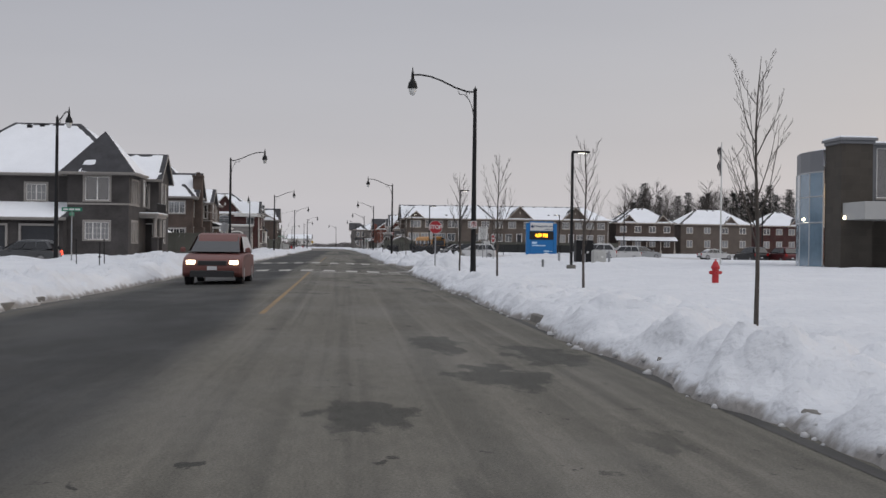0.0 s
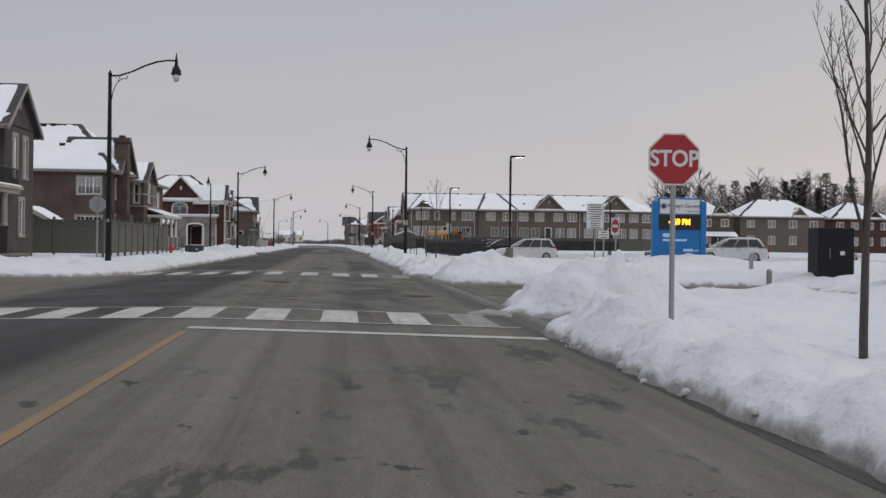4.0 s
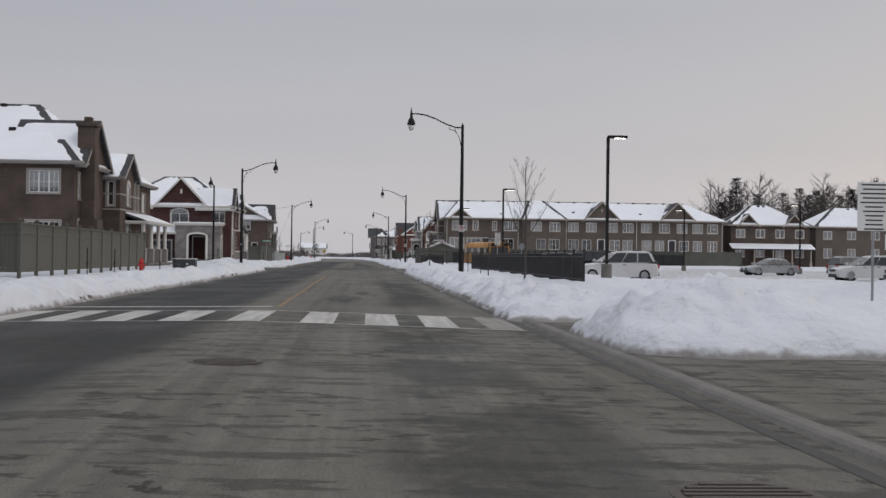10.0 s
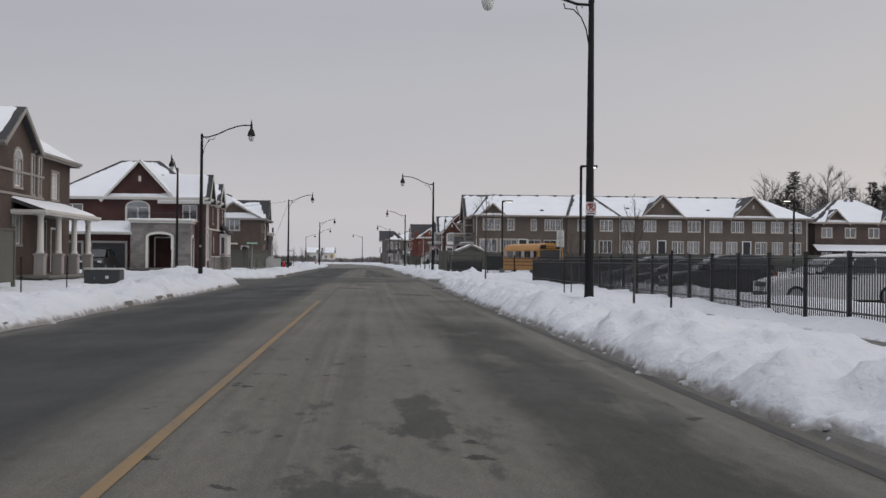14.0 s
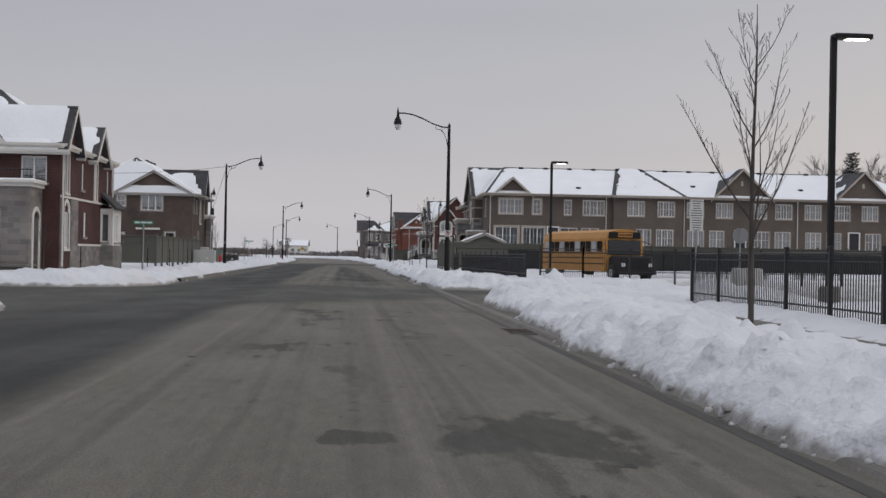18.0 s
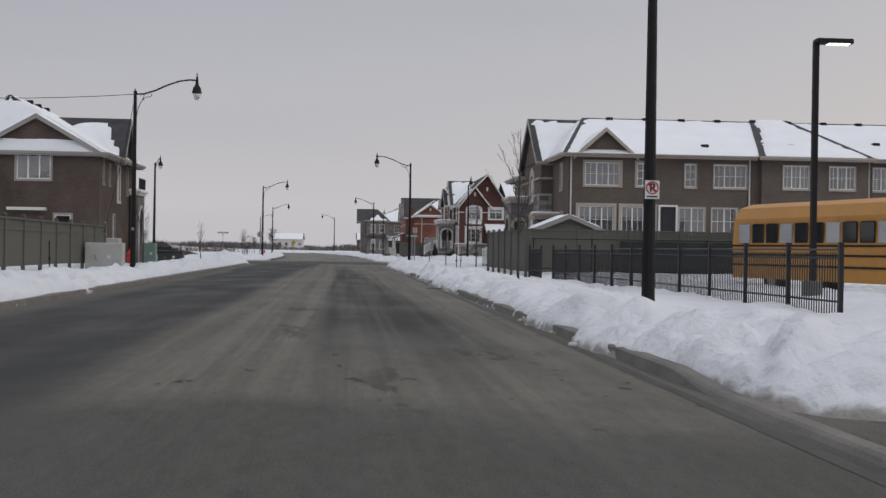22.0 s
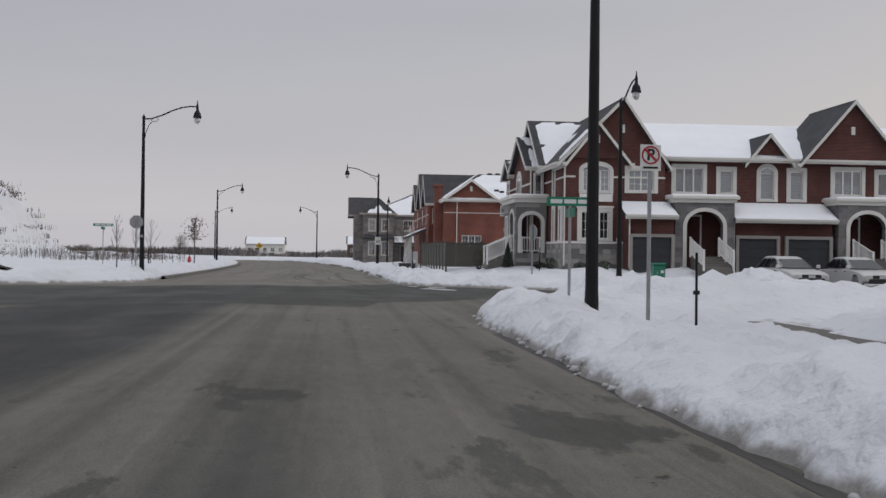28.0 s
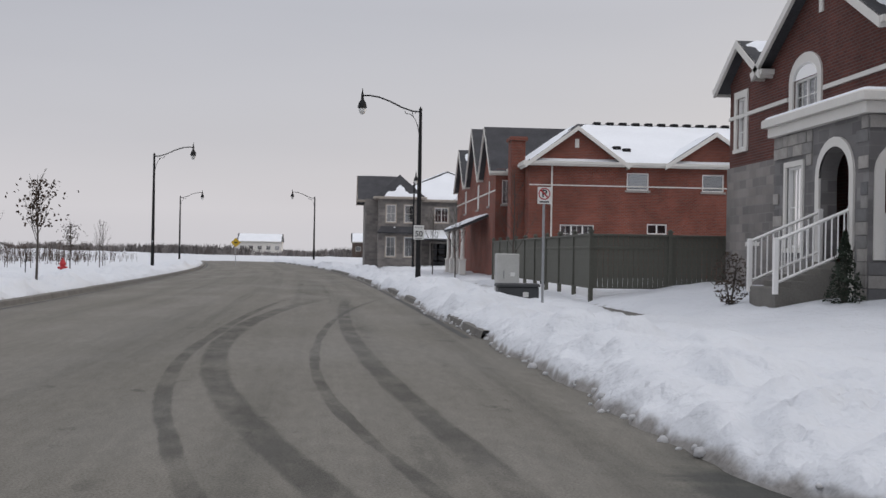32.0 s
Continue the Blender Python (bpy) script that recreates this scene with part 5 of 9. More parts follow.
def ashlar(parent, side, pos, a0, a1, z0, z1, holes=(), seed=1):
    """Coursed stone blocks, each one a piece, set on a wall; holes are (a0, a1, z0, z1)."""
    r = random.Random(seed)
    rows_ = max(1, round((z1 - z0) / 0.26))
    rh = (z1 - z0) / rows_
    for i in range(rows_):
        a, zb = a0, z0 + rh * i
        while a < a1 - 0.08:
            w = r.choice((0.30, 0.42, 0.54, 0.66))
            if a1 - a - w < 0.2:
                w = round(a1 - a, 2)
            if not any(a + w > h[0] and a < h[1] and zb + rh > h[2] + 0.02 and zb < h[3] - 0.02 for h in holes):
                key = (side, w, round(rh, 3))
                if key not in STONE_MESH:
                    g = Geo()
                    slab(g, side, 0.0, 0.008, w - 0.008, 0.008, rh - 0.008, -0.01, 0.03, 0.008)
                    STONE_MESH[key] = g.mesh("stone", ASHLAR)
                ob = part("stone", STONE_MESH[key], ASHLAR, parent)
                ob.location = place(side, pos, a, zb, r.uniform(-0.008, 0.008))
            a += w


# ---------------------------------------------------------------- houses on the left side
Z0 = 0.25


def corner_house_grey():
    h = house_thing("grey brick corner house with a turret and snowy roofs", -20, 99)
    B, T = BRICK_GREY, TRIM_GREY
    opt = dict(trim=T, tw=0.16)
    # main body
    block(h, -32, -16.6, 95.5, 107, Z0, 6.55, B, [("S", -24.0, 4.5, 1.5, 1.25, dict(cols=2, **opt)), ("S", -28.0, 4.5, 1.5, 1.25, dict(cols=2, **opt)),
          ("E", 97.0, 4.5, 0.7, 1.5, dict(cols=1, **opt)), ("E", 99.6, 4.3, 1.0, 1.9, dict(cols=2, **opt))], "SEN")
    hip_roof(h, -32, -17.2, 95.5, 107, 6.55, 4.4, cover=(1, 0.8, 1, 1), bare="lrt", trim=T, vents=((0.3, 0.9), (0.45, 0.93)), inset=5.2)
    # turret
    block(h, -20.9, -16.45, 92.2, 96.6, Z0, 6.5, B, [("S", -18.75, 4.45, 1.75, 1.75, dict(cols=2, rows=1, **opt)), ("S", -18.75, 1.55, 1.75, 1.3, dict(cols=3, rows=3, **opt)),
          ("E", 93.6, 4.3, 0.45, 1.7, dict(cols=1, **opt)), ("E", 94.6, 4.3, 0.45, 1.7, dict(cols=1, **opt)), ("E", 95.6, 4.3, 0.45, 1.7, dict(cols=1, **opt)),
          ("E", 93.6, 1.4, 0.45, 1.5, dict(cols=1, **opt)), ("E", 94.6, 1.4, 0.45, 1.5, dict(cols=1, **opt)), ("E", 95.6, 1.4, 0.45, 1.5, dict(cols=1, **opt))], "SEW")
    tip = (-18.65, 94.4, 9.75)
    c = [(-21.4, 91.7, 6.5), (-15.95, 91.7, 6.5), (-15.95, 97.1, 6.5), (-21.4, 97.1, 6.5)]
    for i, cov in ((0, 0.30), (1, 0.72), (2, 0.9), (3, 0.6)):
        roof_plane(h, c[i], c[(i + 1) % 4], tip, tip, cov, "lrt")
        gutter(h, c[i], c[(i + 1) % 4], T)
    soffit(h, [(x, y, 6.44) for x, y, z in c], T)
    for side, pos, a0, a1 in (("S", 92.2, -20.9, -16.45), ("E", -16.45, 92.2, 96.6)):
        band(h, side, pos, a0, a1, 4.12, T, 0.14)
    # east wing with the porch and balcony
    block(h, -18.5, -15.6, 100.5, 105.6, Z0, 6.6, B, [("E", 102.2, 4.2, 0.7, 1.9, dict(cols=1, **opt)), ("E", 104.0, 4.2, 0.7, 1.9, dict(cols=1, **opt)), ("E", 103.4, 1.4, 0.8, 1.7, dict(cols=1, **opt)), ("S", -16.8, 4.2, 0.7, 1.8, dict(cols=1, **opt))], "SEN")
    gable_roof(h, "x", -20, -15.6, 100.3, 105.8, 6.55, 2.0, B, cover=(0.75, 0.9), ends="1", trim=T, bare="rt")
    entrance(h, "S", 100.5, -16.6, 0.75)
    for x, y in ((-15.35, 97.3), (-15.35, 99.6)):
        column(h, x, y, 0.3, 3.3, 0.42, 1.5, B, T)
    flat_roof(h, -16.6, -15.1, 96.8, 101.4, 3.3, 0.35, T, 0.08)
    g = Geo()
    for yy in np.arange(97.0, 101.3, 0.14):
        g.tube([(-15.15, yy, 3.7), (-15.15, yy, 4.45)], 0.014, 4)
    g.tube([(-15.15, 96.9, 4.45), (-15.15, 101.3, 4.45)], 0.03, 4)
    part("balcony_railing", g, IRON, h)
    flat_roof(h, -16.8, -14.9, 96.6, 102, 0.28, 0.28, CONCRETE, 0)
    # garage wing
    block(h, -32, -20.9, 91.0, 95.5, Z0, 3.1, B, [], "SEW")
    garage_door(h, "S", 90.85, -22.6, 0.3, 2.5, 2.2, T)
    garage_door(h, "S", 90.85, -26.2, 0.3, 2.5, 2.2, T)
    roof_plane(h, (-32.3, 90.5, 3.1), (-20.6, 90.5, 3.1), (-20.6, 95.5, 4.35), (-32.3, 95.5, 4.35), 1, "r")
    gutter(h, (-32.3, 90.5, 3.1), (-20.6, 90.5, 3.1), T)


corner_house_grey()


def house_chimney_brown():
    h = house_thing("brown brick house with a tall chimney and column porch", -19, 144)
    B, T = BRICK_BROWN, TRIM_GREY
    opt = dict(trim=T, tw=0.13)
    block(h, -31, -17.7, 137, 150, Z0, 6.5, B, [("S", -19.45, 4.7, 1.75, 1.3, dict(cols=3, rows=2, **opt)), ("S", -19.45, 2.0, 1.9, 1.0, dict(cols=3, rows=2, **opt)), ("S", -25.5, 4.7, 1.75, 1.3, dict(cols=3, **opt)),
          ("E", 138.2, 4.4, 0.5, 1.5, dict(cols=1, **opt)), ("E", 138.2, 1.7, 0.5, 1.4, dict(cols=1, **opt))], "SEN")
    hip_roof(h, -31, -17.7, 137, 150, 6.55, 4.1, cover=(1, 0.6, 1, 1), bare="lrt", trim=T, vents=((0.5, 0.93), (0.62, 0.94), (0.72, 0.5)), inset=4.2)
    gable_roof(h, "x", -22, -17.4, 137.6, 144.4, 6.55, 2.7, B, cover=(0.6, 0.7), ends="1", trim=T, bare="lrt")
    # chimney
    g = Geo()
    g.box(-17.9, -16.85, 138.5, 139.6, Z0, 8.8, 0.03)
    g.box(-18.0, -16.75, 138.4, 139.7, 8.8, 9.05, 0.04)
    g.box(-17.6, -17.15, 138.8, 139.3, 9.05, 9.4, 0.03)
    g.box(-17.9, -16.6, 138.3, 139.8, Z0, 3.2, 0.05)
    part("chimney", g, B, h, "tall brown brick chimney")
    # east wing with a front gable to the road
    block(h, -18.6, -16.6, 144.6, 151.2, Z0, 6.2, B, [("E", 147.2, 4.4, 1.1, 1.2, dict(cols=2, arch=0.4, **opt)), ("E", 147.2, 1.9, 1.1, 1.4, dict(cols=2, **opt)), ("E", 149.4, 4.2, 0.35, 1.7, dict(cols=1, **opt)), ("E", 150.5, 4.2, 0.35, 1.7, dict(cols=1, **opt)), ("S", -17.2, 4.3, 0.4, 1.6, dict(cols=1, **opt))], "SEN")
    gable_roof(h, "x", -20.5, -16.6, 144.8, 149.6, 6.2, 1.5, B, cover=(1, 1), ends="1", trim=T, bare="r", slot=False)
    for z in (5.0, 4.0):
        band(h, "E", -16.6, 144.6, 151.2, z, T, 0.1)
        band(h, "S", 144.6, -18.6, -16.6, z, T, 0.1)
    # porch along the road side
    roof_plane(h, (-15.1, 146.4, 3.35), (-15.1, 155.8, 3.35), (-17.0, 155.8, 4.0), (-17.0, 146.4, 4.0), 1, "")
    soffit(h, [(-15.1, 146.4, 3.22), (-15.1, 155.8, 3.22), (-17.0, 155.8, 3.22), (-17.0, 146.4, 3.22)], T)
    gutter(h, (-15.1, 146.4, 3.35), (-15.1, 155.8, 3.35))
    gutter(h, (-17.0, 146.4, 3.35), (-15.1, 146.4, 3.35))
    for y in (146.9, 149.8, 152.6, 155.3):
        column(h, -15.5, y, 0.3, 3.25, 0.36, 1.2, T)
    flat_roof(h, -17.0, -15.1, 146.6, 155.6, 0.25, 0.3, CONCRETE, 0)
    block(h, -24, -17.0, 151.2, 157.5, Z0, 6.2, B, [("E", 152.6, 1.4, 0.9, 1.6, dict(cols=2, **opt)), ("E", 154.6, 4.2, 1.2, 1.3, dict(cols=2, **opt))], "SEN")
    hip_roof(h, -24, -17.0, 150.0, 157.5, 6.2, 2.6, trim=T, cover=(1, 1, 1, 1))
    entrance(h, "E", -17.0, 154.6, 0.6)


house_chimney_brown()


def house_stone_portico():
    h = house_thing("dark red brick house with a stone portico and gables", -18, 194)
    B, T = BRICK_DARK, TRIM_WHITE
    opt = dict(trim=None, tw=0.1)
    top = 6.05
    block(h, -26.5, -14.4, 188, 199.4, Z0, top, B, [("S", -19.6, 4.15, 1.75, 1.15, dict(cols=2, rows=1, arch=0.45, trim=T, tw=0.08)), ("S", -15.6, 4.3, 1.15, 1.2, dict(cols=2, rows=1, **opt)), ("S", -24.6, 4.3, 1.6, 1.2, dict(cols=2, rows=1, **opt)),
          ("E", 189.2, 3.9, 0.75, 1.9, dict(cols=1, trim=T, tw=0.06)), ("E", 192.4, 4.2, 0.4, 1.3, dict(cols=1, **opt)), ("E", 195.3, 3.8, 0.75, 1.9, dict(cols=1, trim=T, tw=0.06)), ("E", 198.3, 4.2, 0.45, 1.3, dict(cols=1, **opt)),
          ("E", 189.2, 1.3, 0.95, 1.7, dict(cols=2, arch=0.5, trim=T, tw=0.12)), ("E", 193.0, 1.9, 0.5, 1.2, dict(cols=1, **opt))], "SEN")
    hip_roof(h, -26.5, -14.6, 188, 199.4, top, 3.3, cover=(0.75, 0.45, 1, 1), bare="lrt", trim=T, inset=4.8)
    gable_roof(h, "y", 187.9, 195, -22.0, -16.9, top, 2.75, B, cover=(1, 1), ends="0", trim=T, bare="lr")
    gable_roof(h, "x", -18, -14.3, 187.9, 190.6, top, 1.75, B, cover=(0.7, 0.5), ends="1", trim=T, bare="r")
    gable_roof(h, "x", -18, -14.3, 193.9, 196.8, top - 0.1, 1.5, B, cover=(0.9, 0.6), ends="1", trim=T, bare="r")
    # stone ground floor to the road
    g = Geo()
    slab(g, "E", -14.4, 191.3, 199.4, Z0, 1.45, 0, 0.06)
    part("stone_plinth", g, STONE, h, "pale stone plinth")
    band(h, "E", -14.4, 188, 199.4, 3.65, T, 0.1)
    band(h, "E", -14.4, 191.3, 199.4, 1.45, T, 0.1, 0.09)
    g = Geo()
    slab(g, "E", -14.4, 188, 188.55, Z0, 3.65, 0, 0.07)
    slab(g, "E", -14.4, 189.85, 191.3, Z0, 3.65, 0, 0.07)
    part("stone_facing", g, STONE, h, "pale stone facing")
    # portico
    arch_wall(h, "S", 185.9, -19.7, -15.6, Z0, 4.0, -17.5, 1.7, 2.95, STONE, 0.4, T, flat=0.25)
    arch_wall(h, "E", -15.2, 185.9, 188, Z0, 4.0, 186.95, 0.9, 2.6, STONE, 0.4, T)
    wall_face(h, "W", -19.7, 186.3, 188, Z0, 4.0, STONE)
    flat_roof(h, -19.8, -15.1, 185.8, 188, 4.0, 0.3, T, 0.05)
    entrance(h, "S", 188, -17.6, 0.7, 1.2, 2.2)
    flat_roof(h, -19.6, -15.3, 185.6, 188, 0.3, 0.3, CONCRETE, 0)
    g = Geo()
    for x in np.arange(-19.5, -15.1, 0.16):
        g.tube([(x, 185.9, 4.3), (x, 185.9, 4.75)], 0.012, 4)
    g.tube([(-19.7, 185.9, 4.75), (-15.1, 185.9, 4.75)], 0.025, 4)
    part("balcony_railing", g, IRON, h)
    # garage
    block(h, -26.5, -19.7, 186.4, 188, Z0, 3.3, B, [], "SW")
    garage_door(h, "S", 186.25, -21.4, 0.3, 2.5, 2.15)
    garage_door(h, "S", 186.25, -24.7, 0.3, 2.5, 2.15)
    roof_plane(h, (-26.9, 185.9, 3.3), (-19.6, 185.9, 3.3), (-19.6, 188, 4.2), (-26.9, 188, 4.2), 1, "")
    gutter(h, (-26.9, 185.9, 3.3), (-19.6, 185.9, 3.3))
    # bay window with a dark canopy
    block(h, -14.6, -13.75, 196.6, 198.8, 1.5, 3.45, TRIM_WHITE, [("E", 197.7, 1.7, 1.3, 1.5, dict(cols=2, rows=1, trim=None, tw=0.05)), ("S", -14.15, 1.7, 0.4, 1.5, dict(cols=1, rows=1, trim=None, tw=0.03))], "SEN")
    g = Geo()
    slab(g, "E", -14.4, 196.5, 198.9, Z0, 1.5, 0, 0.7)
    part("bay_plinth", g, STONE, h)
    roof_plane(h, (-13.5, 196.3, 3.5), (-13.5, 199.1, 3.5), (-14.45, 198.7, 4.35), (-14.45, 196.7, 4.35), 0.12, "lrt")
    downspout(h, -14.3, 199.2, 0.5, 5.9)
    downspout(h, -14.3, 188.1, 0.5, 5.9)


house_stone_portico()


def house_brown_gable():
    h = house_thing("brown brick house with a wide front gable behind a fence", -18, 238)
    B, T = BRICK_BROWN, TRIM_GREY
    opt = dict(trim=T, tw=0.1)
    block(h, -24, -14.4, 230, 246.5, Z0, 6.0, B, [("S", -17.7, 4.6, 1.7, 1.3, dict(cols=3, rows=1, blind=BLIND, **opt)), ("S", -20.2, 4.9, 0.7, 0.9, dict(cols=1, **opt)), ("S", -20.3, 1.9, 0.8, 0.8, dict(cols=1, rows=1, **opt)), ("S", -16.2, 1.9, 0.8, 0.9, dict(cols=1, rows=1, **opt)),
          ("E", 231.5, 4.5, 0.45, 1.2, dict(cols=1, **opt)), ("E", 234.0, 4.5, 0.4, 1.0, dict(cols=1, **opt)), ("E", 238.0, 3.7, 1.2, 2.0, dict(cols=2, trim=TRIM_WHITE, tw=0.1)), ("E", 242.0, 4.2, 0.6, 1.5, dict(cols=1, **opt)),
          ("E", 232.5, 1.9, 0.4, 0.5, dict(cols=1, rows=1, **opt)), ("E", 236.0, 1.6, 0.9, 1.3, dict(cols=2, **opt))], "SENW")
    hip_roof(h, -24, -14.4, 230, 246.5, 6.0, 3.0, cover=(1, 0.55, 1, 1), bare="t", trim=T, vents=((0.2, 0.9), (0.4, 0.9), (0.6, 0.9)), inset=2.0)
    gable_roof(h, "y", 229.9, 236, -20.6, -14.5, 6.0, 1.75, B, cover=(1, 0.7), ends="0", trim=T, bare="r", slot=False)
    gable_roof(h, "x", -19, -14.2, 236.6, 241.6, 6.0, 2.2, B, cover=(0.4, 0.5), ends="1", trim=T, bare="lrt")
    g = Geo()
    g.box(-18.9, -17.0, 229.3, 230, 3.0, 3.15)
    part("awning", g, TRIM_WHITE, h, "small snow-covered awning")
    # north corner with an arched stone porch
    arch_wall(h, "E", -13.9, 243.2, 246.6, Z0, 4.2, 244.9, 1.9, 2.7, STONE, 0.4, TRIM_WHITE)
    flat_roof(h, -14.4, -13.8, 243.1, 246.7, 4.2, 0.3, TRIM_WHITE, 0.06)
    g = Geo()
    for y in np.arange(243.2, 246.6, 0.14):
        g.tube([(-13.85, y, 4.5), (-13.85, y, 5.2)], 0.013, 4)
    g.tube([(-13.85, 243.1, 5.2), (-13.85, 246.7, 5.2)], 0.025, 4)
    part("balcony_railing", g, IRON, h)
    h.scale.y, h.location.y = 0.62, 236.8


house_brown_gable()


# ---------------------------------------------------------------- houses on the right side
def taupe_townhouses():
    h = thing("townhouse_row", "long taupe brick townhouse row with white windows and snowy roof", "townhouses", (30, 241, 0.4))
    B, T = BRICK_TAUPE, TRIM_TAN
    EAVE = 6.9
    up = [(12.44, 2.0, 3), (14.76, 0.7, 1), (17.5, 0.65, 1), (19.8, 1.9, 3)] + [(x, 1.5, 3) for x in (23.5, 26.2, 28.93, 31.57, 34.66, 36.97, 39.65, 42.3, 44.9, 47.2, 49.4)]
    lo = [(12.1, 2.0, 3), (14.5, 1.9, 3), (17.6, 1.5, 2), (19.5, 1.5, 2), (24.2, 1.3, 2), (26.1, 1.5, 3), (29.0, 1.45, 3), (30.9, 1.3, 2), (35.0, 1.4, 2), (36.9, 1.4, 2), (39.7, 1.4, 3), (41.6, 1.3, 2), (45.2, 1.4, 2), (47.2, 1.3, 2), (49.4, 1.4, 3)]
    wins = [("S", x, 5.15, w, 1.3, dict(cols=c, rows=3 if c < 3 else 2, trim=T, tw=0.13 if x < 16 else 0.05)) for x, w, c in up]
    wins += [("S", x, 2.48, w, 1.5, dict(cols=c, rows=2, trim=T, tw=0.16 if x < 16 else 0.05)) for x, w, c in lo]
    wins += [("W", 237.2, 5.0, 0.6, 1.4, dict(cols=1, trim=T, tw=0.14)), ("W", 237.0, 2.3, 0.6, 1.3, dict(cols=1, trim=T, tw=0.14))]
    block(h, 10.5, 51, 235, 247.5, Z0, EAVE, B, wins, "SEW")
    block(h, 21.5, 27.7, 234.6, 235, Z0, EAVE, B, [q for q in wins if q[0] == "S" and 21.5 < q[1] < 27.7], "SEW")
    r = 9.72
    roof_plane(h, (10.1, 234.5, EAVE), (51.4, 234.5, EAVE), (47.0, 242.0, r), (12.6, 242.0, r), 1.0, "lt", [(u, 0.93) for u in np.arange(0.05, 0.99, 0.065)] + [(0.2, 0.2), (0.47, 0.35), (0.72, 0.3), (0.33, 0.25)])
    roof_plane(h, (51.4, 234.5, EAVE), (51.4, 248, EAVE), (47.0, 242.0, r), (47.0, 242.0, r), 1.0, "l")
    roof_plane(h, (51.4, 249.5, EAVE), (10.1, 249.5, EAVE), (12.6, 242.0, r), (47.0, 242.0, r), 1.0, "")
    roof_plane(h, (10.1, 240.6, EAVE), (10.1, 234.5, EAVE), (12.6, 242.0, r), (12.6, 242.0, r), 0.95, "r")
    # slightly proud hipped bay in the long slope
    roof_plane(h, (21.2, 234.1, EAVE), (28.0, 234.1, EAVE), (25.6, 241.9, r + 0.13), (23.2, 241.9, r + 0.13), 1.0, "lr")
    soffit(h, [(10.1, 234.1, EAVE - 0.05), (51.4, 234.1, EAVE - 0.05), (51.4, 248, EAVE - 0.05), (10.1, 248, EAVE - 0.05)], T)
    for a, b, y in ((10.1, 21.2, 234.5), (21.2, 28.0, 234.1), (28.0, 51.4, 234.5)):
        gutter(h, (a, y, EAVE), (b, y, EAVE), T)
    gutter(h, (51.4, 234.5, EAVE), (51.4, 248, EAVE), T)
    gutter(h, (10.1, 240.6, EAVE), (10.1, 234.5, EAVE), T)
    gable_roof(h, "y", 234.9, 238.5, 11.05, 14.05, EAVE, 1.32, B, ends="0", trim=T, bare="lr", slot=False, eaves=False)
    for m in (33.1, 44.2):
        gable_roof(h, "y", 234.9, 240.5, m - 2.55, m + 2.55, EAVE, 2.5, B, ends="0", trim=T, bare="l", cover=(0.35, 1), eaves=False)
    for x in (10.62, 20.9, 27.9, 38.2, 50.8):
        downspout(h, x, 234.9, 0.5, EAVE)
    for x in (16.2, 33.0, 43.4):
        entrance(h, "S", 234.85, x, 2.0, 0.9, 2.0)
    # west wing facing the road
    W = 9.8
    block(h, W, 12.4, 240.4, 247.6, Z0, EAVE - 0.05, B, [("W", 244.0, 4.5, 1.5, 1.5, dict(cols=2, rows=3, arch=0.45, trim=T, tw=0.22)), ("W", 244.0, 2.1, 1.4, 1.5, dict(cols=3, rows=2, trim=T, tw=0.2))], "SWN")
    gable_roof(h, "x", W, 14, 240.5, 247.6, EAVE, 2.75, B, ends="0", trim=T, bare="lt", cover=(0.85, 0.5))
    g = Geo()
    slab(g, "W", W, 240.4, 242.35, Z0, 4.75, 0, 0.09)
    slab(g, "W", W, 245.6, 246.2, Z0, 3.9, 0, 0.07)
    slab(g, "S", 240.4, W - 0.09, 10.48, Z0, 4.75, 0, 0.09)
    facing = part("stone_facing", g, STONE_DARK, h, "grey ashlar stone facing")
    ashlar(facing, "W", W - 0.09, 240.32, 242.35, 0.3, 4.72, (), 6)
    ashlar(facing, "S", 240.31, W - 0.09, 10.48, 0.3, 4.72, (), 7)
    for z in (4.75, 5.75):
        band(h, "W", W, 240.3, 242.4, z, T, 0.13, 0.14)
        band(h, "S", 240.4, W - 0.14, 10.48, z, T, 0.13, 0.14)
        band(h, "W", W, 245.6, 252.3, z, T, 0.11, 0.08)
    # side porch block with a low roof
    block(h, 9.2, 10.5, 237.9, 239.3, Z0, 3.25, STONE_DARK, [], "SWN")
    flat_roof(h, 9.0, 10.5, 237.7, 239.5, 3.25, 0.35, T, 0.1)
    # north wing with an arched stone porch
    block(h, W + 0.05, 13, 247.6, 252.4, Z0, EAVE - 0.6, B, [("W", 248.8, 4.9, 0.6, 1.2, dict(cols=1, trim=T, tw=0.1)), ("W", 251.0, 4.9, 0.6, 1.2, dict(cols=1, trim=T, tw=0.1))], "WN")
    hip_roof(h, W - 0.1, 13.5, 247.7, 252.6, EAVE - 0.6, 1.7, trim=T, cover=(0.5, 1, 1, 0.5))
    arch_wall(h, "W", 8.75, 246.4, 249.3, Z0, 4.5, 247.75, 1.7, 2.9, STONE_DARK, 0.35, T, 0.9)
    arch_wall(h, "S", 246.0, 8.75, W, Z0, 4.5, 9.3, 0.7, 3.1, STONE_DARK, 0.35, T, 0.9)
    wall_face(h, "N", 249.3, 9.15, W, Z0, 4.5, STONE_DARK)
    flat_roof(h, 8.65, W + 0.1, 245.9, 249.4, 4.5, 0.4, T, 0.08)
    entrance(h, "W", W - 0.02, 247.8, 0.95, 1.1, 2.2)
    g = Geo()
    g.box(9.12, W, 246.36, 249.2, 0.2, 0.94)
    part("landing", g, CONCRETE, h)
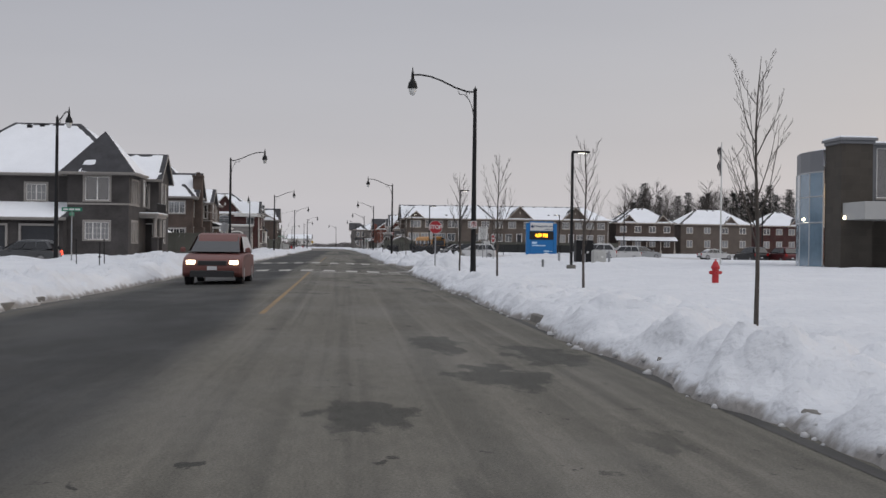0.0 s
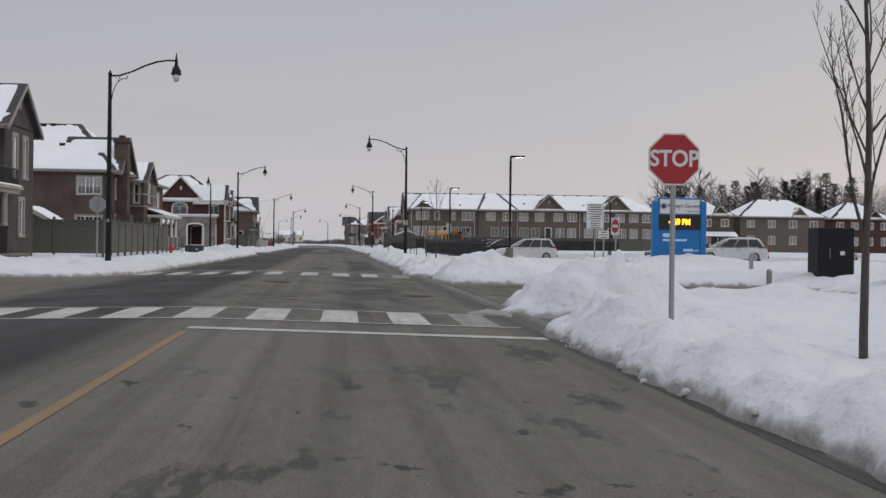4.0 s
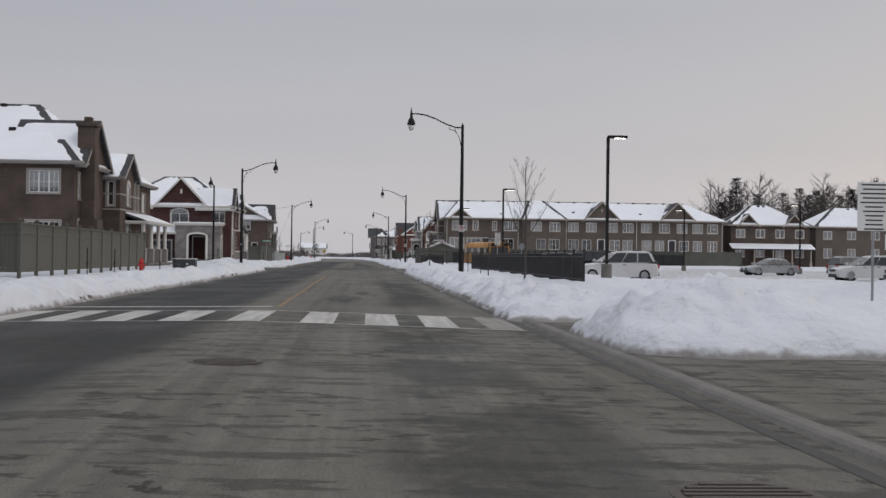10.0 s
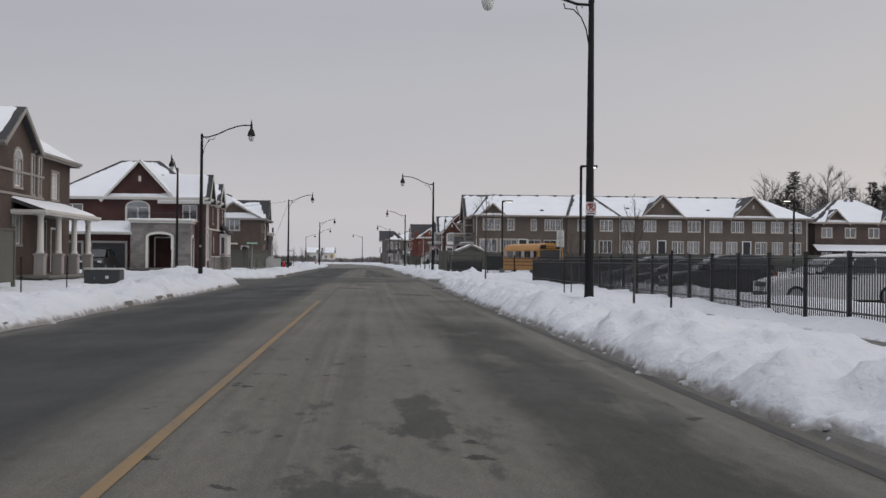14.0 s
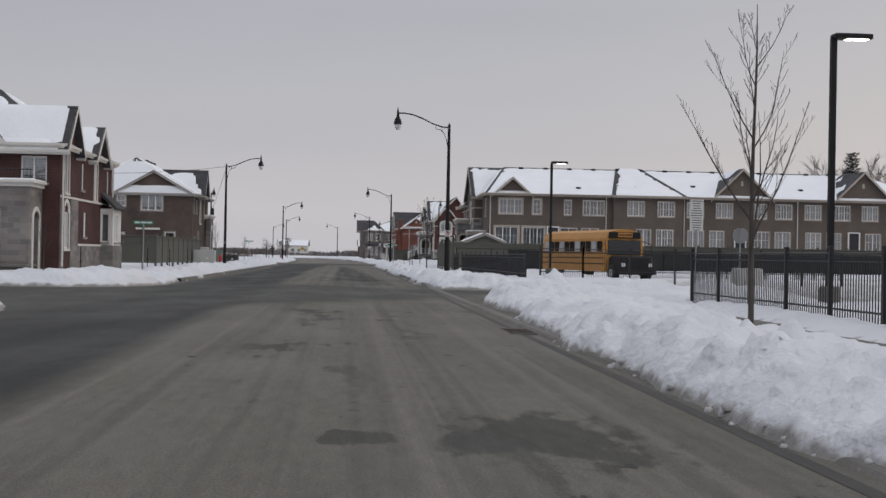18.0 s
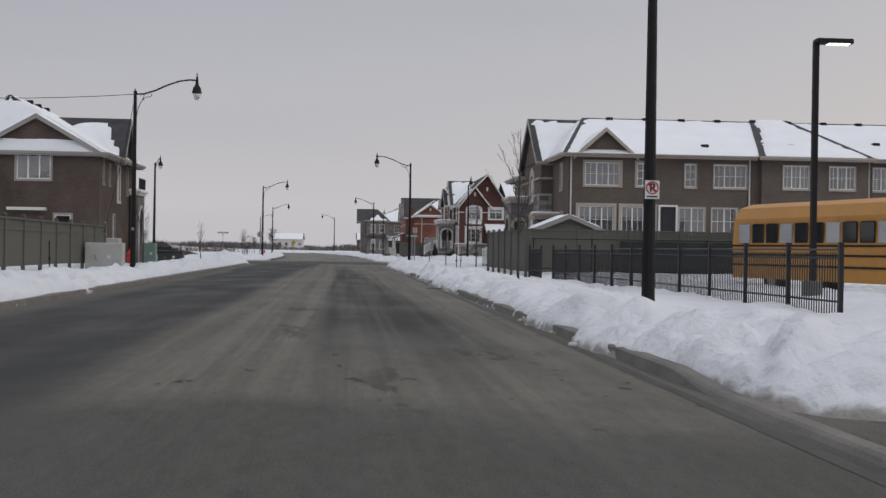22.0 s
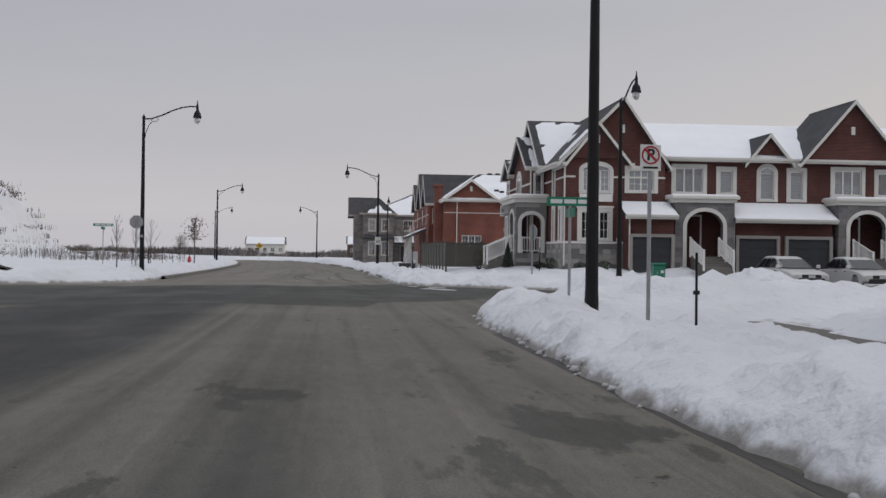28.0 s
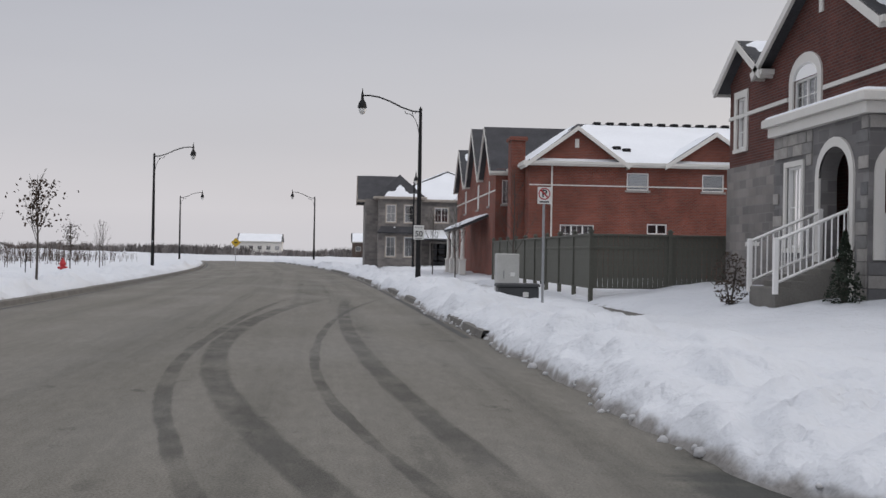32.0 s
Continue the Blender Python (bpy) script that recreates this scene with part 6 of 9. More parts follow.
    stairs(h, 7.2, 247.75, 1.55, 0, 0.35, 0.95, 1.5, 5)
    railing(h, (7.2, 247.05, 0.45), (8.75, 247.05, 1.15), 1.0)
    railing(h, (7.2, 248.5, 0.45), (8.75, 248.5, 1.15), 1.0)
    h.location += Vector((0.15, 1.0, -0.05))


taupe_townhouses()


def red_townhouses():
    h = thing("townhouse_row", "dark red brick and stone townhouses with steep white-trimmed gables", "townhouses", (14, 303, 0.4))
    B, T = BRICK_RED, TRIM_WHITE
    E = 5.95
    tan = TRIM_WHITE
    o = dict(trim=tan, tw=0.2)
    # corner unit
    block(h, 10.0, 15.2, 297.2, 313, Z0, E, B, [("S", 11.58, 4.25, 1.4, 1.1, dict(cols=3, rows=3, arch=0.25, **o)), ("S", 11.54, 1.8, 1.45, 1.4, dict(cols=3, rows=3, head=0.1, **o)), ("S", 13.95, 4.3, 1.35, 1.1, dict(cols=2, rows=3, **o)),
          ("W", 298.5, 1.75, 0.85, 1.6, dict(cols=2, rows=2, **o)), ("W", 300.6, 1.6, 0.6, 1.8, dict(cols=1, **o)), ("W", 300.6, 4.1, 0.6, 1.4, dict(cols=1, rows=3, **o))], "SWN")
    g = Geo()
    slab(g, "S", 297.2, 10.0 - 0.08, 13.0, Z0, 1.55, 0, 0.08)
    slab(g, "W", 10.0, 297.2 - 0.08, 302.3, Z0, 1.55, 0, 0.08)
    base_ = part("stone_plinth", g, STONE_DARK, h, "grey ashlar stone plinth")
    ashlar(base_, "S", 297.12, 9.9, 13.0, 0.25, 1.53, (), 1)
    ashlar(base_, "W", 9.92, 297.1, 302.25, 0.25, 1.53, (), 2)
    for side, pos, a0, a1 in (("S", 297.2, 9.9, 13.0), ("W", 10.0, 297.1, 302.3)):
        band(h, side, pos, a0, a1, 1.55, tan, 0.12, 0.12)
    for side, pos, a0, a1 in (("S", 297.2, 9.95, 10.5), ("S", 297.2, 12.3, 15.2), ("W", 10.0, 297.2, 300.1), ("W", 10.0, 301.1, 303.4)):
        band(h, side, pos, a0, a1, 4.95, tan, 0.09, 0.05)
    g = Geo()
    slab(g, "S", 297.2, 10.72, 12.44, 3.72, 4.12, 0.0, 0.06)
    part("apron_panel", g, VINYL, h)
    # roofs: ridge along y, tall gable to the side street, smaller gable in front of it
    gable_roof(h, "y", 297.4, 313, 9.95, 15.1, E, 3.05, B, cover=(0.30, 0.8), ends="01", trim=T, bare="lrt", over=0.4, mid=13.0)
    gable_roof(h, "y", 297.05, 300.2, 10.25, 13.0, E, 1.72, B, cover=(0.2, 0.6), ends="0", trim=T, bare="lr", over=0.35)
    # west wing with a gable to the road
    block(h, 9.2, 10.0, 303.4, 313.6, Z0, E, B, [("W", 308.0, 4.15, 1.5, 1.25, dict(cols=2, rows=3, arch=0.35, trim=tan, tw=0.25)), ("W", 308.6, 1.55, 0.95, 1.5, dict(cols=2, rows=3, **o)), ("W", 312.6, 4.1, 0.7, 1.4, dict(cols=1, rows=3, **o)), ("W", 311.4, 1.5, 0.7, 1.7, dict(cols=1, rows=2, **o)), ("S", 9.6, 4.05, 0.4, 1.45, dict(cols=1, rows=3, trim=tan, tw=0.1))], "SWN")
    gable_roof(h, "x", 9.2, 12, 303.7, 310.5, E, 1.85, B, cover=(0.75, 0.6), ends="0", trim=T, bare="lr", over=0.35)
    gable_roof(h, "x", 9.7, 13.2, 302.3, 310.2, E, 2.75, B, cover=(0.6, 0.5), ends="0", trim=T, bare="lrt", over=0.35)
    gable_roof(h, "x", 9.2, 12, 310.6, 313.7, E, 0.9, B, cover=(0.5, 0.6), ends="0", trim=T, bare="lr", over=0.35, slot=False)
    g = Geo()
    slab(g, "W", 9.2, 307.4, 307.95, Z0, 3.6, 0, 0.07)
    slab(g, "W", 9.2, 309.3, 313.6, Z0, 3.6, 0, 0.07)
    slab(g, "W", 9.2, 307.95, 309.3, Z0, 1.4, 0, 0.07)
    part("stone_facing", g, STONE, h, "pale ashlar stone facing")
    band(h, "W", 9.2, 303.4, 306.9, 4.95, tan, 0.1)
    band(h, "W", 9.2, 309.1, 313.6, 4.95, tan, 0.1)
    band(h, "S", 303.4, 9.18, 9.95, 5.7, tan, 0.1)
    # stone porch with two arches
    pier = arch_wall(h, "S", 302.3, 8.2, 9.9, Z0, 3.85, 9.05, 1.1, 2.75, STONE_DARK, 0.35, tan, 1.05)
    ashlar(pier, "S", 302.3, 8.2, 9.9, 0.25, 3.83, [(8.28, 9.82, 1.05, 3.42)], 3)
    pier = arch_wall(h, "W", 8.2, 302.65, 305.05, Z0, 3.85, 303.85, 1.5, 2.75, STONE_DARK, 0.35, tan)
    ashlar(pier, "W", 8.2, 302.32, 305.05, 0.25, 3.83, [(302.88, 304.82, 0.0, 3.6)], 4)
    pier = wall_face(h, "W", 8.2, 305.05, 307.3, Z0, 3.85, STONE_DARK, [(306.05, 1.3, 0.9, 1.8)])
    ashlar(pier, "W", 8.2, 305.05, 307.3, 0.25, 3.83, [(305.42, 306.68, 1.15, 3.25)], 5)
    window(h, "W", 8.2, 306.05, 1.3, 0.9, 1.8, cols=1, rows=2, trim=tan, tw=0.12)
    wall_face(h, "N", 307.3, 8.45, 9.2, Z0, 3.85, STONE_DARK)
    flat_roof(h, 8.05, 9.95, 302.15, 307.4, 3.85, 0.42, T, 0.06)
    g = Geo()
    g.box(8.56, 9.2, 302.7, 305.0, Z0, 1.0)
    part("porch_floor", g, CONCRETE, h)
    railing(h, (8.55, 302.42, 1.05), (9.55, 302.42, 1.05), 0.85)
    entrance(h, "W", 9.18, 303.95, 1.0, 1.1, 2.2)
    stairs(h, 6.7, 303.85, 1.5, 0, 0.35, 1.0, 1.5, 5)
    railing(h, (6.7, 303.1, 0.45), (8.2, 303.1, 1.1), 0.95)
    railing(h, (6.7, 304.6, 0.45), (8.2, 304.6, 1.1), 0.95)
    # garage bay of the corner unit
    block(h, 13.0, 15.3, 295.8, 297.2, Z0, 3.0, B, [], "SWE")
    garage_door(h, "S", 295.65, 14.15, -0.1, 2.0, 2.0)
    roof_plane(h, (12.7, 295.3, 3.0), (15.4, 295.3, 3.0), (15.4, 297.2, 3.75), (12.7, 297.2, 3.75), 1, "")
    gutter(h, (12.7, 295.3, 3.0), (15.4, 295.3, 3.0))
    for x, y in ((9.92, 297.1), (13.0, 295.7), (9.15, 303.3)):
        downspout(h, x, y, 0.4, 5.8 if y > 296.2 else 2.9)
    # next units along the side street
    x0 = 15.25
    for k in range(3):
        a = x0 + k * 8.6
        block(h, a, a + 8.6, 297.8, 309, Z0, 6.1, B, [("S", a + 1.4, 4.3, 1.5, 1.3, dict(cols=3, rows=1, **o)), ("S", a + 3.4, 4.3, 0.7, 1.2, dict(cols=1, rows=1, **o)), ("S", a + 5.6, 4.0, 0.75, 1.4, dict(cols=1, rows=1, arch=0.3, **o)), ("S", a + 7.2, 4.0, 0.7, 1.5, dict(cols=1, rows=1, **o))], "SEN")
        roof_plane(h, (a, 297.3, 6.1), (a + 8.6, 297.3, 6.1), (a + 8.6, 304.0, 8.6), (a, 304.0, 8.6), 1.0, "")
        roof_plane(h, (a + 8.6, 309.4, 6.1), (a, 309.4, 6.1), (a, 304.0, 8.6), (a + 8.6, 304.0, 8.6), 1.0, "")
        gutter(h, (a, 297.3, 6.1), (a + 8.6, 297.3, 6.1))
        gable_roof(h, "y", 297.6, 301.7, a + 4.6, a + 6.6, 6.1, 1.2, B, cover=(0.3, 1), ends="0", trim=T, bare="lr", slot=False, eaves=False)
        if k == 0:
            gable_roof(h, "y", 297.2, 303, a + 7.4, a + 12.6, 6.1, 3.0, B, cover=(0.1, 0.9), ends="0", trim=T, bare="lr")
        arch_wall(h, "S", 296.1, a + 0.2, a + 3.3, Z0, 3.7, a + 1.75, 1.9, 2.5, STONE_DARK, 0.4, T, 0.3)
        wall_face(h, "W", a + 0.2, 296.5, 297.8, Z0, 3.7, STONE_DARK)
        wall_face(h, "E", a + 3.3, 296.5, 297.8, Z0, 3.7, STONE_DARK)
        flat_roof(h, a + 0.1, a + 3.4, 296, 297.8, 3.7, 0.35, T, 0.08)
        entrance(h, "S", 297.8, a + 1.5, 0.95)
        stairs(h, a + 1.75, 293.8, 0, 2.3, 0.3, 0.95, 1.5, 5)
        railing(h, (a + 1.0, 293.8, 0.35), (a + 1.0, 296.1, 1.0))
        railing(h, (a + 2.5, 293.8, 0.35), (a + 2.5, 296.1, 1.0))
        block(h, a + 3.4, a + 8.6, 296.4, 297.8, Z0, 2.9, B, [], "SWE")
        garage_door(h, "S", 296.25, a + 4.6, -0.1, 2.0, 2.0)
        garage_door(h, "S", 296.25, a + 7.3, -0.1, 2.2, 2.0)
        roof_plane(h, (a + 3.3, 295.9, 2.9), (a + 8.7, 295.9, 2.9), (a + 8.7, 297.8, 3.8), (a + 3.3, 297.8, 3.8), 1, "")
        gutter(h, (a + 3.3, 295.9, 2.9), (a + 8.7, 295.9, 2.9))
        downspout(h, a + 3.35, 296.3, 0.4, 2.9)
    h.location.z += 0.4


red_townhouses()


def orange_house():
    h = house_thing("orange-red brick house with snowy hipped roof behind a fence", 12, 346)
    B, T = BRICK_ORANGE, TRIM_WHITE
    o = dict(trim=None, tw=0.08)
    block(h, 7.2, 26.0, 338, 352, Z0, 6.0, B, [("S", 12.6, 4.75, 1.1, 0.85, dict(cols=1, rows=1, blind=BLIND, **o)), ("S", 16.4, 4.75, 1.1, 0.85, dict(cols=1, rows=1, **o)), ("S", 9.6, 2.1, 1.7, 0.9, dict(cols=3, rows=2, **o)), ("S", 13.6, 2.6, 1.0, 0.5, dict(cols=2, rows=1, **o)),
          ("W", 341.5, 4.3, 0.7, 1.3, dict(cols=1, **o))], "SWE")
    for z in (4.9,):
        band(h, "S", 338, 7.2, 26.0, z, T, 0.06, 0.03)
    hip_roof(h, 7.4, 26.0, 338, 352, 6.05, 2.7, cover=(1, 1, 1, 0.6), trim=T, bare="lrt", inset=3.9, vents=[(0.1 + 0.06 * i, 0.95) for i in range(11)] + [(0.22, 0.3), (0.25, 0.25)])
    gable_roof(h, "y", 337.8, 341, 14.2, 18.6, 6.05, 1.45, B, ends="0", trim=T, bare="lr", cover=(0.35, 1), slot=False, eaves=False)
    gable_roof(h, "y", 337.8, 342, 7.3, 11.7, 6.05, 1.6, B, ends="0", trim=T, bare="lr", cover=(0.6, 1))
    g = Geo()
    g.box(6.5, 7.2, 339.4, 340.6, Z0, 7.2, 0.02)
    g.box(6.4, 7.3, 339.3, 340.7, 7.2, 7.4, 0.03)
    part("chimney", g, B, h, "brick chimney against the wall")
    block(h, 6.3, 10, 344, 366, Z0, 6.1, B, [("W", 347, 4.2, 0.8, 1.4, dict(cols=1, **o)), ("W", 352.5, 4.2, 1.2, 1.5, dict(cols=2, **o)), ("W", 360, 4.2, 1.2, 1.5, dict(cols=2, **o)), ("S", 6.9, 4.2, 0.5, 1.3, dict(cols=1, **o))], "SWN")
    band(h, "W", 6.3, 344, 366, 4.9, T, 0.08, 0.04)
    gable_roof(h, "x", 6.3, 12, 344.2, 349.5, 6.1, 2.4, B, cover=(0.15, 0.5), ends="0", trim=T, bare="lrt")
    gable_roof(h, "x", 6.3, 12, 350.5, 357, 6.1, 3.0, B, cover=(0.1, 0.5), ends="0", trim=T, bare="lrt")
    gable_roof(h, "x", 6.3, 12, 359, 365, 6.1, 2.4, B, cover=(0.3, 0.5), ends="0", trim=T, bare="lrt")
    roof_plane(h, (4.6, 347, 3.0), (4.6, 357, 3.0), (6.4, 357, 3.8), (6.4, 347, 3.8), 1, "")
    for y in (347.4, 350.5, 353.5, 356.6):
        column(h, 4.9, y, 0.3, 2.95, 0.3, 0.9)
    downspout(h, 8.3, 337.9, 0.5, 5.9)


orange_house()


def far_turret_house():
    h = house_thing("pale stone house with a dark pointed turret", 6, 392)
    B, T = STONE, TRIM_TAN
    o = dict(trim=T, tw=0.1)
    block(h, 0.0, 14, 386.5, 400, Z0, 6.3, B, [("S", 6.8, 4.3, 1.2, 1.3, dict(cols=2, **o)), ("S", 9.6, 4.3, 1.2, 1.3, dict(cols=2, **o))], "SWE")
    hip_roof(h, 1.5, 14, 386.5, 400, 6.3, 3.0, trim=T, cover=(1, 1, 1, 0.4))
    block(h, 1.1, 4.9, 384.4, 388, Z0, 6.4, B, [("S", 2.2, 4.2, 0.8, 1.5, dict(cols=1, **o)), ("S", 3.8, 4.2, 0.8, 1.5, dict(cols=1, **o)), ("S", 2.2, 1.2, 0.8, 1.7, dict(cols=1, **o)), ("S", 3.8, 1.2, 0.8, 1.7, dict(cols=1, **o))], "SEW")
    c = [(0.8, 384.0, 6.4), (5.2, 384.0, 6.4), (5.2, 388.4, 6.4), (0.8, 388.4, 6.4)]
    for i in range(4):
        roof_plane(h, c[i], c[(i + 1) % 4], (3.0, 386.2, 8.5), (3.0, 386.2, 8.5), 0.25, "lrt")
        gutter(h, c[i], c[(i + 1) % 4], T)
    gable_roof(h, "x", -0.4, 3, 388, 395, 6.3, 2.2, B, cover=(0.2, 0.5), ends="0", trim=T)
    roof_plane(h, (1.0, 383.6, 3.3), (5.0, 383.6, 3.3), (4.6, 384.5, 3.9), (1.4, 384.5, 3.9), 0.2, "lrt")
    roof_plane(h, (5.0, 384.6, 2.8), (12, 384.6, 2.8), (12, 386.5, 3.6), (5.0, 386.5, 3.6), 1, "")
    garage_door(h, "S", 386.4, 7.2, 0.3, 2.6, 2.1)
    garage_door(h, "S", 386.4, 10.4, 0.3, 2.6, 2.1)


far_turret_house()


def back_house(x, y, w, label, mat, variant):
    h = house_thing(label, x + w / 2, y + 5)
    T = TRIM_TAN
    o = dict(trim=T, tw=0.08)
    n = 4
    wins = [("S", x + w * (i + 0.5) / n, 4.7, 1.3, 1.2, dict(cols=2, rows=1, **o)) for i in range(n)] + [("S", x + w * (i + 0.5) / n, 1.8, 1.2, 1.4, dict(cols=2, rows=1, **o)) for i in range(n)]
    block(h, x, x + w, y, y + 10, 0.2, 6.6, mat, wins, "SEW")
    hip_roof(h, x, x + w, y, y + 10, 6.6, 3.1, trim=T, cover=(1, 1, 1, 0.35 if variant else 1), vents=((0.4, 0.92), (0.6, 0.92)))
    for m in ((0.22, 0.8) if variant else (0.7,)):
        gable_roof(h, "y", y - 0.05, y + 4, x + w * m - 1.4, x + w * m + 1.4, 6.6, 1.5, mat, ends="0", trim=T, cover=(0.3, 1), slot=False, eaves=False)
    if variant:
        roof_plane(h, (x - 0.3, y - 1.8, 3.0), (x + w + 0.3, y - 1.8, 3.0), (x + w + 0.3, y, 3.8), (x - 0.3, y, 3.8), 1, "")
        for i in range(5):
            column(h, x + 0.3 + (w - 0.6) * i / 4, y - 1.5, 0.2, 2.95, 0.25, 0.8, None, T)


back_house(53.5, 240, 12, "brown brick house with a snowy verandah roof", BRICK_BROWN, True)
back_house(68, 244, 15, "taupe brick house with a wide snowy hipped roof", BRICK_TAUPE, False)
back_house(87, 250, 11, "dark red brick house with a steep snowy roof", BRICK_DARK, False)
back_house(101, 252, 13, "taupe brick house beyond the parking lot", BRICK_TAUPE, False)


# ---------------------------------------------------------------- fences
def picket_fence(label, pts, step=0.115, limit=300, base=0.5, h=1.22):
    """Black iron fence along a line of points: posts, two rails a bay, pickets."""
    fence = thing("iron_fence", label, "fence", (*pts[0], at_snow(*pts[0])), group="iron fences round the school lot")
    pk = Geo()
    pk.box(-0.009, 0.009, -0.009, 0.009, -0.12, h - 0.05)
    picket = pk.mesh("picket", IRON)
    po = Geo()
    po.box(-0.04, 0.04, -0.04, 0.04, -0.5, h + 0.1)
    po.box(-0.05, 0.05, -0.05, 0.05, h + 0.1, h + 0.14, 0.01)
    post = po.mesh("post", IRON)
    count, rest = 0, Geo()
    for (xa, ya), (xb, yb) in zip(pts[:-1], pts[1:]):
        L_ = math.hypot(xb - xa, yb - ya)
        n = max(1, round(L_ / 2.4))
        for i in range(n + 1):
            x, y = xa + (xb - xa) * i / n, ya + (yb - ya) * i / n
            z = base
            ob = part("post", post, None, fence)
            ob.location = (x, y, z)
            if i == n:
                break
            x2, y2 = xa + (xb - xa) * (i + 1) / n, ya + (yb - ya) * (i + 1) / n
            for zz in (0.16, h - 0.16, h):
                g = Geo()
                g.tube([(x, y, z + zz), (x2, y2, z + zz)], 0.02, 4)
                part("rail", g, IRON, fence)
            m = int(L_ / n / step)
            for k in range(1, m):
                px, py = x + (x2 - x) * k / m, y + (y2 - y) * k / m
                count += 1
                if count <= limit:
                    ob = part("picket", picket, None, fence)
                    ob.location = (px, py, z)
                else:
                    rest.box(px - 0.009, px + 0.009, py - 0.009, py + 0.009, z - 0.12, z + h - 0.05)
    if rest.v:
        part("far_pickets", rest, IRON, fence)["kind"] = "stuff"
    return fence


picket_fence("black iron picket fence standing in snow beside the school lot", [(8.15, 112.4), (8.25, 164.5)], base=0.26)
picket_fence("black iron picket fence between the lot and the boulevard", [(7.5, 191.0), (6.75, 217.8)], base=0.32, h=1.12)
picket_fence("single bay of black iron fence against the board fence", [(6.7, 220.6), (6.65, 223.6)], base=0.32, h=1.12)
picket_fence("short black iron picket fence beside the school drive", [(7.6, 187.0), (9.9, 188.6), (17.3, 191.2), (24.5, 193.2)])


def board_fence(label, pts, base=0.35, h=1.8, limit=300, name="board_fence"):
    """Stained board fence: posts with caps, boards, a lattice band and rails."""
    fence = thing(name, label, "fence", (*pts[0], base), group="board fences behind the houses")
    count, rest = 0, Geo()
    for (xa, ya), (xb, yb) in zip(pts[:-1], pts[1:]):
        L_ = math.hypot(xb - xa, yb - ya)
        ux, uy = (xb - xa) / L_, (yb - ya) / L_
        n = max(1, round(L_ / 2.4))
        ang = math.atan2(uy, ux)
        bw = L_ / n
        m = int((bw - 0.12) / 0.145)
        bd = Geo()
        w = (bw - 0.12) / m
        bd.box(-w / 2 + 0.004, w / 2 - 0.004, -0.012, 0.012, 0.05, h - 0.42, 0.004)
        board = bd.mesh("board", FENCE_WOOD)
        bt = Geo()
        bt.box(-w / 2 + 0.004, w / 2 - 0.004, -0.012, 0.012, h - 0.36, h - 0.06, 0.004)
        short = bt.mesh("top_board", FENCE_WOOD)
        po = Geo()
        po.box(-0.06, 0.06, -0.06, 0.06, -0.5, h + 0.06)
        po.box(-0.085, 0.085, -0.085, 0.085, h + 0.06, h + 0.1)
        po.box(-0.055, 0.055, -0.055, 0.055, h + 0.1, h + 0.15, 0.03)
        post = po.mesh("post", FENCE_WOOD)
        ra = Geo()
        for z0, z1 in ((0.02, 0.06),):
            ra.box(-bw / 2 + 0.06, bw / 2 - 0.06, -0.03, 0.03, z0, z1)
        low = ra.mesh("rail", FENCE_WOOD)
        ra = Geo()
        ra.box(-bw / 2 + 0.06, bw / 2 - 0.06, -0.035, 0.035, h - 0.43, h - 0.36, 0.008)
        mid = ra.mesh("rail", FENCE_WOOD)
        ra = Geo()
        ra.box(-bw / 2 + 0.06, bw / 2 - 0.06, -0.06, 0.06, h - 0.06, h, 0.008)
        cap = ra.mesh("cap_rail", FENCE_WOOD)
        for i in range(n + 1):
            s = bw * i
            ob = part("post", post, None, fence)
            ob.matrix_basis = pose(xa + ux * s, ya + uy * s, base, 0, 0, math.degrees(ang))
            if i == n:
                break
            c = s + bw / 2
            for nm, me in (("rail", low), ("rail", mid), ("cap_rail", cap)):
                ob = part(nm, me, None, fence)
                ob.matrix_basis = pose(xa + ux * c, ya + uy * c, base, 0, 0, math.degrees(ang))
            for k in range(m):
                q = s + 0.06 + w * (k + 0.5)
                count += 1
                if count <= limit:
                    for nm, me in (("board", board), ("top_board", short)):
                        ob = part(nm, me, None, fence)
                        ob.matrix_basis = pose(xa + ux * q, ya + uy * q, base, 0, 0, math.degrees(ang))
                else:
                    ox, oy = abs(ux) * (w / 2 - 0.004) + abs(uy) * 0.012, abs(uy) * (w / 2 - 0.004) + abs(ux) * 0.012
                    px, py = xa + ux * q, ya + uy * q
                    rest.box(px - ox, px + ox, py - oy, py + oy, base + 0.05, base + h - 0.06)
    if rest.v:
        part("far_boards", rest, FENCE_WOOD, fence)["kind"] = "stuff"
    return fence


board_fence("grey-green board fence round a snowy back yard", [(-26, 110.0), (-13.0, 110.0), (-13.5, 136.5)], 0.45, 1.85, 150)
board_fence("grey-green board fence with capped posts beside the snowy boulevard", [(6.45, 238.4), (6.55, 224.1), (50.5, 225.3)], 0.35, 2.0, 190)
board_fence("grey-green board fence before the brown house", [(-17.6, 205.8), (-13.0, 205.8), (-13.2, 227.5)], 0.5, 1.7, 100)
board_fence("grey-green board fence beside the orange brick house", [(10.0, 314.2), (5.35, 314.2), (5.3, 336.5)], 0.5, 1.6, 160)


def shed(label, x0, x1, y0, y1, z, rise):
    s = thing("garden_shed", label, "shed", ((x0 + x1) / 2, (y0 + y1) / 2, 0.4))
    block(s, x0, x1, y0, y1, 0.2, z, FENCE_WOOD, [], "SNEW")
    gable_roof(s, "y", y0, y1, x0, x1, z, rise, FENCE_WOOD, cover=(1, 1), ends="01", trim=TRIM_GREY, bare="r", slot=False, over=0.25, eaves=False)


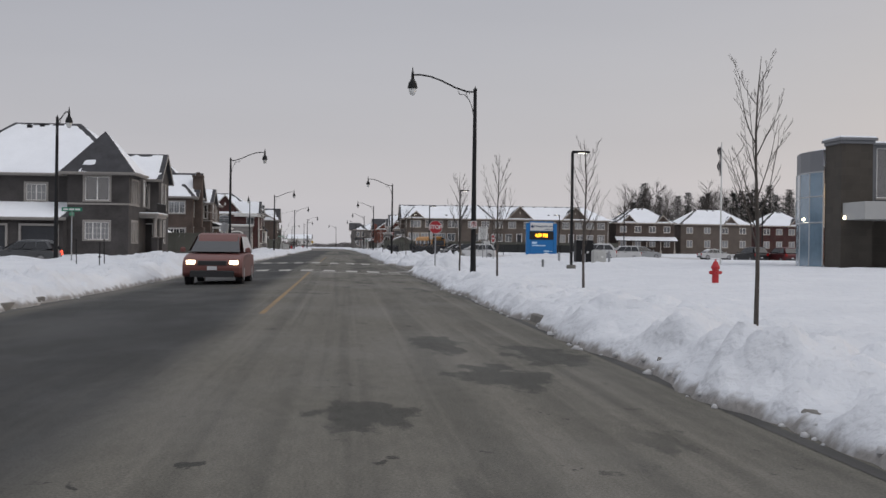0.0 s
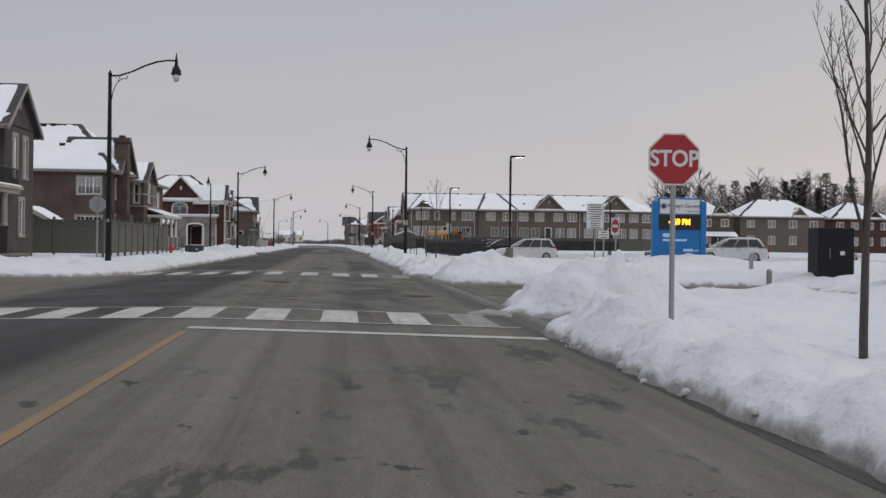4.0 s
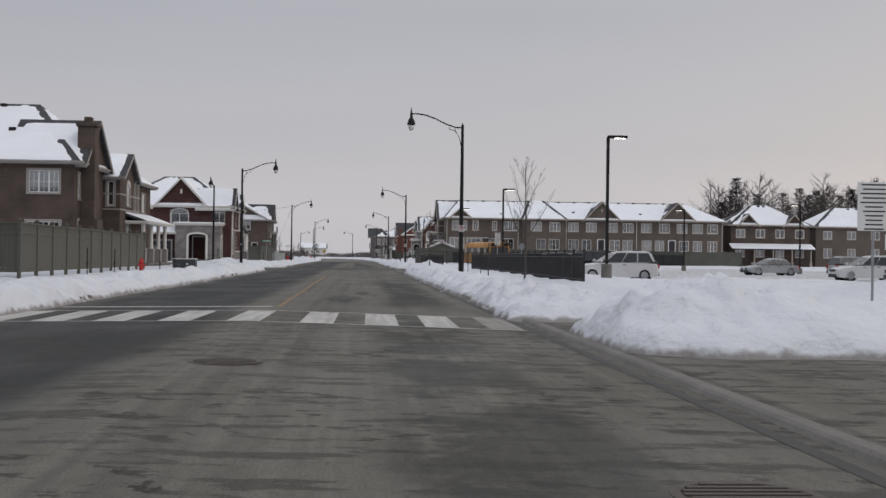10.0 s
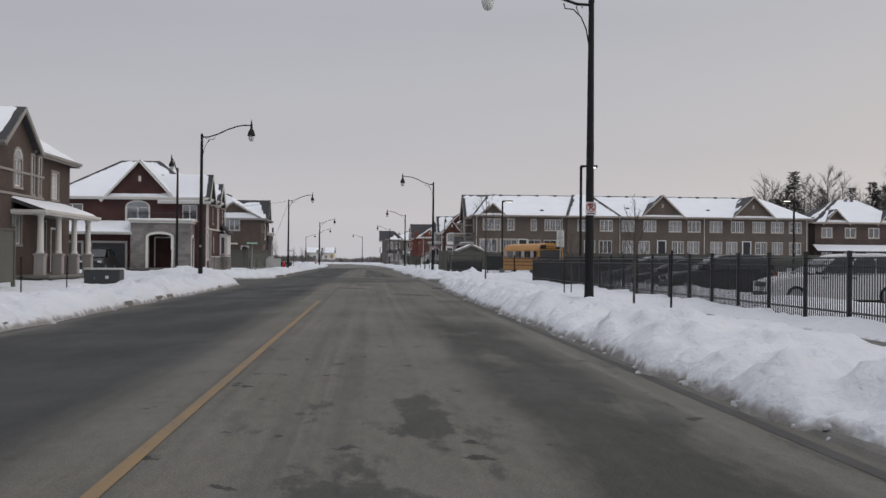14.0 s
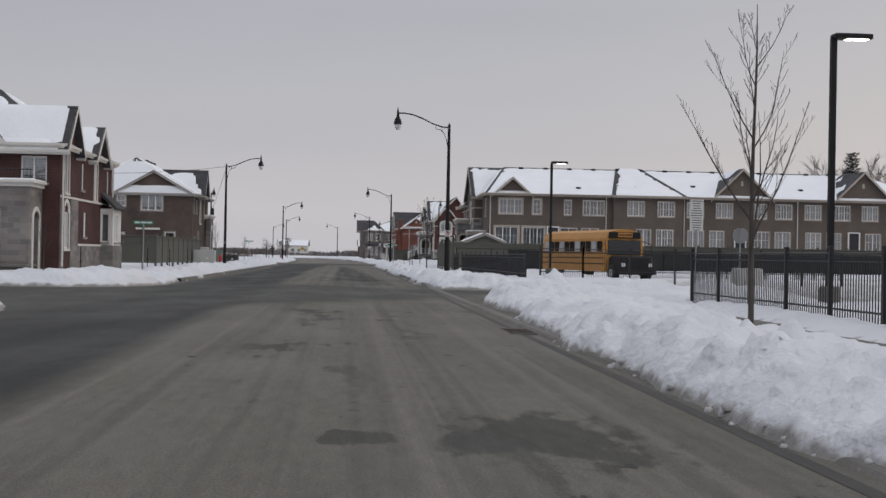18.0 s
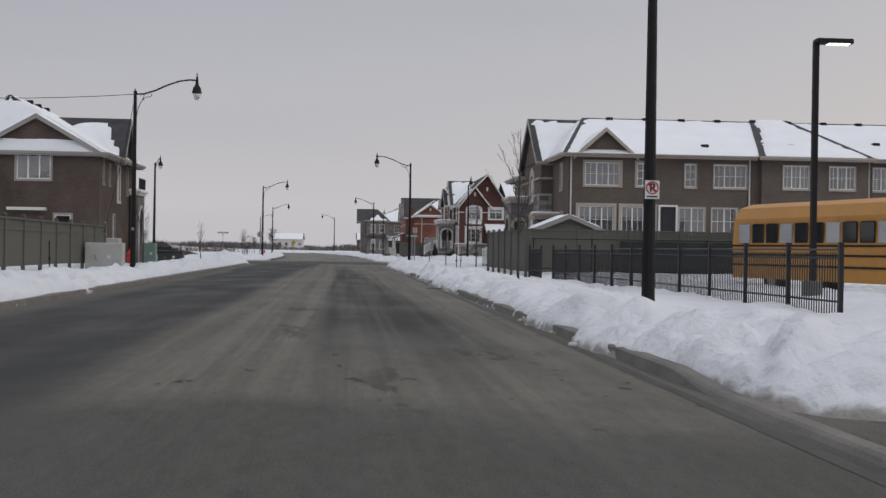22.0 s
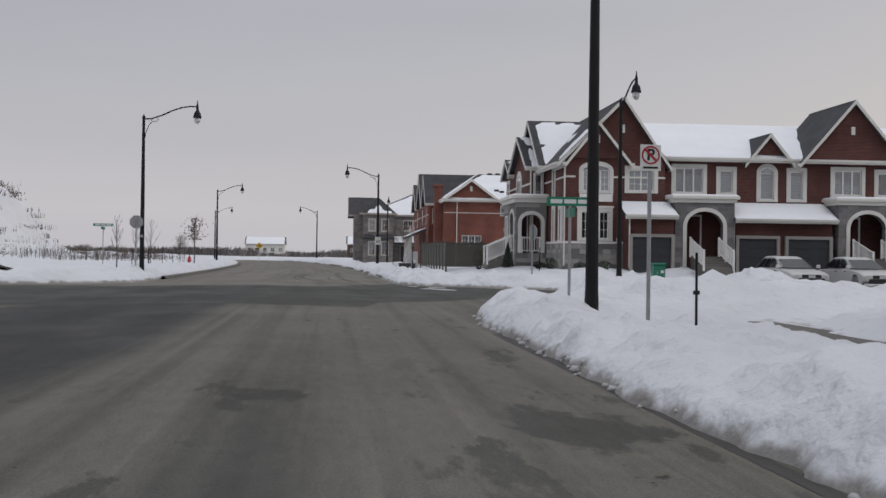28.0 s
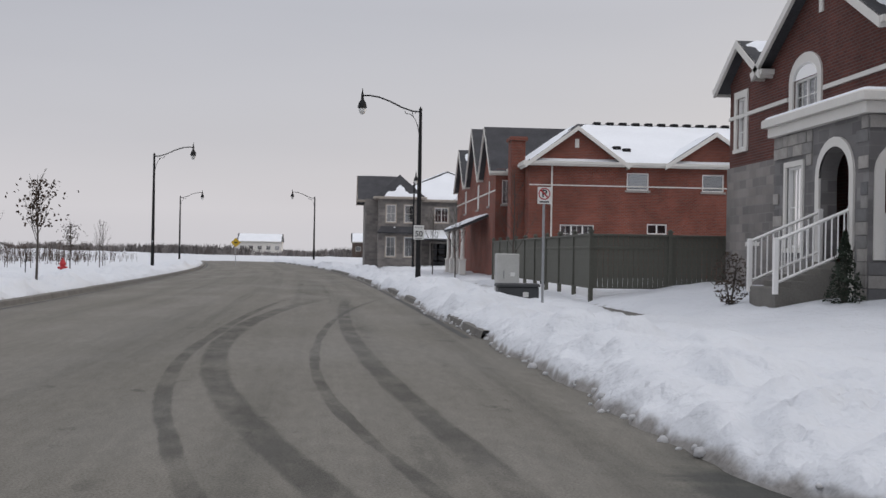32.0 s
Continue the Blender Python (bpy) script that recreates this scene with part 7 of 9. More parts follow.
shed("grey garden shed with a snowy roof behind the fence", 8.2, 11.4, 231.0, 233.4, 2.45, 0.65)
shed("small dark shed behind the yard fence", -20.8, -17.6, 118, 121, 2.2, 0.9)


# ---------------------------------------------------------------- vehicles
def paint(name, c, rough=0.28, metal=0.3):
    return material(name, c, rough, metal, var=0.08, scale=1.2, fine=8, bump=0.0, spec=0.5)


CAR_GLASS = material("tinted_car_glass", (0.015, 0.017, 0.02), 0.08, var=0.1, scale=1, fine=4, bump=0, spec=0.6)
TYRE = material("tyre_rubber", (0.02, 0.02, 0.02), 0.85, var=0.2, scale=8, fine=40, bump=0.2)
RIM = material("alloy_rim", (0.35, 0.35, 0.36), 0.35, 0.8, var=0.1, scale=6, fine=30, bump=0)
PLASTIC = material("dark_bumper_plastic", (0.025, 0.025, 0.027), 0.6, var=0.15, scale=4, fine=30, bump=0.05)
LENS = material("clear_lamp_lens", (0.55, 0.55, 0.56), 0.12, var=0.05, scale=4, fine=20, bump=0)
TAIL = material("red_tail_lens", (0.30, 0.012, 0.012), 0.2, var=0.05, scale=4, fine=20, bump=0)
TAIL_ON = glow("lit_tail_lamp", (1.0, 0.06, 0.03), 2.5)
HEAD_ON = glow("lit_headlamp", (1.0, 0.80, 0.50), 6.0)
PLATE = material("number_plate", (0.55, 0.56, 0.58), 0.5, var=0.05, scale=6, fine=20, bump=0)


def car(label, colour_mat, kind="suv", lights=False):
    """A car heading along +x, wheels on z = 0, its middle at the origin."""
    L_, W_, H_ = {"suv": (4.6, 1.85, 1.68), "sedan": (4.65, 1.8, 1.45), "van": (4.85, 1.95, 1.72), "hatch": (4.2, 1.76, 1.5)}[kind]
    # side outline of the body below the glass, front at +x
    k = L_ / 2
    belt = H_ * 0.60
    hood = {"suv": 0.30, "sedan": 0.30, "van": 0.24, "hatch": 0.28}[kind] * L_
    body = [(-k, 0.35), (-k + 0.03, belt - 0.18), (-k + 0.12, belt), (k - hood - 0.1, belt + 0.02), (k - 0.45, belt - 0.10), (k - 0.12, belt - 0.22), (k, 0.62), (k - 0.02, 0.32), (k - 0.25, 0.22), (-k + 0.2, 0.24)]
    roof = {"suv": [(-k + 0.10, belt), (-k + 0.45, H_ - 0.06), (-k + 0.8, H_), (k - hood - 1.15, H_ - 0.02), (k - hood - 0.75, H_ - 0.10), (k - hood + 0.12, belt)],
            "van": [(-k + 0.06, belt), (-k + 0.28, H_ - 0.06), (-k + 0.6, H_), (k - hood - 1.25, H_), (k - hood - 0.85, H_ - 0.08), (k - hood + 0.25, belt)],
            "hatch": [(-k + 0.08, belt), (-k + 0.5, H_ - 0.06), (-k + 0.9, H_), (k - hood - 1.1, H_), (k - hood - 0.7, H_ - 0.1), (k - hood + 0.15, belt)],
            "sedan": [(-k + 0.5, belt), (-k + 1.2, H_ - 0.04), (-k + 1.6, H_), (k - hood - 1.1, H_ - 0.01), (k - hood - 0.7, H_ - 0.1), (k - hood + 0.15, belt)]}[kind]
    root = thing("car", label, "car", group="parked cars" if not lights else "")
    # body: three sections across, fuller in the middle
    g = Geo()

    def loft(outline, ys, pull):
        # corners cut once, so that the outline runs round
        outline = [p for a, b in zip(outline, outline[1:] + outline[:1]) for p in ((a[0] * 0.8 + b[0] * 0.2, a[1] * 0.8 + b[1] * 0.2), (a[0] * 0.2 + b[0] * 0.8, a[1] * 0.2 + b[1] * 0.8))]
        n = len(outline)
        s = len(g.v)
        cx = sum(p[0] for p in outline) / n
        cz = min(p[1] for p in outline)
        for y, (fx, fz) in zip(ys, pull):
            g.v.extend((cx + (x - cx) * fx, y, cz + (z - cz) * fz) for x, z in outline)
        for i in range(len(ys) - 1):
            for j in range(n):
                q = (j + 1) % n
                g.f.append((s + i * n + j, s + i * n + q, s + (i + 1) * n + q, s + (i + 1) * n + j))
        g.f.append(tuple(s + n - 1 - j for j in range(n)))
        e = s + (len(ys) - 1) * n
        g.f.append(tuple(e + j for j in range(n)))
    hw = W_ / 2
    loft(body, (-hw, -hw + 0.10, -hw + 0.3, hw - 0.3, hw - 0.10, hw), ((0.955, 0.93), (0.985, 0.985), (1, 1), (1, 1), (0.985, 0.985), (0.955, 0.93)))
    shell = part("body", g, colour_mat, root)
    g = Geo()
    loft(roof, (-hw + 0.24, -hw + 0.32, hw - 0.32, hw - 0.24), ((0.95, 0.94), (1, 1), (1, 1), (0.95, 0.94)))
    for v in range(len(g.v)):
        x, y, z = g.v[v]
        if z < belt + 0.05:
            g.v[v] = (x, y * (hw - 0.06) / (hw - 0.24), z - 0.02)
    part("roof", g, colour_mat, root)
    # glass set into the roof part, slightly proud
    def pane(pts):
        q = Geo()
        q.poly(pts)
        part("window", q, CAR_GLASS, root, "dark tinted glass")
    yb, yt = hw - 0.055, hw - 0.225
    zt = H_ - 0.12
    rear, front = roof[0][0], roof[-1][0]
    rt, ft = roof[1][0] + 0.12, roof[-2][0] - 0.05
    cuts = [0.0, 0.34, 0.66, 1.0]
    for s in (-1, 1):
        for a, b in zip(cuts[:-1], cuts[1:]):
            x0, x1 = rear + 0.22 + (front - 0.30 - rear - 0.22) * a + 0.03, rear + 0.22 + (front - 0.30 - rear - 0.22) * b - 0.03
            t0, t1 = rt + (ft - rt) * a + 0.03, rt + (ft - rt) * b - 0.03
            pane([(x0, s * (yb + 0.012), belt + 0.05), (x1, s * (yb + 0.012), belt + 0.05), (t1, s * (yt + 0.02), zt), (t0, s * (yt + 0.02), zt)])
    pane([(front + 0.02, -yb + 0.1, belt + 0.04), (front + 0.02, yb - 0.1, belt + 0.04), (roof[-2][0] + 0.05, yt - 0.06, H_ - 0.13), (roof[-2][0] + 0.05, -yt + 0.06, H_ - 0.13)])
    pane([(rear - 0.02, -yb + 0.12, belt + 0.06), (rear - 0.02, yb - 0.12, belt + 0.06), (roof[1][0] - 0.03, yt - 0.06, H_ - 0.12), (roof[1][0] - 0.03, -yt + 0.06, H_ - 0.12)])
    # wheels
    R = 0.34
    for x in (k - 0.85, -k + 0.85):
        for s in (-1, 1):
            g = Geo()
            ys = [s * (hw - 0.20), s * (hw - 0.18), s * (hw - 0.02), s * (hw + 0.0)]
            rs = [R - 0.03, R, R, R - 0.03]
            g.tube([(x, y, R) for y in ys], rs, 18)
            tyre = part("tyre", g, TYRE, root)
            g = Geo()
            g.tube([(x, s * (hw - 0.015), R), (x, s * (hw + 0.008), R)], [R * 0.68, R * 0.62], 14)
            part("rim", g, RIM, tyre)
            g = Geo()
            g.tube([(x, s * (hw - 0.25), R + 0.02), (x, s * (hw - 0.022), R + 0.02)], [R + 0.07, R + 0.07], 18)
            part("wheel_arch", g, PLASTIC, root)
    for s in (-1, 1):
        g = Geo()
        g.box(k - 0.20, k - 0.015, s * (hw - 0.13), s * (hw - 0.42), belt - 0.37, belt - 0.24, 0.03)
        part("headlight", g, HEAD_ON if lights == "head" else LENS, root)
        g = Geo()
        g.box(-k - 0.012, -k + 0.10, s * (hw - 0.10), s * (hw - 0.34), belt - 0.30, belt - 0.02, 0.03)
        part("tail_light", g, TAIL_ON if lights == "tail" else TAIL, root)
        g = Geo()
        g.box(front - 0.12, front + 0.02, s * (hw + 0.02), s * (hw + 0.20), belt + 0.03, belt + 0.19, 0.04)
        part("mirror", g, colour_mat, root)
        for hx in (-0.35, 0.55):
            g = Geo()
            g.box(hx - 0.09, hx + 0.09, s * (hw - 0.03), s * (hw + 0.005), belt - 0.12, belt - 0.085)
            part("door_handle", g, PLASTIC, root)
    g = Geo()
    g.box(k - 0.10, k + 0.015, -hw + 0.25, hw - 0.25, 0.24, 0.46, 0.03)
    part("front_bumper", g, PLASTIC, root)
    g = Geo()
    g.box(k - 0.08, k + 0.005, -0.48, 0.48, belt - 0.40, belt - 0.25, 0.02)
    part("grille", g, PLASTIC, root)
    g = Geo()
    g.box(-k - 0.015, -k + 0.10, -hw + 0.15, hw - 0.15, 0.30, 0.50, 0.03)
    part("rear_bumper", g, PLASTIC, root)
    for x in (k + 0.012, -k - 0.022):
        g = Geo()
        g.box(x - 0.008, x + 0.012, -0.16, 0.16, 0.47, 0.60)
        part("number_plate", g, PLATE, root)
    return root


WHITE_P, SILVER_P, BLACK_P = paint("white_car_paint", (0.55, 0.55, 0.55), 0.3, 0.0), paint("silver_car_paint", (0.33, 0.34, 0.35)), paint("black_car_paint", (0.02, 0.02, 0.022))
MAROON_P, GREY_P, ORANGE_P = paint("maroon_car_paint", (0.09, 0.02, 0.022)), paint("grey_car_paint", (0.10, 0.105, 0.11)), paint("dusty_red_car_paint", (0.135, 0.05, 0.042), 0.5, 0.1)


def park(ob, x, y, deg, z=None):
    ob.matrix_basis = pose(x, y, at_snow(x, y) - 0.03 if z is None else z, 0, 0, deg)
    return ob


park(car("dusty red minivan with lit headlamps on the road", ORANGE_P, "van", "head"), -4.6, 45.0, -90, 0.02)
park(car("dark hatchback with lit red tail lamps on the side street", GREY_P, "hatch", "tail"), -19.5, 75.5, 178, -0.03)
suv_w = park(car("white sport utility vehicle parked behind the iron fence", WHITE_P, "suv"), 13.4, 131.5, 180)
lotcars = [("suv", SILVER_P, "silver sport utility vehicle in the snowy parking lot", 39.2, 160, 10), ("sedan", SILVER_P, "silver sedan in the snowy parking lot", 33.0, 163, 190), ("sedan", WHITE_P, "white sedan in the snowy parking lot", 48.5, 158, 5),
           ("suv", BLACK_P, "black sport utility vehicle in the snowy parking lot", 43, 128, 100), ("suv", MAROON_P, "maroon sport utility vehicle in the snowy parking lot", 45.6, 126, 100), ("sedan", WHITE_P, "white sedan beside the maroon vehicle in the lot", 48.5, 124, 100), ("sedan", GREY_P, "dark grey sedan in the snowy parking lot", 56, 122, 185),
           ("hatch", WHITE_P, "white hatchback at the lot's edge", 22.5, 112, 170), ("suv", WHITE_P, "white sport utility vehicle at the lot's edge", 31.5, 140, 178),
           ("suv", BLACK_P, "black sport utility vehicle behind the iron fence", 13.2, 143.5, 180), ("sedan", BLACK_P, "black sedan behind the iron fence", 13.2, 150.3, 178), ("suv", GREY_P, "dark grey vehicle behind the iron fence", 13.4, 157.2, 182)]
for kind, mat, lab, x, y, a in lotcars:
    park(car(lab, mat, kind), x, y, a)
park(car("white sedan parked on a driveway", WHITE_P, "sedan"), 19.4, 291.0, -84, -0.03)
park(car("white sport sedan parked on the next driveway", WHITE_P, "sedan"), 22.6, 290.6, -86, -0.03)
park(car("black sport utility vehicle parked before the garage", BLACK_P, "suv"), -21.5, 183.2, -90)
park(car("black car parked beyond the side street", BLACK_P, "sedan"), -20.5, 287, 175)


def school_bus():
    bus = thing("school_bus", "yellow school bus parked behind the iron fence", "bus")
    Y = material("school_bus_yellow", (0.44, 0.21, 0.045), 0.5, var=0.15, scale=0.8, fine=10, bump=0.03)
    g = Geo()
    sec = [(-1.2, 0.55), (-1.22, 1.6), (-1.15, 2.45), (-0.95, 2.80), (-0.5, 2.95), (0, 2.99), (0.5, 2.95), (0.95, 2.80), (1.15, 2.45), (1.22, 1.6), (1.2, 0.55)]
    g.extrude([(y, z) for y, z in sec], "x", -5.6, 3.4)
    part("body", g, Y, bus)
    g = Geo()
    g.box(3.4, 5.0, -1.0, 1.0, 0.5, 1.45, 0.12)
    part("hood", g, BLACK_METAL, bus, "black hood")
    g = Geo()
    g.box(4.95, 5.12, -1.15, 1.15, 0.4, 0.75, 0.03)
    part("front_bumper", g, BLACK_METAL, bus)
    g = Geo()
    g.box(4.9, 5.03, -0.6, 0.6, 0.8, 1.35, 0.02)
    part("grille", g, BLACK_METAL, bus)
    g = Geo()
    g.box(3.36, 3.44, -1.05, 1.05, 1.5, 2.35, 0.02)
    part("windscreen", g, CAR_GLASS, bus, "dark windscreen")
    g = Geo()
    g.box(3.38, 3.50, -1.0, 1.0, 2.45, 2.82, 0.03)
    part("lamp_panel", g, BLACK_METAL, bus)
    g = Geo()
    g.box(3.48, 3.54, -0.45, 0.45, 2.52, 2.78, 0.02)
    dest = part("destination_board", g, Y, bus)
    for y in np.arange(-0.36, 0.4, 0.12):
        g = Geo()
        g.box(3.541, 3.545, y - 0.04, y + 0.04, 2.59, 2.71)
        part("letter_bar", g, BLACK_METAL, dest)
    for s in (-1, 1):
        for i in range(11):
            g = Geo()
            x = -5.2 + i * 0.76
            g.box(x, x + 0.62, s * 1.205, s * 1.235, 1.68, 2.28, 0.03)
            part("window", g, CAR_GLASS if i % 3 else BLIND, bus)
        for z in (0.95, 1.28, 1.56):
            g = Geo()
            g.box(-5.6, 3.3, s * 1.2, s * 1.235, z, z + 0.06)
            part("black_stripe", g, BLACK_METAL, bus)
        for x in (4.1, -3.4):
            g = Geo()
            g.tube([(x, s * 0.85, 0.48), (x, s * 0.9, 0.48), (x, s * 1.15, 0.48), (x, s * 1.18, 0.48)], [0.44, 0.48, 0.48, 0.44], 18)
            t = part("tyre", g, TYRE, bus)
            g = Geo()
            g.tube([(x, s * 1.16, 0.48), (x, s * 1.2, 0.48)], [0.26, 0.2], 12)
            part("rim", g, RIM, t)
        g = Geo()
        g.tube([(3.4, s * 1.2, 2.3), (3.9, s * 1.45, 2.1), (4.0, s * 1.45, 1.6)], 0.025, 5)
        part("mirror_arm", g, BLACK_METAL, bus)
        g = Geo()
        g.box(4.85, 5.02, s * 0.72, s * 0.95, 0.85, 1.05, 0.03)
        part("headlight", g, LENS, bus)
    g = Geo()
    g.box(3.0, 3.06, 1.22, 1.3, 0.7, 2.3)
    part("entry_door", g, CAR_GLASS, bus)
    bus.matrix_basis = pose(13.6, 203.0, 0.02, 0, 0, -76)
    return bus


school_bus()


def mesh_fence(x0, x1, y, h):
    """Chain-link fence with a dark windscreen cloth."""
    f = thing("chain_link_fence", "tall black chain-link fence with dark windscreen cloth", "fence", (x0, y, 0.3))
    n = int((x1 - x0) / 2.6)
    for i in range(n + 1):
        x = x0 + (x1 - x0) * i / n
        g = Geo()
        g.tube([(x, y, 0.0), (x, y, h + 0.05)], 0.03, 6)
        part("post", g, BLACK_METAL, f)
    for z in (0.55, h):
        g = Geo()
        g.tube([(x0, y, z), (x1, y, z)], 0.022, 6)
        part("rail", g, BLACK_METAL, f)
    g = Geo()
    m = 60
    for i in range(m):
        a, b = x0 + 4 + (x1 - x0 - 4) * i / m, x0 + 4 + (x1 - x0 - 4) * (i + 1) / m
        o = [0.04 * math.sin(i * 1.7), 0.04 * math.sin((i + 1) * 1.7)]
        g.poly([(a, y + 0.05, 0.4), (b, y + 0.05, 0.4), (b, y + 0.05 + o[1], h - 0.05 - abs(o[1])), (a, y + 0.05 + o[0], h - 0.05 - abs(o[0]))])
    part("windscreen", g, material("black_windscreen_cloth", (0.022, 0.024, 0.024), 0.8, var=0.3, scale=0.8, fine=12, bump=0.2), f, "dark woven cloth")


mesh_fence(6.85, 42.0, 223.75, 1.9)


# ---------------------------------------------------------------- lot lights, signs, boxes
LED_ON = glow("lit_lamp_panel", (1.0, 0.93, 0.80), 4.0)


def lot_light(on=True, h=6.5):
    l = thing("lot_light", "tall black square pole with a flat lit lamp head" if on else "black lot light pole", "lamp post", group="parking lot lights")
    g = Geo()
    g.box(-0.065, 0.065, -0.065, 0.065, 0.3, h)
    part("pole", g, BLACK_METAL, l)
    g = Geo()
    g.lathe(0, 0, [(0.25, -0.4), (0.25, 0.55), (0.22, 0.6)], 12)
    part("footing", g, CONCRETE, l)
    g = Geo()
    g.box(-0.02, 0.9, -0.17, 0.17, h - 0.03, h + 0.09, 0.02)
    part("lamp_head", g, BLACK_METAL, l)
    g = Geo()
    g.box(0.3, 0.82, -0.13, 0.13, h - 0.04, h - 0.032)
    part("light_panel", g, LED_ON if on else LENS, l, "bright lamp panel")
    return l


ll = lot_light()
for i, (x, y, lift) in enumerate(((11.5, 64.6, -0.12), (10.75, 120.8, 0.42), (10.3, 160.1, 0.14), (9.95, 198.5, 0.1))):
    m = pose(x, y, lift, 0, 0, 0)
    if i:
        copy_thing(ll, m)
    else:
        ll.matrix_basis = m
for x, y in ((52, 150), (40, 175), (33, 190)):
    copy_thing(ll, pose(x, y, 0.0, 0, 0, 180))

SIGN_WHITE = material("white_sign_sheet", (0.62, 0.62, 0.60), 0.5, var=0.05, scale=3, fine=20, bump=0)
SIGN_RED = material("red_sign_sheet", (0.33, 0.022, 0.03), 0.45, var=0.08, scale=3, fine=20, bump=0)
SIGN_BACK = material("bare_sign_back", (0.30, 0.30, 0.30), 0.45, 0.5, var=0.1, scale=3, fine=20, bump=0)
SIGN_GREEN = material("green_sign_sheet", (0.012, 0.17, 0.10), 0.5, var=0.08, scale=3, fine=20, bump=0)
SIGN_BLACK = material("black_sign_ink", (0.015, 0.015, 0.015), 0.5, var=0.1, scale=3, fine=20, bump=0)
SIGN_YELLOW = material("yellow_sign_sheet", (0.55, 0.36, 0.03), 0.5, var=0.08, scale=3, fine=20, bump=0)


def text(name, body, size, mat, parent, x, y, z, rz=0, bold=0.0, sx=1.0):
    """Lettering facing -y when rz is 0, centred at the place, as a mesh."""
    cu = bpy.data.curves.new(name, "FONT")
    cu.body, cu.size, cu.align_x, cu.align_y, cu.extrude, cu.offset = body, size, "CENTER", "CENTER", 0.002, bold
    tmp = bpy.data.objects.new(name, cu)
    me = bpy.data.meshes.new_from_object(tmp)
    bpy.data.objects.remove(tmp)
    bpy.data.curves.remove(cu)
    me.transform(pose(x, y, z, 90, 0, rz) @ Matrix.Diagonal((sx, 1, 1, 1)))
    me.materials.clear()
    me.materials.append(mat)
    ob = new(name, me)
    if parent:
        ob.parent = parent
    return ob


def plate(g, pts, y0, y1):
    """A flat outline of (x, z) between y0 and y1."""
    g.extrude(pts, "y", y0, y1)


def sign_post(root, h, r=0.03, mat=STEEL, bottom=-0.5):
    g = Geo()
    g.tube([(0, 0.03, bottom), (0, 0.03, h)], r, 6)
    part("post", g, mat, root)


def octagon(cx, cz, r):
    return [(cx + r * math.cos(math.pi / 8 + i * math.pi / 4), cz + r * math.sin(math.pi / 8 + i * math.pi / 4)) for i in range(8)]


def stop_sign(label, x, y, deg, zc=2.25):
    s = thing("stop_sign", label, "road sign")
    z0 = 0.0
    sign_post(s, zc + 0.25, 0.032)
    g = Geo()
    plate(g, octagon(0, zc, 0.325), -0.010, 0.0)
    face = part("border", g, SIGN_WHITE, s)
    g = Geo()
    plate(g, octagon(0, zc, 0.305), -0.014, -0.010)
    part("face", g, SIGN_RED, face)
    text("lettering", "STOP", 0.26, SIGN_WHITE, face, 0, -0.017, zc, 0, 0.006, 0.92)
    g = Geo()
    plate(g, octagon(0, zc, 0.325), 0.0, 0.004)
    part("back", g, SIGN_BACK, face, "bare metal back")
    s.matrix_basis = pose(x, y, 0, 0, 0, deg)
    return s


def ring(g, cx, cz, r0, r1, y0, y1, n=24):
    for i in range(n):
        a, b = 2 * math.pi * i / n, 2 * math.pi * (i + 1) / n
        q = [(cx + r0 * math.cos(a), cz + r0 * math.sin(a)), (cx + r1 * math.cos(a), cz + r1 * math.sin(a)), (cx + r1 * math.cos(b), cz + r1 * math.sin(b)), (cx + r0 * math.cos(b), cz + r0 * math.sin(b))]
        g.poly([(u, y0, v) for u, v in q])


def no_parking(label, x, y, zc, deg=0, own_post=True, size=0.3):
    s = thing("no_parking_sign", label, "road sign", group="no parking signs")
    if own_post:
        sign_post(s, zc + 0.15)
    g = Geo()
    g.box(-size / 2, size / 2, -0.012, -0.004, zc - size * 0.62, zc + size * 0.62, 0.004)
    f = part("panel", g, SIGN_WHITE, s)
    text("lettering", "P", size * 0.75, SIGN_BLACK, f, 0, -0.015, zc + size * 0.12, 0, 0.006)
    g = Geo()
    ring(g, 0, zc + size * 0.12, size * 0.36, size * 0.44, -0.018, -0.015)
    part("red_ring", g, SIGN_RED, f)
    g = Geo()
    q = size * 0.28
    g.poly([(-q - 0.012, -0.0185, zc + size * 0.12 + q - 0.012), (-q + 0.012, -0.0185, zc + size * 0.12 + q + 0.012), (q + 0.012, -0.0185, zc + size * 0.12 - q + 0.012), (q - 0.012, -0.0185, zc + size * 0.12 - q - 0.012)])
    part("red_slash", g, SIGN_RED, f)
    g = Geo()
    g.box(-size * 0.36, size * 0.36, -0.0145, -0.012, zc - size * 0.52, zc - size * 0.42)
    part("letter_bar", g, SIGN_BLACK, f)
    s.matrix_basis = pose(x, y, 0, 0, 0, deg)
    return s


stop_sign("red stop sign on a steel post in the snow", 3.85, 57.8, 0)
stop_sign("stop sign seen from its bare back beside the street lamp", -9.15, 89.6, 180, 2.55)
stop_sign("stop sign facing the side street", 14.2, 178.5, 150, 2.3)
stop_sign("stop sign at the side street seen from its bare back", 6.2, 284.0, 112, 2.2)
stop_sign("stop sign mounted by the lamp post at the side street", -10.9, 292.7, 180, 2.6)
no_parking("white no parking sign fixed to the lamp post", 4.72, 48.95, 2.22, 0, False, 0.23)
no_parking("white no parking sign fixed to the dark lamp post", 4.05, 122.25, 2.6, 0, False, 0.25)
no_parking("white no parking sign fixed high on the lamp post", 3.42, 188.85, 2.35, 0, False, 0.24)
no_parking("white no parking sign on a steel post in the snow", 2.95, 253.5, 2.65, 0)
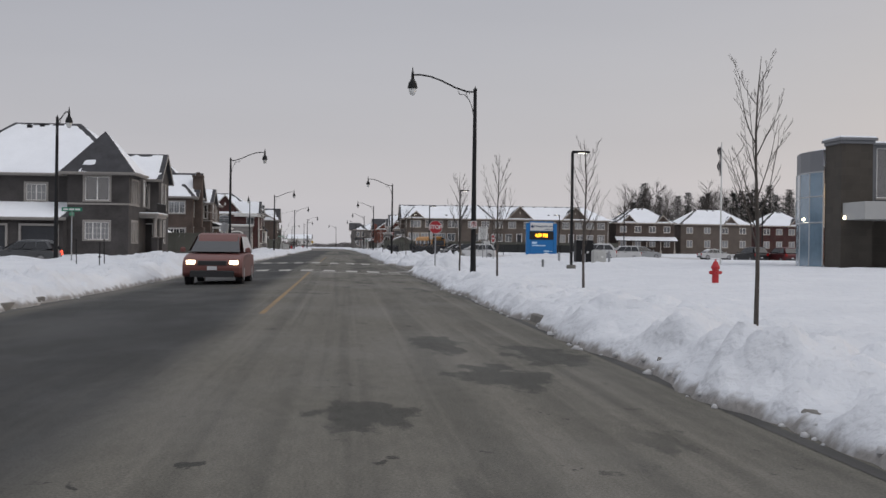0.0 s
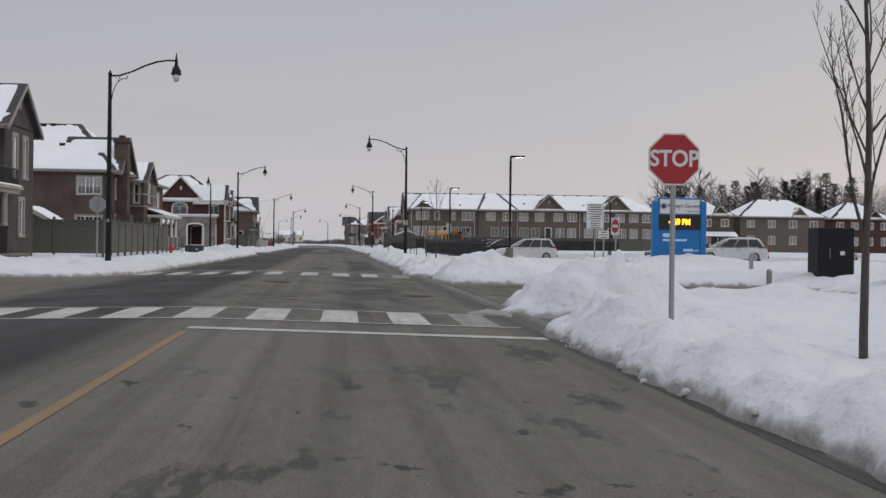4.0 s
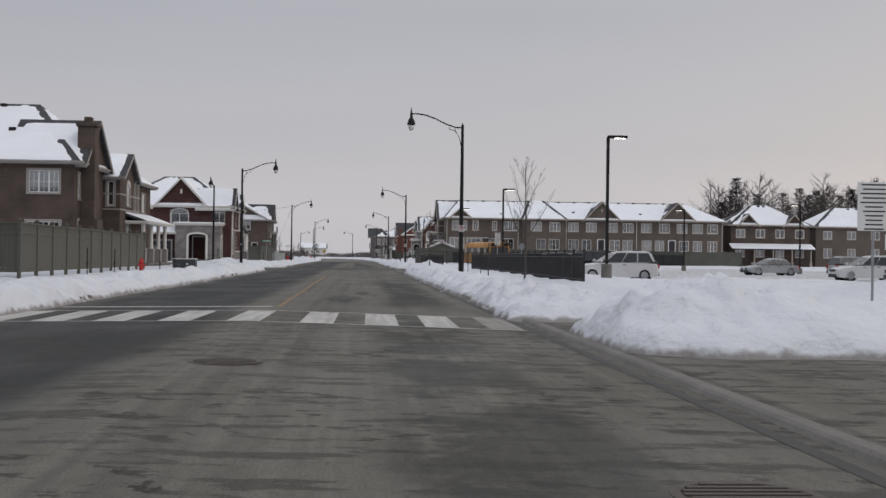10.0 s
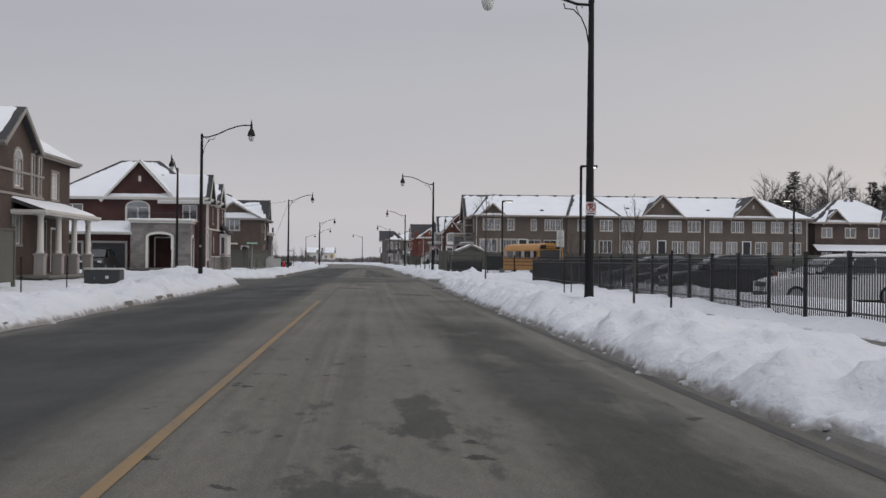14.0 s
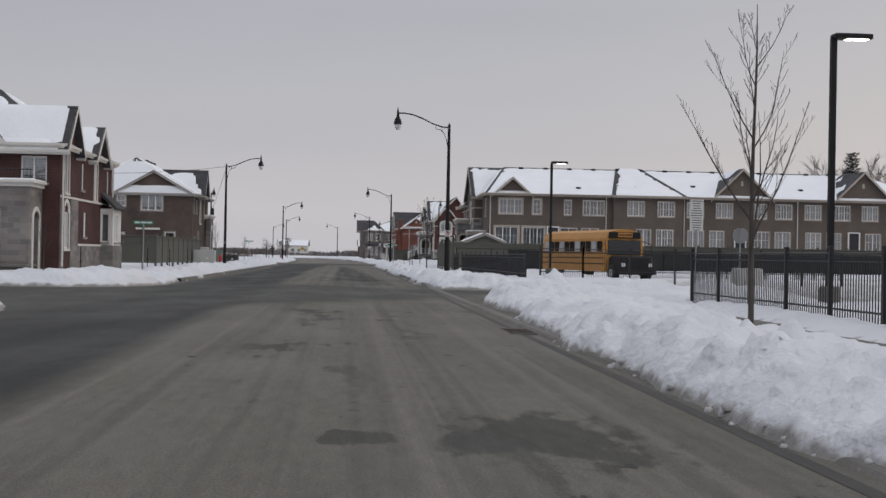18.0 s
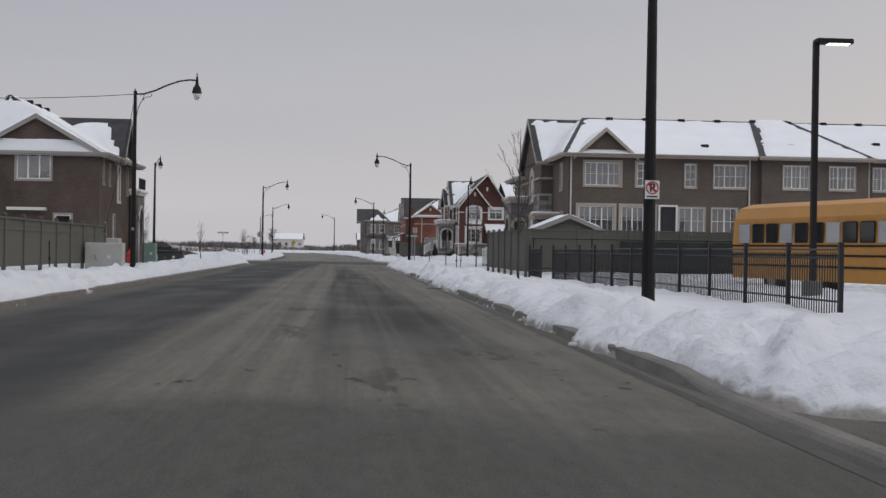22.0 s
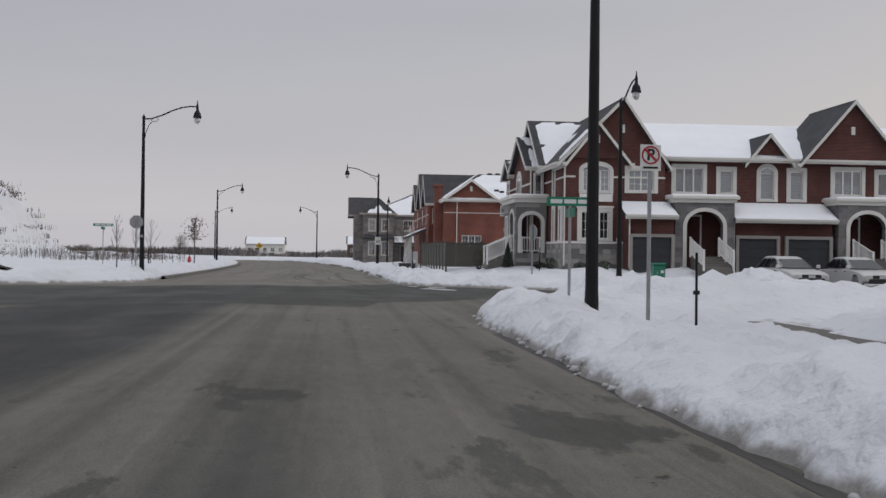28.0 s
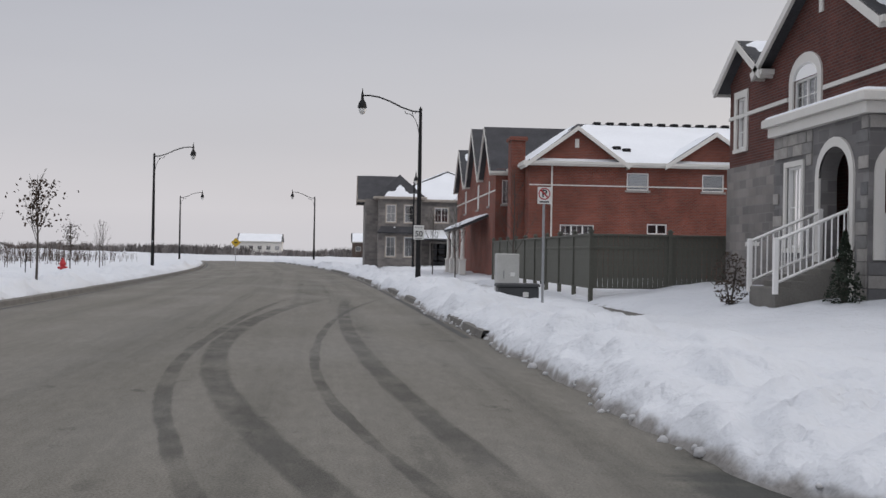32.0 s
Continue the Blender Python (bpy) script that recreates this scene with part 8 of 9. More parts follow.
no_parking("white no parking sign on a thin post before the fence", 2.62, 306.2, 2.75, 0)


def speed_sign():
    s = thing("speed_sign", "white speed limit sign fixed to the lamp post", "road sign")
    g = Geo()
    g.box(-0.22, 0.22, -0.012, -0.002, 2.03, 2.63, 0.005)
    f = part("panel", g, SIGN_WHITE, s)
    text("lettering", "50", 0.33, SIGN_BLACK, f, 0, -0.015, 2.26, 0, 0.006)
    text("lettering", "MAXIMUM", 0.075, SIGN_BLACK, f, 0, -0.015, 2.53)
    g = Geo()
    g.box(-0.14, 0.14, -0.014, -0.012, 2.06, 2.09)
    part("letter_bar", g, SIGN_BLACK, f)
    s.matrix_basis = pose(1.34, 330.05, 0)


speed_sign()


def street_name(label, x, y, zc, deg, w=0.95):
    s = thing("street_name_sign", label, "road sign", group="street name signs")
    sign_post(s, zc + 0.05)
    for k, (a, z) in enumerate(((0, zc), (90, zc - 0.22))):
        g = Geo()
        g.box(-w / 2, w / 2, -0.012, 0.012, z - 0.09, z + 0.09, 0.01)
        b = part("blade", g, SIGN_GREEN, s)
        if a == 0:
            for i in range(3):
                for sy in (-1, 1):
                    q = Geo()
                    q.box(-w * 0.42 + i * w * 0.29, -w * 0.42 + i * w * 0.29 + w * 0.25, sy * 0.0125, sy * 0.015, z - 0.04, z + 0.04)
                    part("letter_bar", q, SIGN_WHITE, b)
        b.matrix_basis = pose(0, 0, 0, 0, 0, a)
    s.matrix_basis = pose(x, y, 0, 0, 0, deg)


street_name("green street name blades on a steel post", 3.1, 260.2, 2.33, 0)
street_name("green street name blades at the side street corner", -10.9, 189.5, 2.6, 5)
street_name("green street name blades across the road", -17.4, 318, 3.0, 0, 1.3)
street_name("green street name blades before the corner house", -13.2, 60.2, 2.9, 0)


def notice(label, x, y, zc, w, h, deg=0, posts=1):
    s = thing("notice_sign", label, "sign")
    for i in range(posts):
        g = Geo()
        px = 0 if posts == 1 else (-w * 0.3 + i * w * 0.6)
        g.tube([(px, 0.03, -0.4), (px, 0.03, zc + h / 2 - 0.05)], 0.028, 6)
        part("post", g, STEEL, s)
    g = Geo()
    g.box(-w / 2, w / 2, -0.012, 0, zc - h / 2, zc + h / 2, 0.006)
    f = part("panel", g, SIGN_WHITE, s)
    n = int(h / 0.085)
    rnd = random.Random(int(x * 10))
    for i in range(n):
        q = Geo()
        z = zc + h / 2 - (i + 0.6) * h / n
        ww = w * (0.5 + 0.35 * rnd.random()) / 2
        q.box(-ww, ww, -0.0145, -0.012, z - 0.014, z + 0.014)
        part("letter_bar", q, SIGN_BLACK, f)
    s.matrix_basis = pose(x, y, 0, 0, 0, deg)


notice("white notice board full of small print on posts", 9.5, 88.6, 2.35, 0.66, 0.95)
notice("small white notice below the tall one", 9.75, 88.2, 1.65, 0.4, 0.3)
notice("white notice board on a steel post by the fence", 11.55, 175.5, 2.95, 0.5, 1.15)
notice("white development notice board in the open field", -24.5, 300, 2.1, 2.2, 1.7, 10, 2)


def do_not_enter(x, y):
    s = thing("no_entry_sign", "red round no entry sign on a leaning post", "road sign")
    sign_post(s, 2.3)
    g = Geo()
    g.box(-0.3, 0.3, -0.01, -0.002, 1.75, 2.4, 0.005)
    f = part("panel", g, SIGN_WHITE, s)
    g = Geo()
    pts = [(0.26 * math.cos(2 * math.pi * i / 24), 2.08 + 0.26 * math.sin(2 * math.pi * i / 24)) for i in range(24)]
    plate(g, pts, -0.013, -0.010)
    part("red_disc", g, SIGN_RED, f)
    g = Geo()
    g.box(-0.2, 0.2, -0.017, -0.013, 2.03, 2.13)
    part("white_bar", g, SIGN_WHITE, f)
    s.matrix_basis = pose(x, y, -0.1, 0, 2, -72)


do_not_enter(10.2, 88.4)


def school_sign():
    s = thing("school_sign", "blue school sign with a lit amber display", "sign", (15.1, 96.9, 0.5))
    blue = material("blue_sign_panel", (0.012, 0.150, 0.40), 0.4, var=0.06, scale=1.5, fine=20, bump=0)
    led = glow("amber_display_dots", (1.0, 0.42, 0.02), 3.5)
    x0, x1 = 13.92, 16.3
    for x in (x0 + 0.1, x1 - 0.1):
        g = Geo()
        g.box(x - 0.14, x + 0.14, 96.75, 97.1, 0.3, 3.3, 0.03)
        part("pillar", g, blue, s)
    g = Geo()
    g.box(x0 + 0.2, x1 - 0.2, 96.8, 97.05, 0.85, 3.45, 0.03)
    p = part("panel", g, blue, s)
    g = Geo()
    g.box(x0 + 0.28, x1 - 0.28, 96.76, 96.8, 2.72, 3.36, 0.01)
    top = part("name_panel", g, SIGN_WHITE, s, "white name panel")
    ink = material("navy_ink", (0.02, 0.05, 0.12), 0.5, var=0.05, scale=3, fine=20, bump=0)
    text("lettering", "Whaley's Corners", 0.205, ink, top, 15.27, 96.752, 3.06, 0, 0.003)
    text("lettering", "Public School", 0.11, ink, top, 15.7, 96.752, 2.83)
    g = Geo()
    for i in range(8):
        a = 2 * math.pi * i / 8
        g.tube([(14.36, 96.75, 3.05), (14.36 + 0.13 * math.cos(a), 96.75, 3.05 + 0.13 * math.sin(a))], [0.012, 0.03], 5)
    part("emblem", g, ink, top)
    g = Geo()
    g.box(x0 + 0.22, x1 - 0.22, 96.75, 96.8, 2.0, 2.66, 0.01)
    d = part("display", g, SIGN_BLACK, s, "black dot display")
    text("lettering", "4:59 PM", 0.37, led, d, 15.1, 96.745, 2.33, 0, 0.012, 0.82)
    pale = material("pale_blue_ink", (0.45, 0.62, 0.78), 0.5, var=0.05, scale=3, fine=20, bump=0)
    for a, b, z, hh in ((14.35, 14.75, 1.66, 0.17), (14.35, 15.45, 1.48, 0.09), (15.3, 15.75, 1.02, 0.12), (15.8, 16.0, 1.04, 0.05)):
        g = Geo()
        g.box(a, b, 96.79, 96.8, z, z + hh)
        part("letter_bar", g, pale, p)


school_sign()


def utility_box(label, x, y, w, d, h, body, lid=None, name="utility_box"):
    s = thing(name, label, "utility box", (x, y, at_snow(x, y)))
    z = at_snow(x, y) - 0.15
    g = Geo()
    g.box(x - w / 2, x + w / 2, y - d / 2, y + d / 2, z, z + h, 0.03)
    part("body", g, body, s)
    if lid is not None:
        g = Geo()
        g.box(x - w / 2 - 0.03, x + w / 2 + 0.03, y - d / 2 - 0.03, y + d / 2 + 0.03, z + h, z + h + 0.08, 0.03)
        part("lid", g, lid, s)
    g = Geo()
    g.box(x + w * 0.1, x + w * 0.1 + 0.14, y - d / 2 - 0.008, y - d / 2, z + h * 0.5, z + h * 0.5 + 0.12)
    part("label_plate", g, SIGN_WHITE, s)
    g = Geo()
    g.tube([(x - w * 0.2, y - d / 2 - 0.03, z + h * 0.45), (x - w * 0.2, y - d / 2 - 0.03, z + h * 0.62)], 0.015, 5)
    part("handle", g, STEEL, s)


GREEN_BOX = material("pale_green_cabinet", (0.16, 0.24, 0.20), 0.55, var=0.12, scale=2, fine=20, bump=0.05)
DARK_BOX = material("dark_grey_cabinet", (0.045, 0.048, 0.05), 0.6, var=0.15, scale=2, fine=20, bump=0.05)
PALE_BOX = material("pale_grey_cabinet", (0.42, 0.42, 0.40), 0.6, var=0.12, scale=2, fine=20, bump=0.05)
GREEN_BIN = material("green_bin_plastic", (0.02, 0.16, 0.10), 0.5, var=0.1, scale=2, fine=20, bump=0)
utility_box("dark cable box half buried in snow", -12.6, 146.2, 1.5, 0.9, 0.75, DARK_BOX, PALE_BOX)
utility_box("dark cable box in the snow beside the road", -12.4, 243.0, 1.5, 0.9, 0.75, DARK_BOX, DARK_BOX)
utility_box("pale green utility cabinet in the snow", -13.2, 240.0, 0.8, 0.6, 1.35, GREEN_BOX)
utility_box("pale community mailbox cabinet with snow round it", -13.3, 228.0, 1.5, 0.6, 1.5, PALE_BOX)
utility_box("pale community mailbox beside the lamp post", -12.2, 222.8, 1.6, 0.7, 1.35, PALE_BOX)
utility_box("dark cable box in the snow before the fence", 2.55, 309.6, 1.0, 0.6, 0.5, DARK_BOX, DARK_BOX)
utility_box("pale mailbox cabinet behind the fence corner", 3.3, 317, 0.7, 0.6, 1.4, PALE_BOX)
utility_box("tall black cabinet in the school's snow", 15.3, 80.5, 1.15, 0.9, 1.7, BLACK_METAL)
utility_box("grey concrete cabinet beside the black one", 15.2, 75.2, 0.8, 0.7, 0.9, PALE_BOX)
utility_box("white snow-capped box at the fence gap", 12.6, 172.9, 0.9, 0.7, 1.1, SIGN_WHITE)
utility_box("small green waste bin on the driveway", 12.0, 286.5, 0.5, 0.5, 0.7, GREEN_BIN, GREEN_BIN, "waste_bin")


def hydrant(x, y):
    h = thing("fire_hydrant", "red fire hydrant standing in snow", "hydrant", (x, y, at_snow(x, y)), group="fire hydrants")
    z = at_snow(x, y) - 0.1
    g = Geo()
    g.lathe(x, y, [(0.14, z), (0.14, z + 0.1), (0.105, z + 0.14), (0.105, z + 0.55), (0.135, z + 0.57), (0.135, z + 0.63), (0.11, z + 0.68), (0.06, z + 0.78), (0.03, z + 0.80), (0.03, z + 0.86)], 12)
    part("barrel", g, RED_PAINT, h)
    for dx, dy in ((1, 0), (-1, 0), (0, -1)):
        g = Geo()
        g.tube([(x + dx * 0.08, y + dy * 0.08, z + 0.45), (x + dx * 0.17, y + dy * 0.17, z + 0.45), (x + dx * 0.20, y + dy * 0.20, z + 0.45)], [0.055, 0.055, 0.03], 8)
        part("outlet", g, RED_PAINT, h)


for x, y in ((-11.7, 126.3), (-10.9, 221.5), (11.1, 38.6), (-13.2, 330.0)):
    hydrant(x, y)


def bollard(x, y):
    b = thing("bollard", "grey steel bollard in the snow", "bollard", (x, y, at_snow(x, y)), group="bollards by the school drive")
    z = at_snow(x, y)
    g = Geo()
    g.lathe(x, y, [(0.08, z - 0.3), (0.08, z + 0.8), (0.05, z + 0.86)], 10)
    part("pipe", g, STEEL, b)


for x, y in ((14.6, 85.8), (13.9, 73.2), (12.0, 76.9), (16.8, 79.5)):
    bollard(x, y)


def iron_cover(label, x, y, rx, ry, round_=True):
    c = thing("drain_cover" if not round_ else "manhole_cover", label, "cover", (x, y, 0), kind="structure")
    z = float(crown(x - float(centre(y))))
    g = Geo()
    if round_:
        g.lathe(x, y, [(rx, z - 0.05), (rx, z + 0.012), (rx - 0.06, z + 0.014), (rx - 0.07, z + 0.006)], 20)
        part("frame", g, RUST_IRON, c)
        for i in range(7):
            a = -rx * 0.7 + rx * 1.4 * i / 6
            k = math.sqrt(max(0, (rx * 0.82) ** 2 - a * a))
            g = Geo()
            g.box(x - k, x + k, y + a - 0.025, y + a + 0.025, z, z + 0.02)
            part("rib", g, RUST_IRON, c)
    else:
        for s in (-1, 1):
            g = Geo()
            g.box(x - rx, x + rx, y + s * ry, y + s * (ry - 0.06), z - 0.05, z + 0.02)
            part("frame", g, CONCRETE, c)
        # Solid black block between the bars: the drain's shade is its colour.
        g = Geo()
        g.box(x - rx, x + rx, y - ry, y + ry, z - 0.06, z + 0.004)
        part("pit", g, SIGN_BLACK, c)
        n = 9
        for i in range(n):
            yy = y - ry + 0.1 + (2 * ry - 0.2) * i / (n - 1)
            g = Geo()
            g.box(x - rx + 0.03, x + rx - 0.03, yy - 0.02, yy + 0.02, z - 0.02, z + 0.018)
            part("bar", g, RUST_IRON, c)


iron_cover("rusty round manhole cover in the asphalt", 1.75, 72.35, 0.42, 0.42)
iron_cover("rusty round manhole cover near the road's middle", -1.9, 79.4, 0.42, 0.42)
iron_cover("iron drain grate beside the kerb", 2.02, 153.7, 0.26, 0.7, False)
iron_cover("iron drain grate along the gutter", 1.42, 210.6, 0.28, 0.45, False)


# ---------------------------------------------------------------- trees
def limb(g, p, azim, out, length, r, depth, rnd, bend=0.16):
    """A branch that starts outwards and bends up, with side shoots."""
    n = 5 if depth < 2 else 3
    q, v = Vector(p), Vector((math.cos(azim) * out, math.sin(azim) * out, math.sqrt(max(0.05, 1 - out * out))))
    pts, rs = [q.copy()], [r]
    for i in range(n):
        v = (v + Vector((rnd.uniform(-0.13, 0.13), rnd.uniform(-0.13, 0.13), bend + rnd.uniform(-0.05, 0.05)))).normalized()
        q = q + v * (length / n)
        pts.append(q.copy())
        rs.append(max(0.0028, r * (1 - 0.85 * (i + 1) / n)))
    g.tube(pts, rs, 4 if depth < 2 else 3, cap=False)
    if depth >= 3:
        return
    for i in range((0, 6, 4)[depth]):
        t = 0.2 + 0.75 * (i + rnd.random() * 0.7) / (0, 6, 4)[depth]
        j = min(n - 1, int(t * n))
        limb(g, pts[j].lerp(pts[j + 1], t * n - j), azim + rnd.choice((-1, 1)) * rnd.uniform(0.5, 1.3), rnd.uniform(0.5, 0.8), length * rnd.uniform(0.22, 0.42) * (1.2 - 0.6 * t), rs[j] * 0.55, depth + 1, rnd)


def bare_tree(seed, height, label, leaves=False, stem=0.35):
    rnd = random.Random(seed)
    t = thing("tree", label, "tree", group="young street trees")
    trunk, twigs = Geo(), Geo()
    pts, rs = [], []
    for i in range(9):
        f = i / 8
        k = 0.05 * math.sin(f * 7 + seed) * f
        pts.append(Vector((k, 0.6 * k, -0.3 + (height + 0.3) * f)))
        rs.append(0.040 * (1 - f) ** 0.8 + 0.004)
    trunk.tube(pts, rs, 7)
    n = 13
    for i in range(n):
        f = stem + (0.93 - stem) * i / n + rnd.uniform(-0.015, 0.015)
        k = min(7, int(f * 8))
        p = pts[k].lerp(pts[k + 1], f * 8 - k)
        limb(twigs, p, i * 2.4 + rnd.uniform(-0.4, 0.4), rnd.uniform(0.42, 0.72), height * (0.42 * (1 - f) + 0.10) * rnd.uniform(0.8, 1.25), 0.016 * (1.1 - f) + 0.004, 1, rnd)
    part("trunk", trunk, BARK, t)
    part("crown", twigs, BARK, t, "bare fine twigs")
    if leaves:
        g = Geo()
        for i in range(260):
            a, rr, z = rnd.uniform(0, 6.3), abs(rnd.gauss(0, 0.4)), height * rnd.uniform(stem + 0.1, 0.95)
            c = Vector((rr * math.cos(a), rr * math.sin(a), z))
            u = Vector((rnd.uniform(-1, 1), rnd.uniform(-1, 1), rnd.uniform(-1, 1))).normalized() * 0.06
            w = u.orthogonal().normalized() * 0.035
            g.poly([c - u, c + w, c + u, c - w])
        part("dry_leaves", g, material("dry_brown_leaves", (0.045, 0.028, 0.018), 0.8, var=0.3, scale=3, fine=30, bump=0), t, "withered brown leaves")
    return t


protos = [bare_tree(3, 4.4, "bare young street tree standing in snow"), bare_tree(8, 4.4, "slender bare young tree standing in snow", stem=0.30), bare_tree(15, 3.2, "small bare sapling standing in snow", stem=0.4), bare_tree(21, 3.1, "young tree with withered brown leaves", True, 0.42)]
TREES = [(0, 5.75, 19.6, 0.9), (0, 6.1, 34.0, 0.95), (1, 4.9, 42.9, 1.0), (1, 4.7, 54.6, 1.0), (1, 4.6, 103.2, 0.95), (2, 5.6, 124.6, 0.85), (1, 3.8, 146.6, 0.93), (1, 3.35, 203.8, 1.02), (1, 4.95, 230.8, 0.9), (1, 4.4, 243.7, 0.85),
         (2, -12.4, 257.0, 0.85), (2, -13.2, 238.0, 1.1), (2, -12.6, 199.0, 0.8), (2, -12.0, 176.0, 0.6), (1, -15.9, 328.5, 0.8), (3, -15.4, 341.0, 0.85), (3, -11.5, 319.2, 1.12), (1, -17.0, 356.0, 0.7), (1, -18.0, 362.0, 0.7), (2, -13.5, 302.0, 0.9), (2, -14.2, 312.0, 0.9),
         (0, 4.2, 322.0, 1.0), (1, 3.9, 341.0, 0.95), (1, 3.4, 350.0, 0.9), (1, 5.2, 132.0, 0.5), (0, 5.3, 4.0, 1.0)]
used = set()
for k, x, y, s in TREES:
    m = pose(x, y, at_snow(x, y) - 0.05, 0, 0, (x * 37 + y * 13) % 360) @ Matrix.Diagonal((s, s, s, 1))
    if k in used:
        c = copy_thing(protos[k], m)
        c.matrix_basis = m
    else:
        protos[k].matrix_basis = m
        used.add(k)

STAKES = [(-11.5, 114), (-11.6, 119.5), (-11.6, 131), (-11.8, 137), (4.4, 116), (4.9, 131.5), (-12.2, 206), (-12.0, 212.5), (-11.8, 196), (4.1, 255.0), (4.8, 238.0), (8.6, 296.8), (-12.2, 160), (-12.4, 183.5), (-10.6, 55), (-10.2, 52), (-12.5, 58.2), (3.19, 222.4), (2.7, 306.8), (-12.8, 250), (-13.4, 306), (-14.4, 318), (-15, 322), (-16, 335), (-17, 348)]


def stake(x, y):
    s = thing("tree_stake", "thin dark metal tree stake in the snow", "stake", (x, y, at_snow(x, y)), group="tree stakes along the boulevard")
    z = at_snow(x, y)
    g = Geo()
    lean = ((x * 7.3 + y * 3.1) % 1 - 0.5) * 0.08
    g.tube([(x, y, z - 0.3), (x + lean, y + lean * 0.5, z + 1.15)], 0.022, 5)
    part("bar", g, BLACK_METAL, s)
    g = Geo()
    g.box(x - 0.05 + lean * 0.5, x + 0.05 + lean * 0.5, y - 0.012, y + 0.012, z + 0.5, z + 0.56)
    part("tie", g, TYRE, s)


for x, y in STAKES:
    stake(x, y)


# ---------------------------------------------------------------- woodland behind the school
NEEDLES = material("dark_conifer_needles", (0.012, 0.016, 0.014), 0.9, var=0.35, scale=0.5, fine=4, bump=0)
WOOD_TWIGS = material("grey_bare_twigs", (0.060, 0.052, 0.048), 0.9, var=0.25, scale=0.3, fine=4, bump=0)


def conifer(seed, h):
    rnd = random.Random(seed)
    t = thing("pine_tree", "dark ragged pine behind the houses", "tree", group="woodland pines")
    g = Geo()
    g.tube([(0, 0, -0.5), (0, 0, h * 0.6), (0, 0, h * 0.97)], [0.32, 0.2, 0.03], 6)
    part("trunk", g, BARK, t)
    g = Geo()
    for i in range(1500):
        f = rnd.random()
        z = h * (0.30 + 0.70 * f)
        layer = 0.65 + 0.55 * math.sin(z * 2.6 + seed) ** 2
        reach = (1 - 0.88 * f) ** 0.9 * h * 0.21 * layer + 0.15
        a = rnd.uniform(0, 2 * math.pi)
        rr = reach * math.sqrt(rnd.random())
        c = Vector((rr * math.cos(a), rr * math.sin(a), z - rr * 0.10))
        u = Vector((math.cos(a), math.sin(a), 0.15 + rnd.uniform(-0.2, 0.3))) * rnd.uniform(0.3, 0.65)
        w = Vector((-math.sin(a), math.cos(a), rnd.uniform(-0.3, 0.3))) * rnd.uniform(0.10, 0.25)
        g.poly([c - u * 0.3, c + w, c + u, c - w])
    part("crown", g, NEEDLES, t, "dark ragged needles")
    return t


def bare_wood(seed, h):
    rnd = random.Random(seed)
    t = thing("bare_tree", "tall bare grey woodland tree", "tree", group="woodland bare trees")
    trunk, tw = Geo(), Geo()
    trunk.tube([(0, 0, -0.5), (0.1, 0, h * 0.35), (0, 0.1, h * 0.7), (0, 0, h)], [0.22, 0.17, 0.09, 0.02], 6)
    for i in range(26):
        f = 0.25 + 0.7 * i / 26
        a = rnd.uniform(0, 6.3)
        d = Vector((math.cos(a), math.sin(a), rnd.uniform(0.5, 1.2))).normalized()
        p = Vector((0, 0, h * f))
        ln = h * (1 - f) * 0.6 + 1.2
        e = p + d * ln
        tw.tube([p, p.lerp(e, 0.5) + Vector((0, 0, 0.2)), e], [0.05, 0.03, 0.01], 3, cap=False)
        for j in range(14):
            q = p.lerp(e, rnd.uniform(0.25, 1))
            dd = (d + Vector((rnd.uniform(-0.9, 0.9), rnd.uniform(-0.9, 0.9), rnd.uniform(-0.1, 0.9)))).normalized() * rnd.uniform(0.7, 1.8)
            w = dd.orthogonal().normalized() * 0.022
            tw.poly([q - w, q + w, q + dd])
            q2 = q + dd * 0.5
            d2 = (dd + Vector((rnd.uniform(-0.8, 0.8), rnd.uniform(-0.8, 0.8), rnd.uniform(-0.2, 0.6)))) * 0.55
            tw.poly([q2 - w * 0.7, q2 + w * 0.7, q2 + d2])
    part("trunk", trunk, WOOD_TWIGS, t)
    part("crown", tw, WOOD_TWIGS, t, "bare grey twigs")
    return t


con = [conifer(1, 17), conifer(2, 15.5)]
dec = [bare_wood(5, 17), bare_wood(6, 15.5), bare_wood(7, 18)]
rnd = random.Random(77)
placed = set()
spots = []
for i in range(20):
    spots.append(("c", rnd.uniform(76, 118), rnd.uniform(292, 325), rnd.uniform(0.85, 1.12)))
for i in range(120):
    spots.append(("d", rnd.uniform(74, 260), rnd.uniform(288, 345), rnd.uniform(0.8, 1.12)))
for i in range(6):
    spots.append(("c", rnd.uniform(150, 240), rnd.uniform(300, 340), rnd.uniform(0.8, 1.05)))
for kind, x, y, s in spots:
    pool = con if kind == "c" else dec
    ob = rnd.choice(pool)
    m = pose(x, y, 0.2, 0, 0, rnd.uniform(0, 360)) @ Matrix.Diagonal((s, s, s, 1))
    if ob in placed:
        c = copy_thing(ob, m)
        c.matrix_basis = m
    else:
        ob.matrix_basis = m
        placed.add(ob)


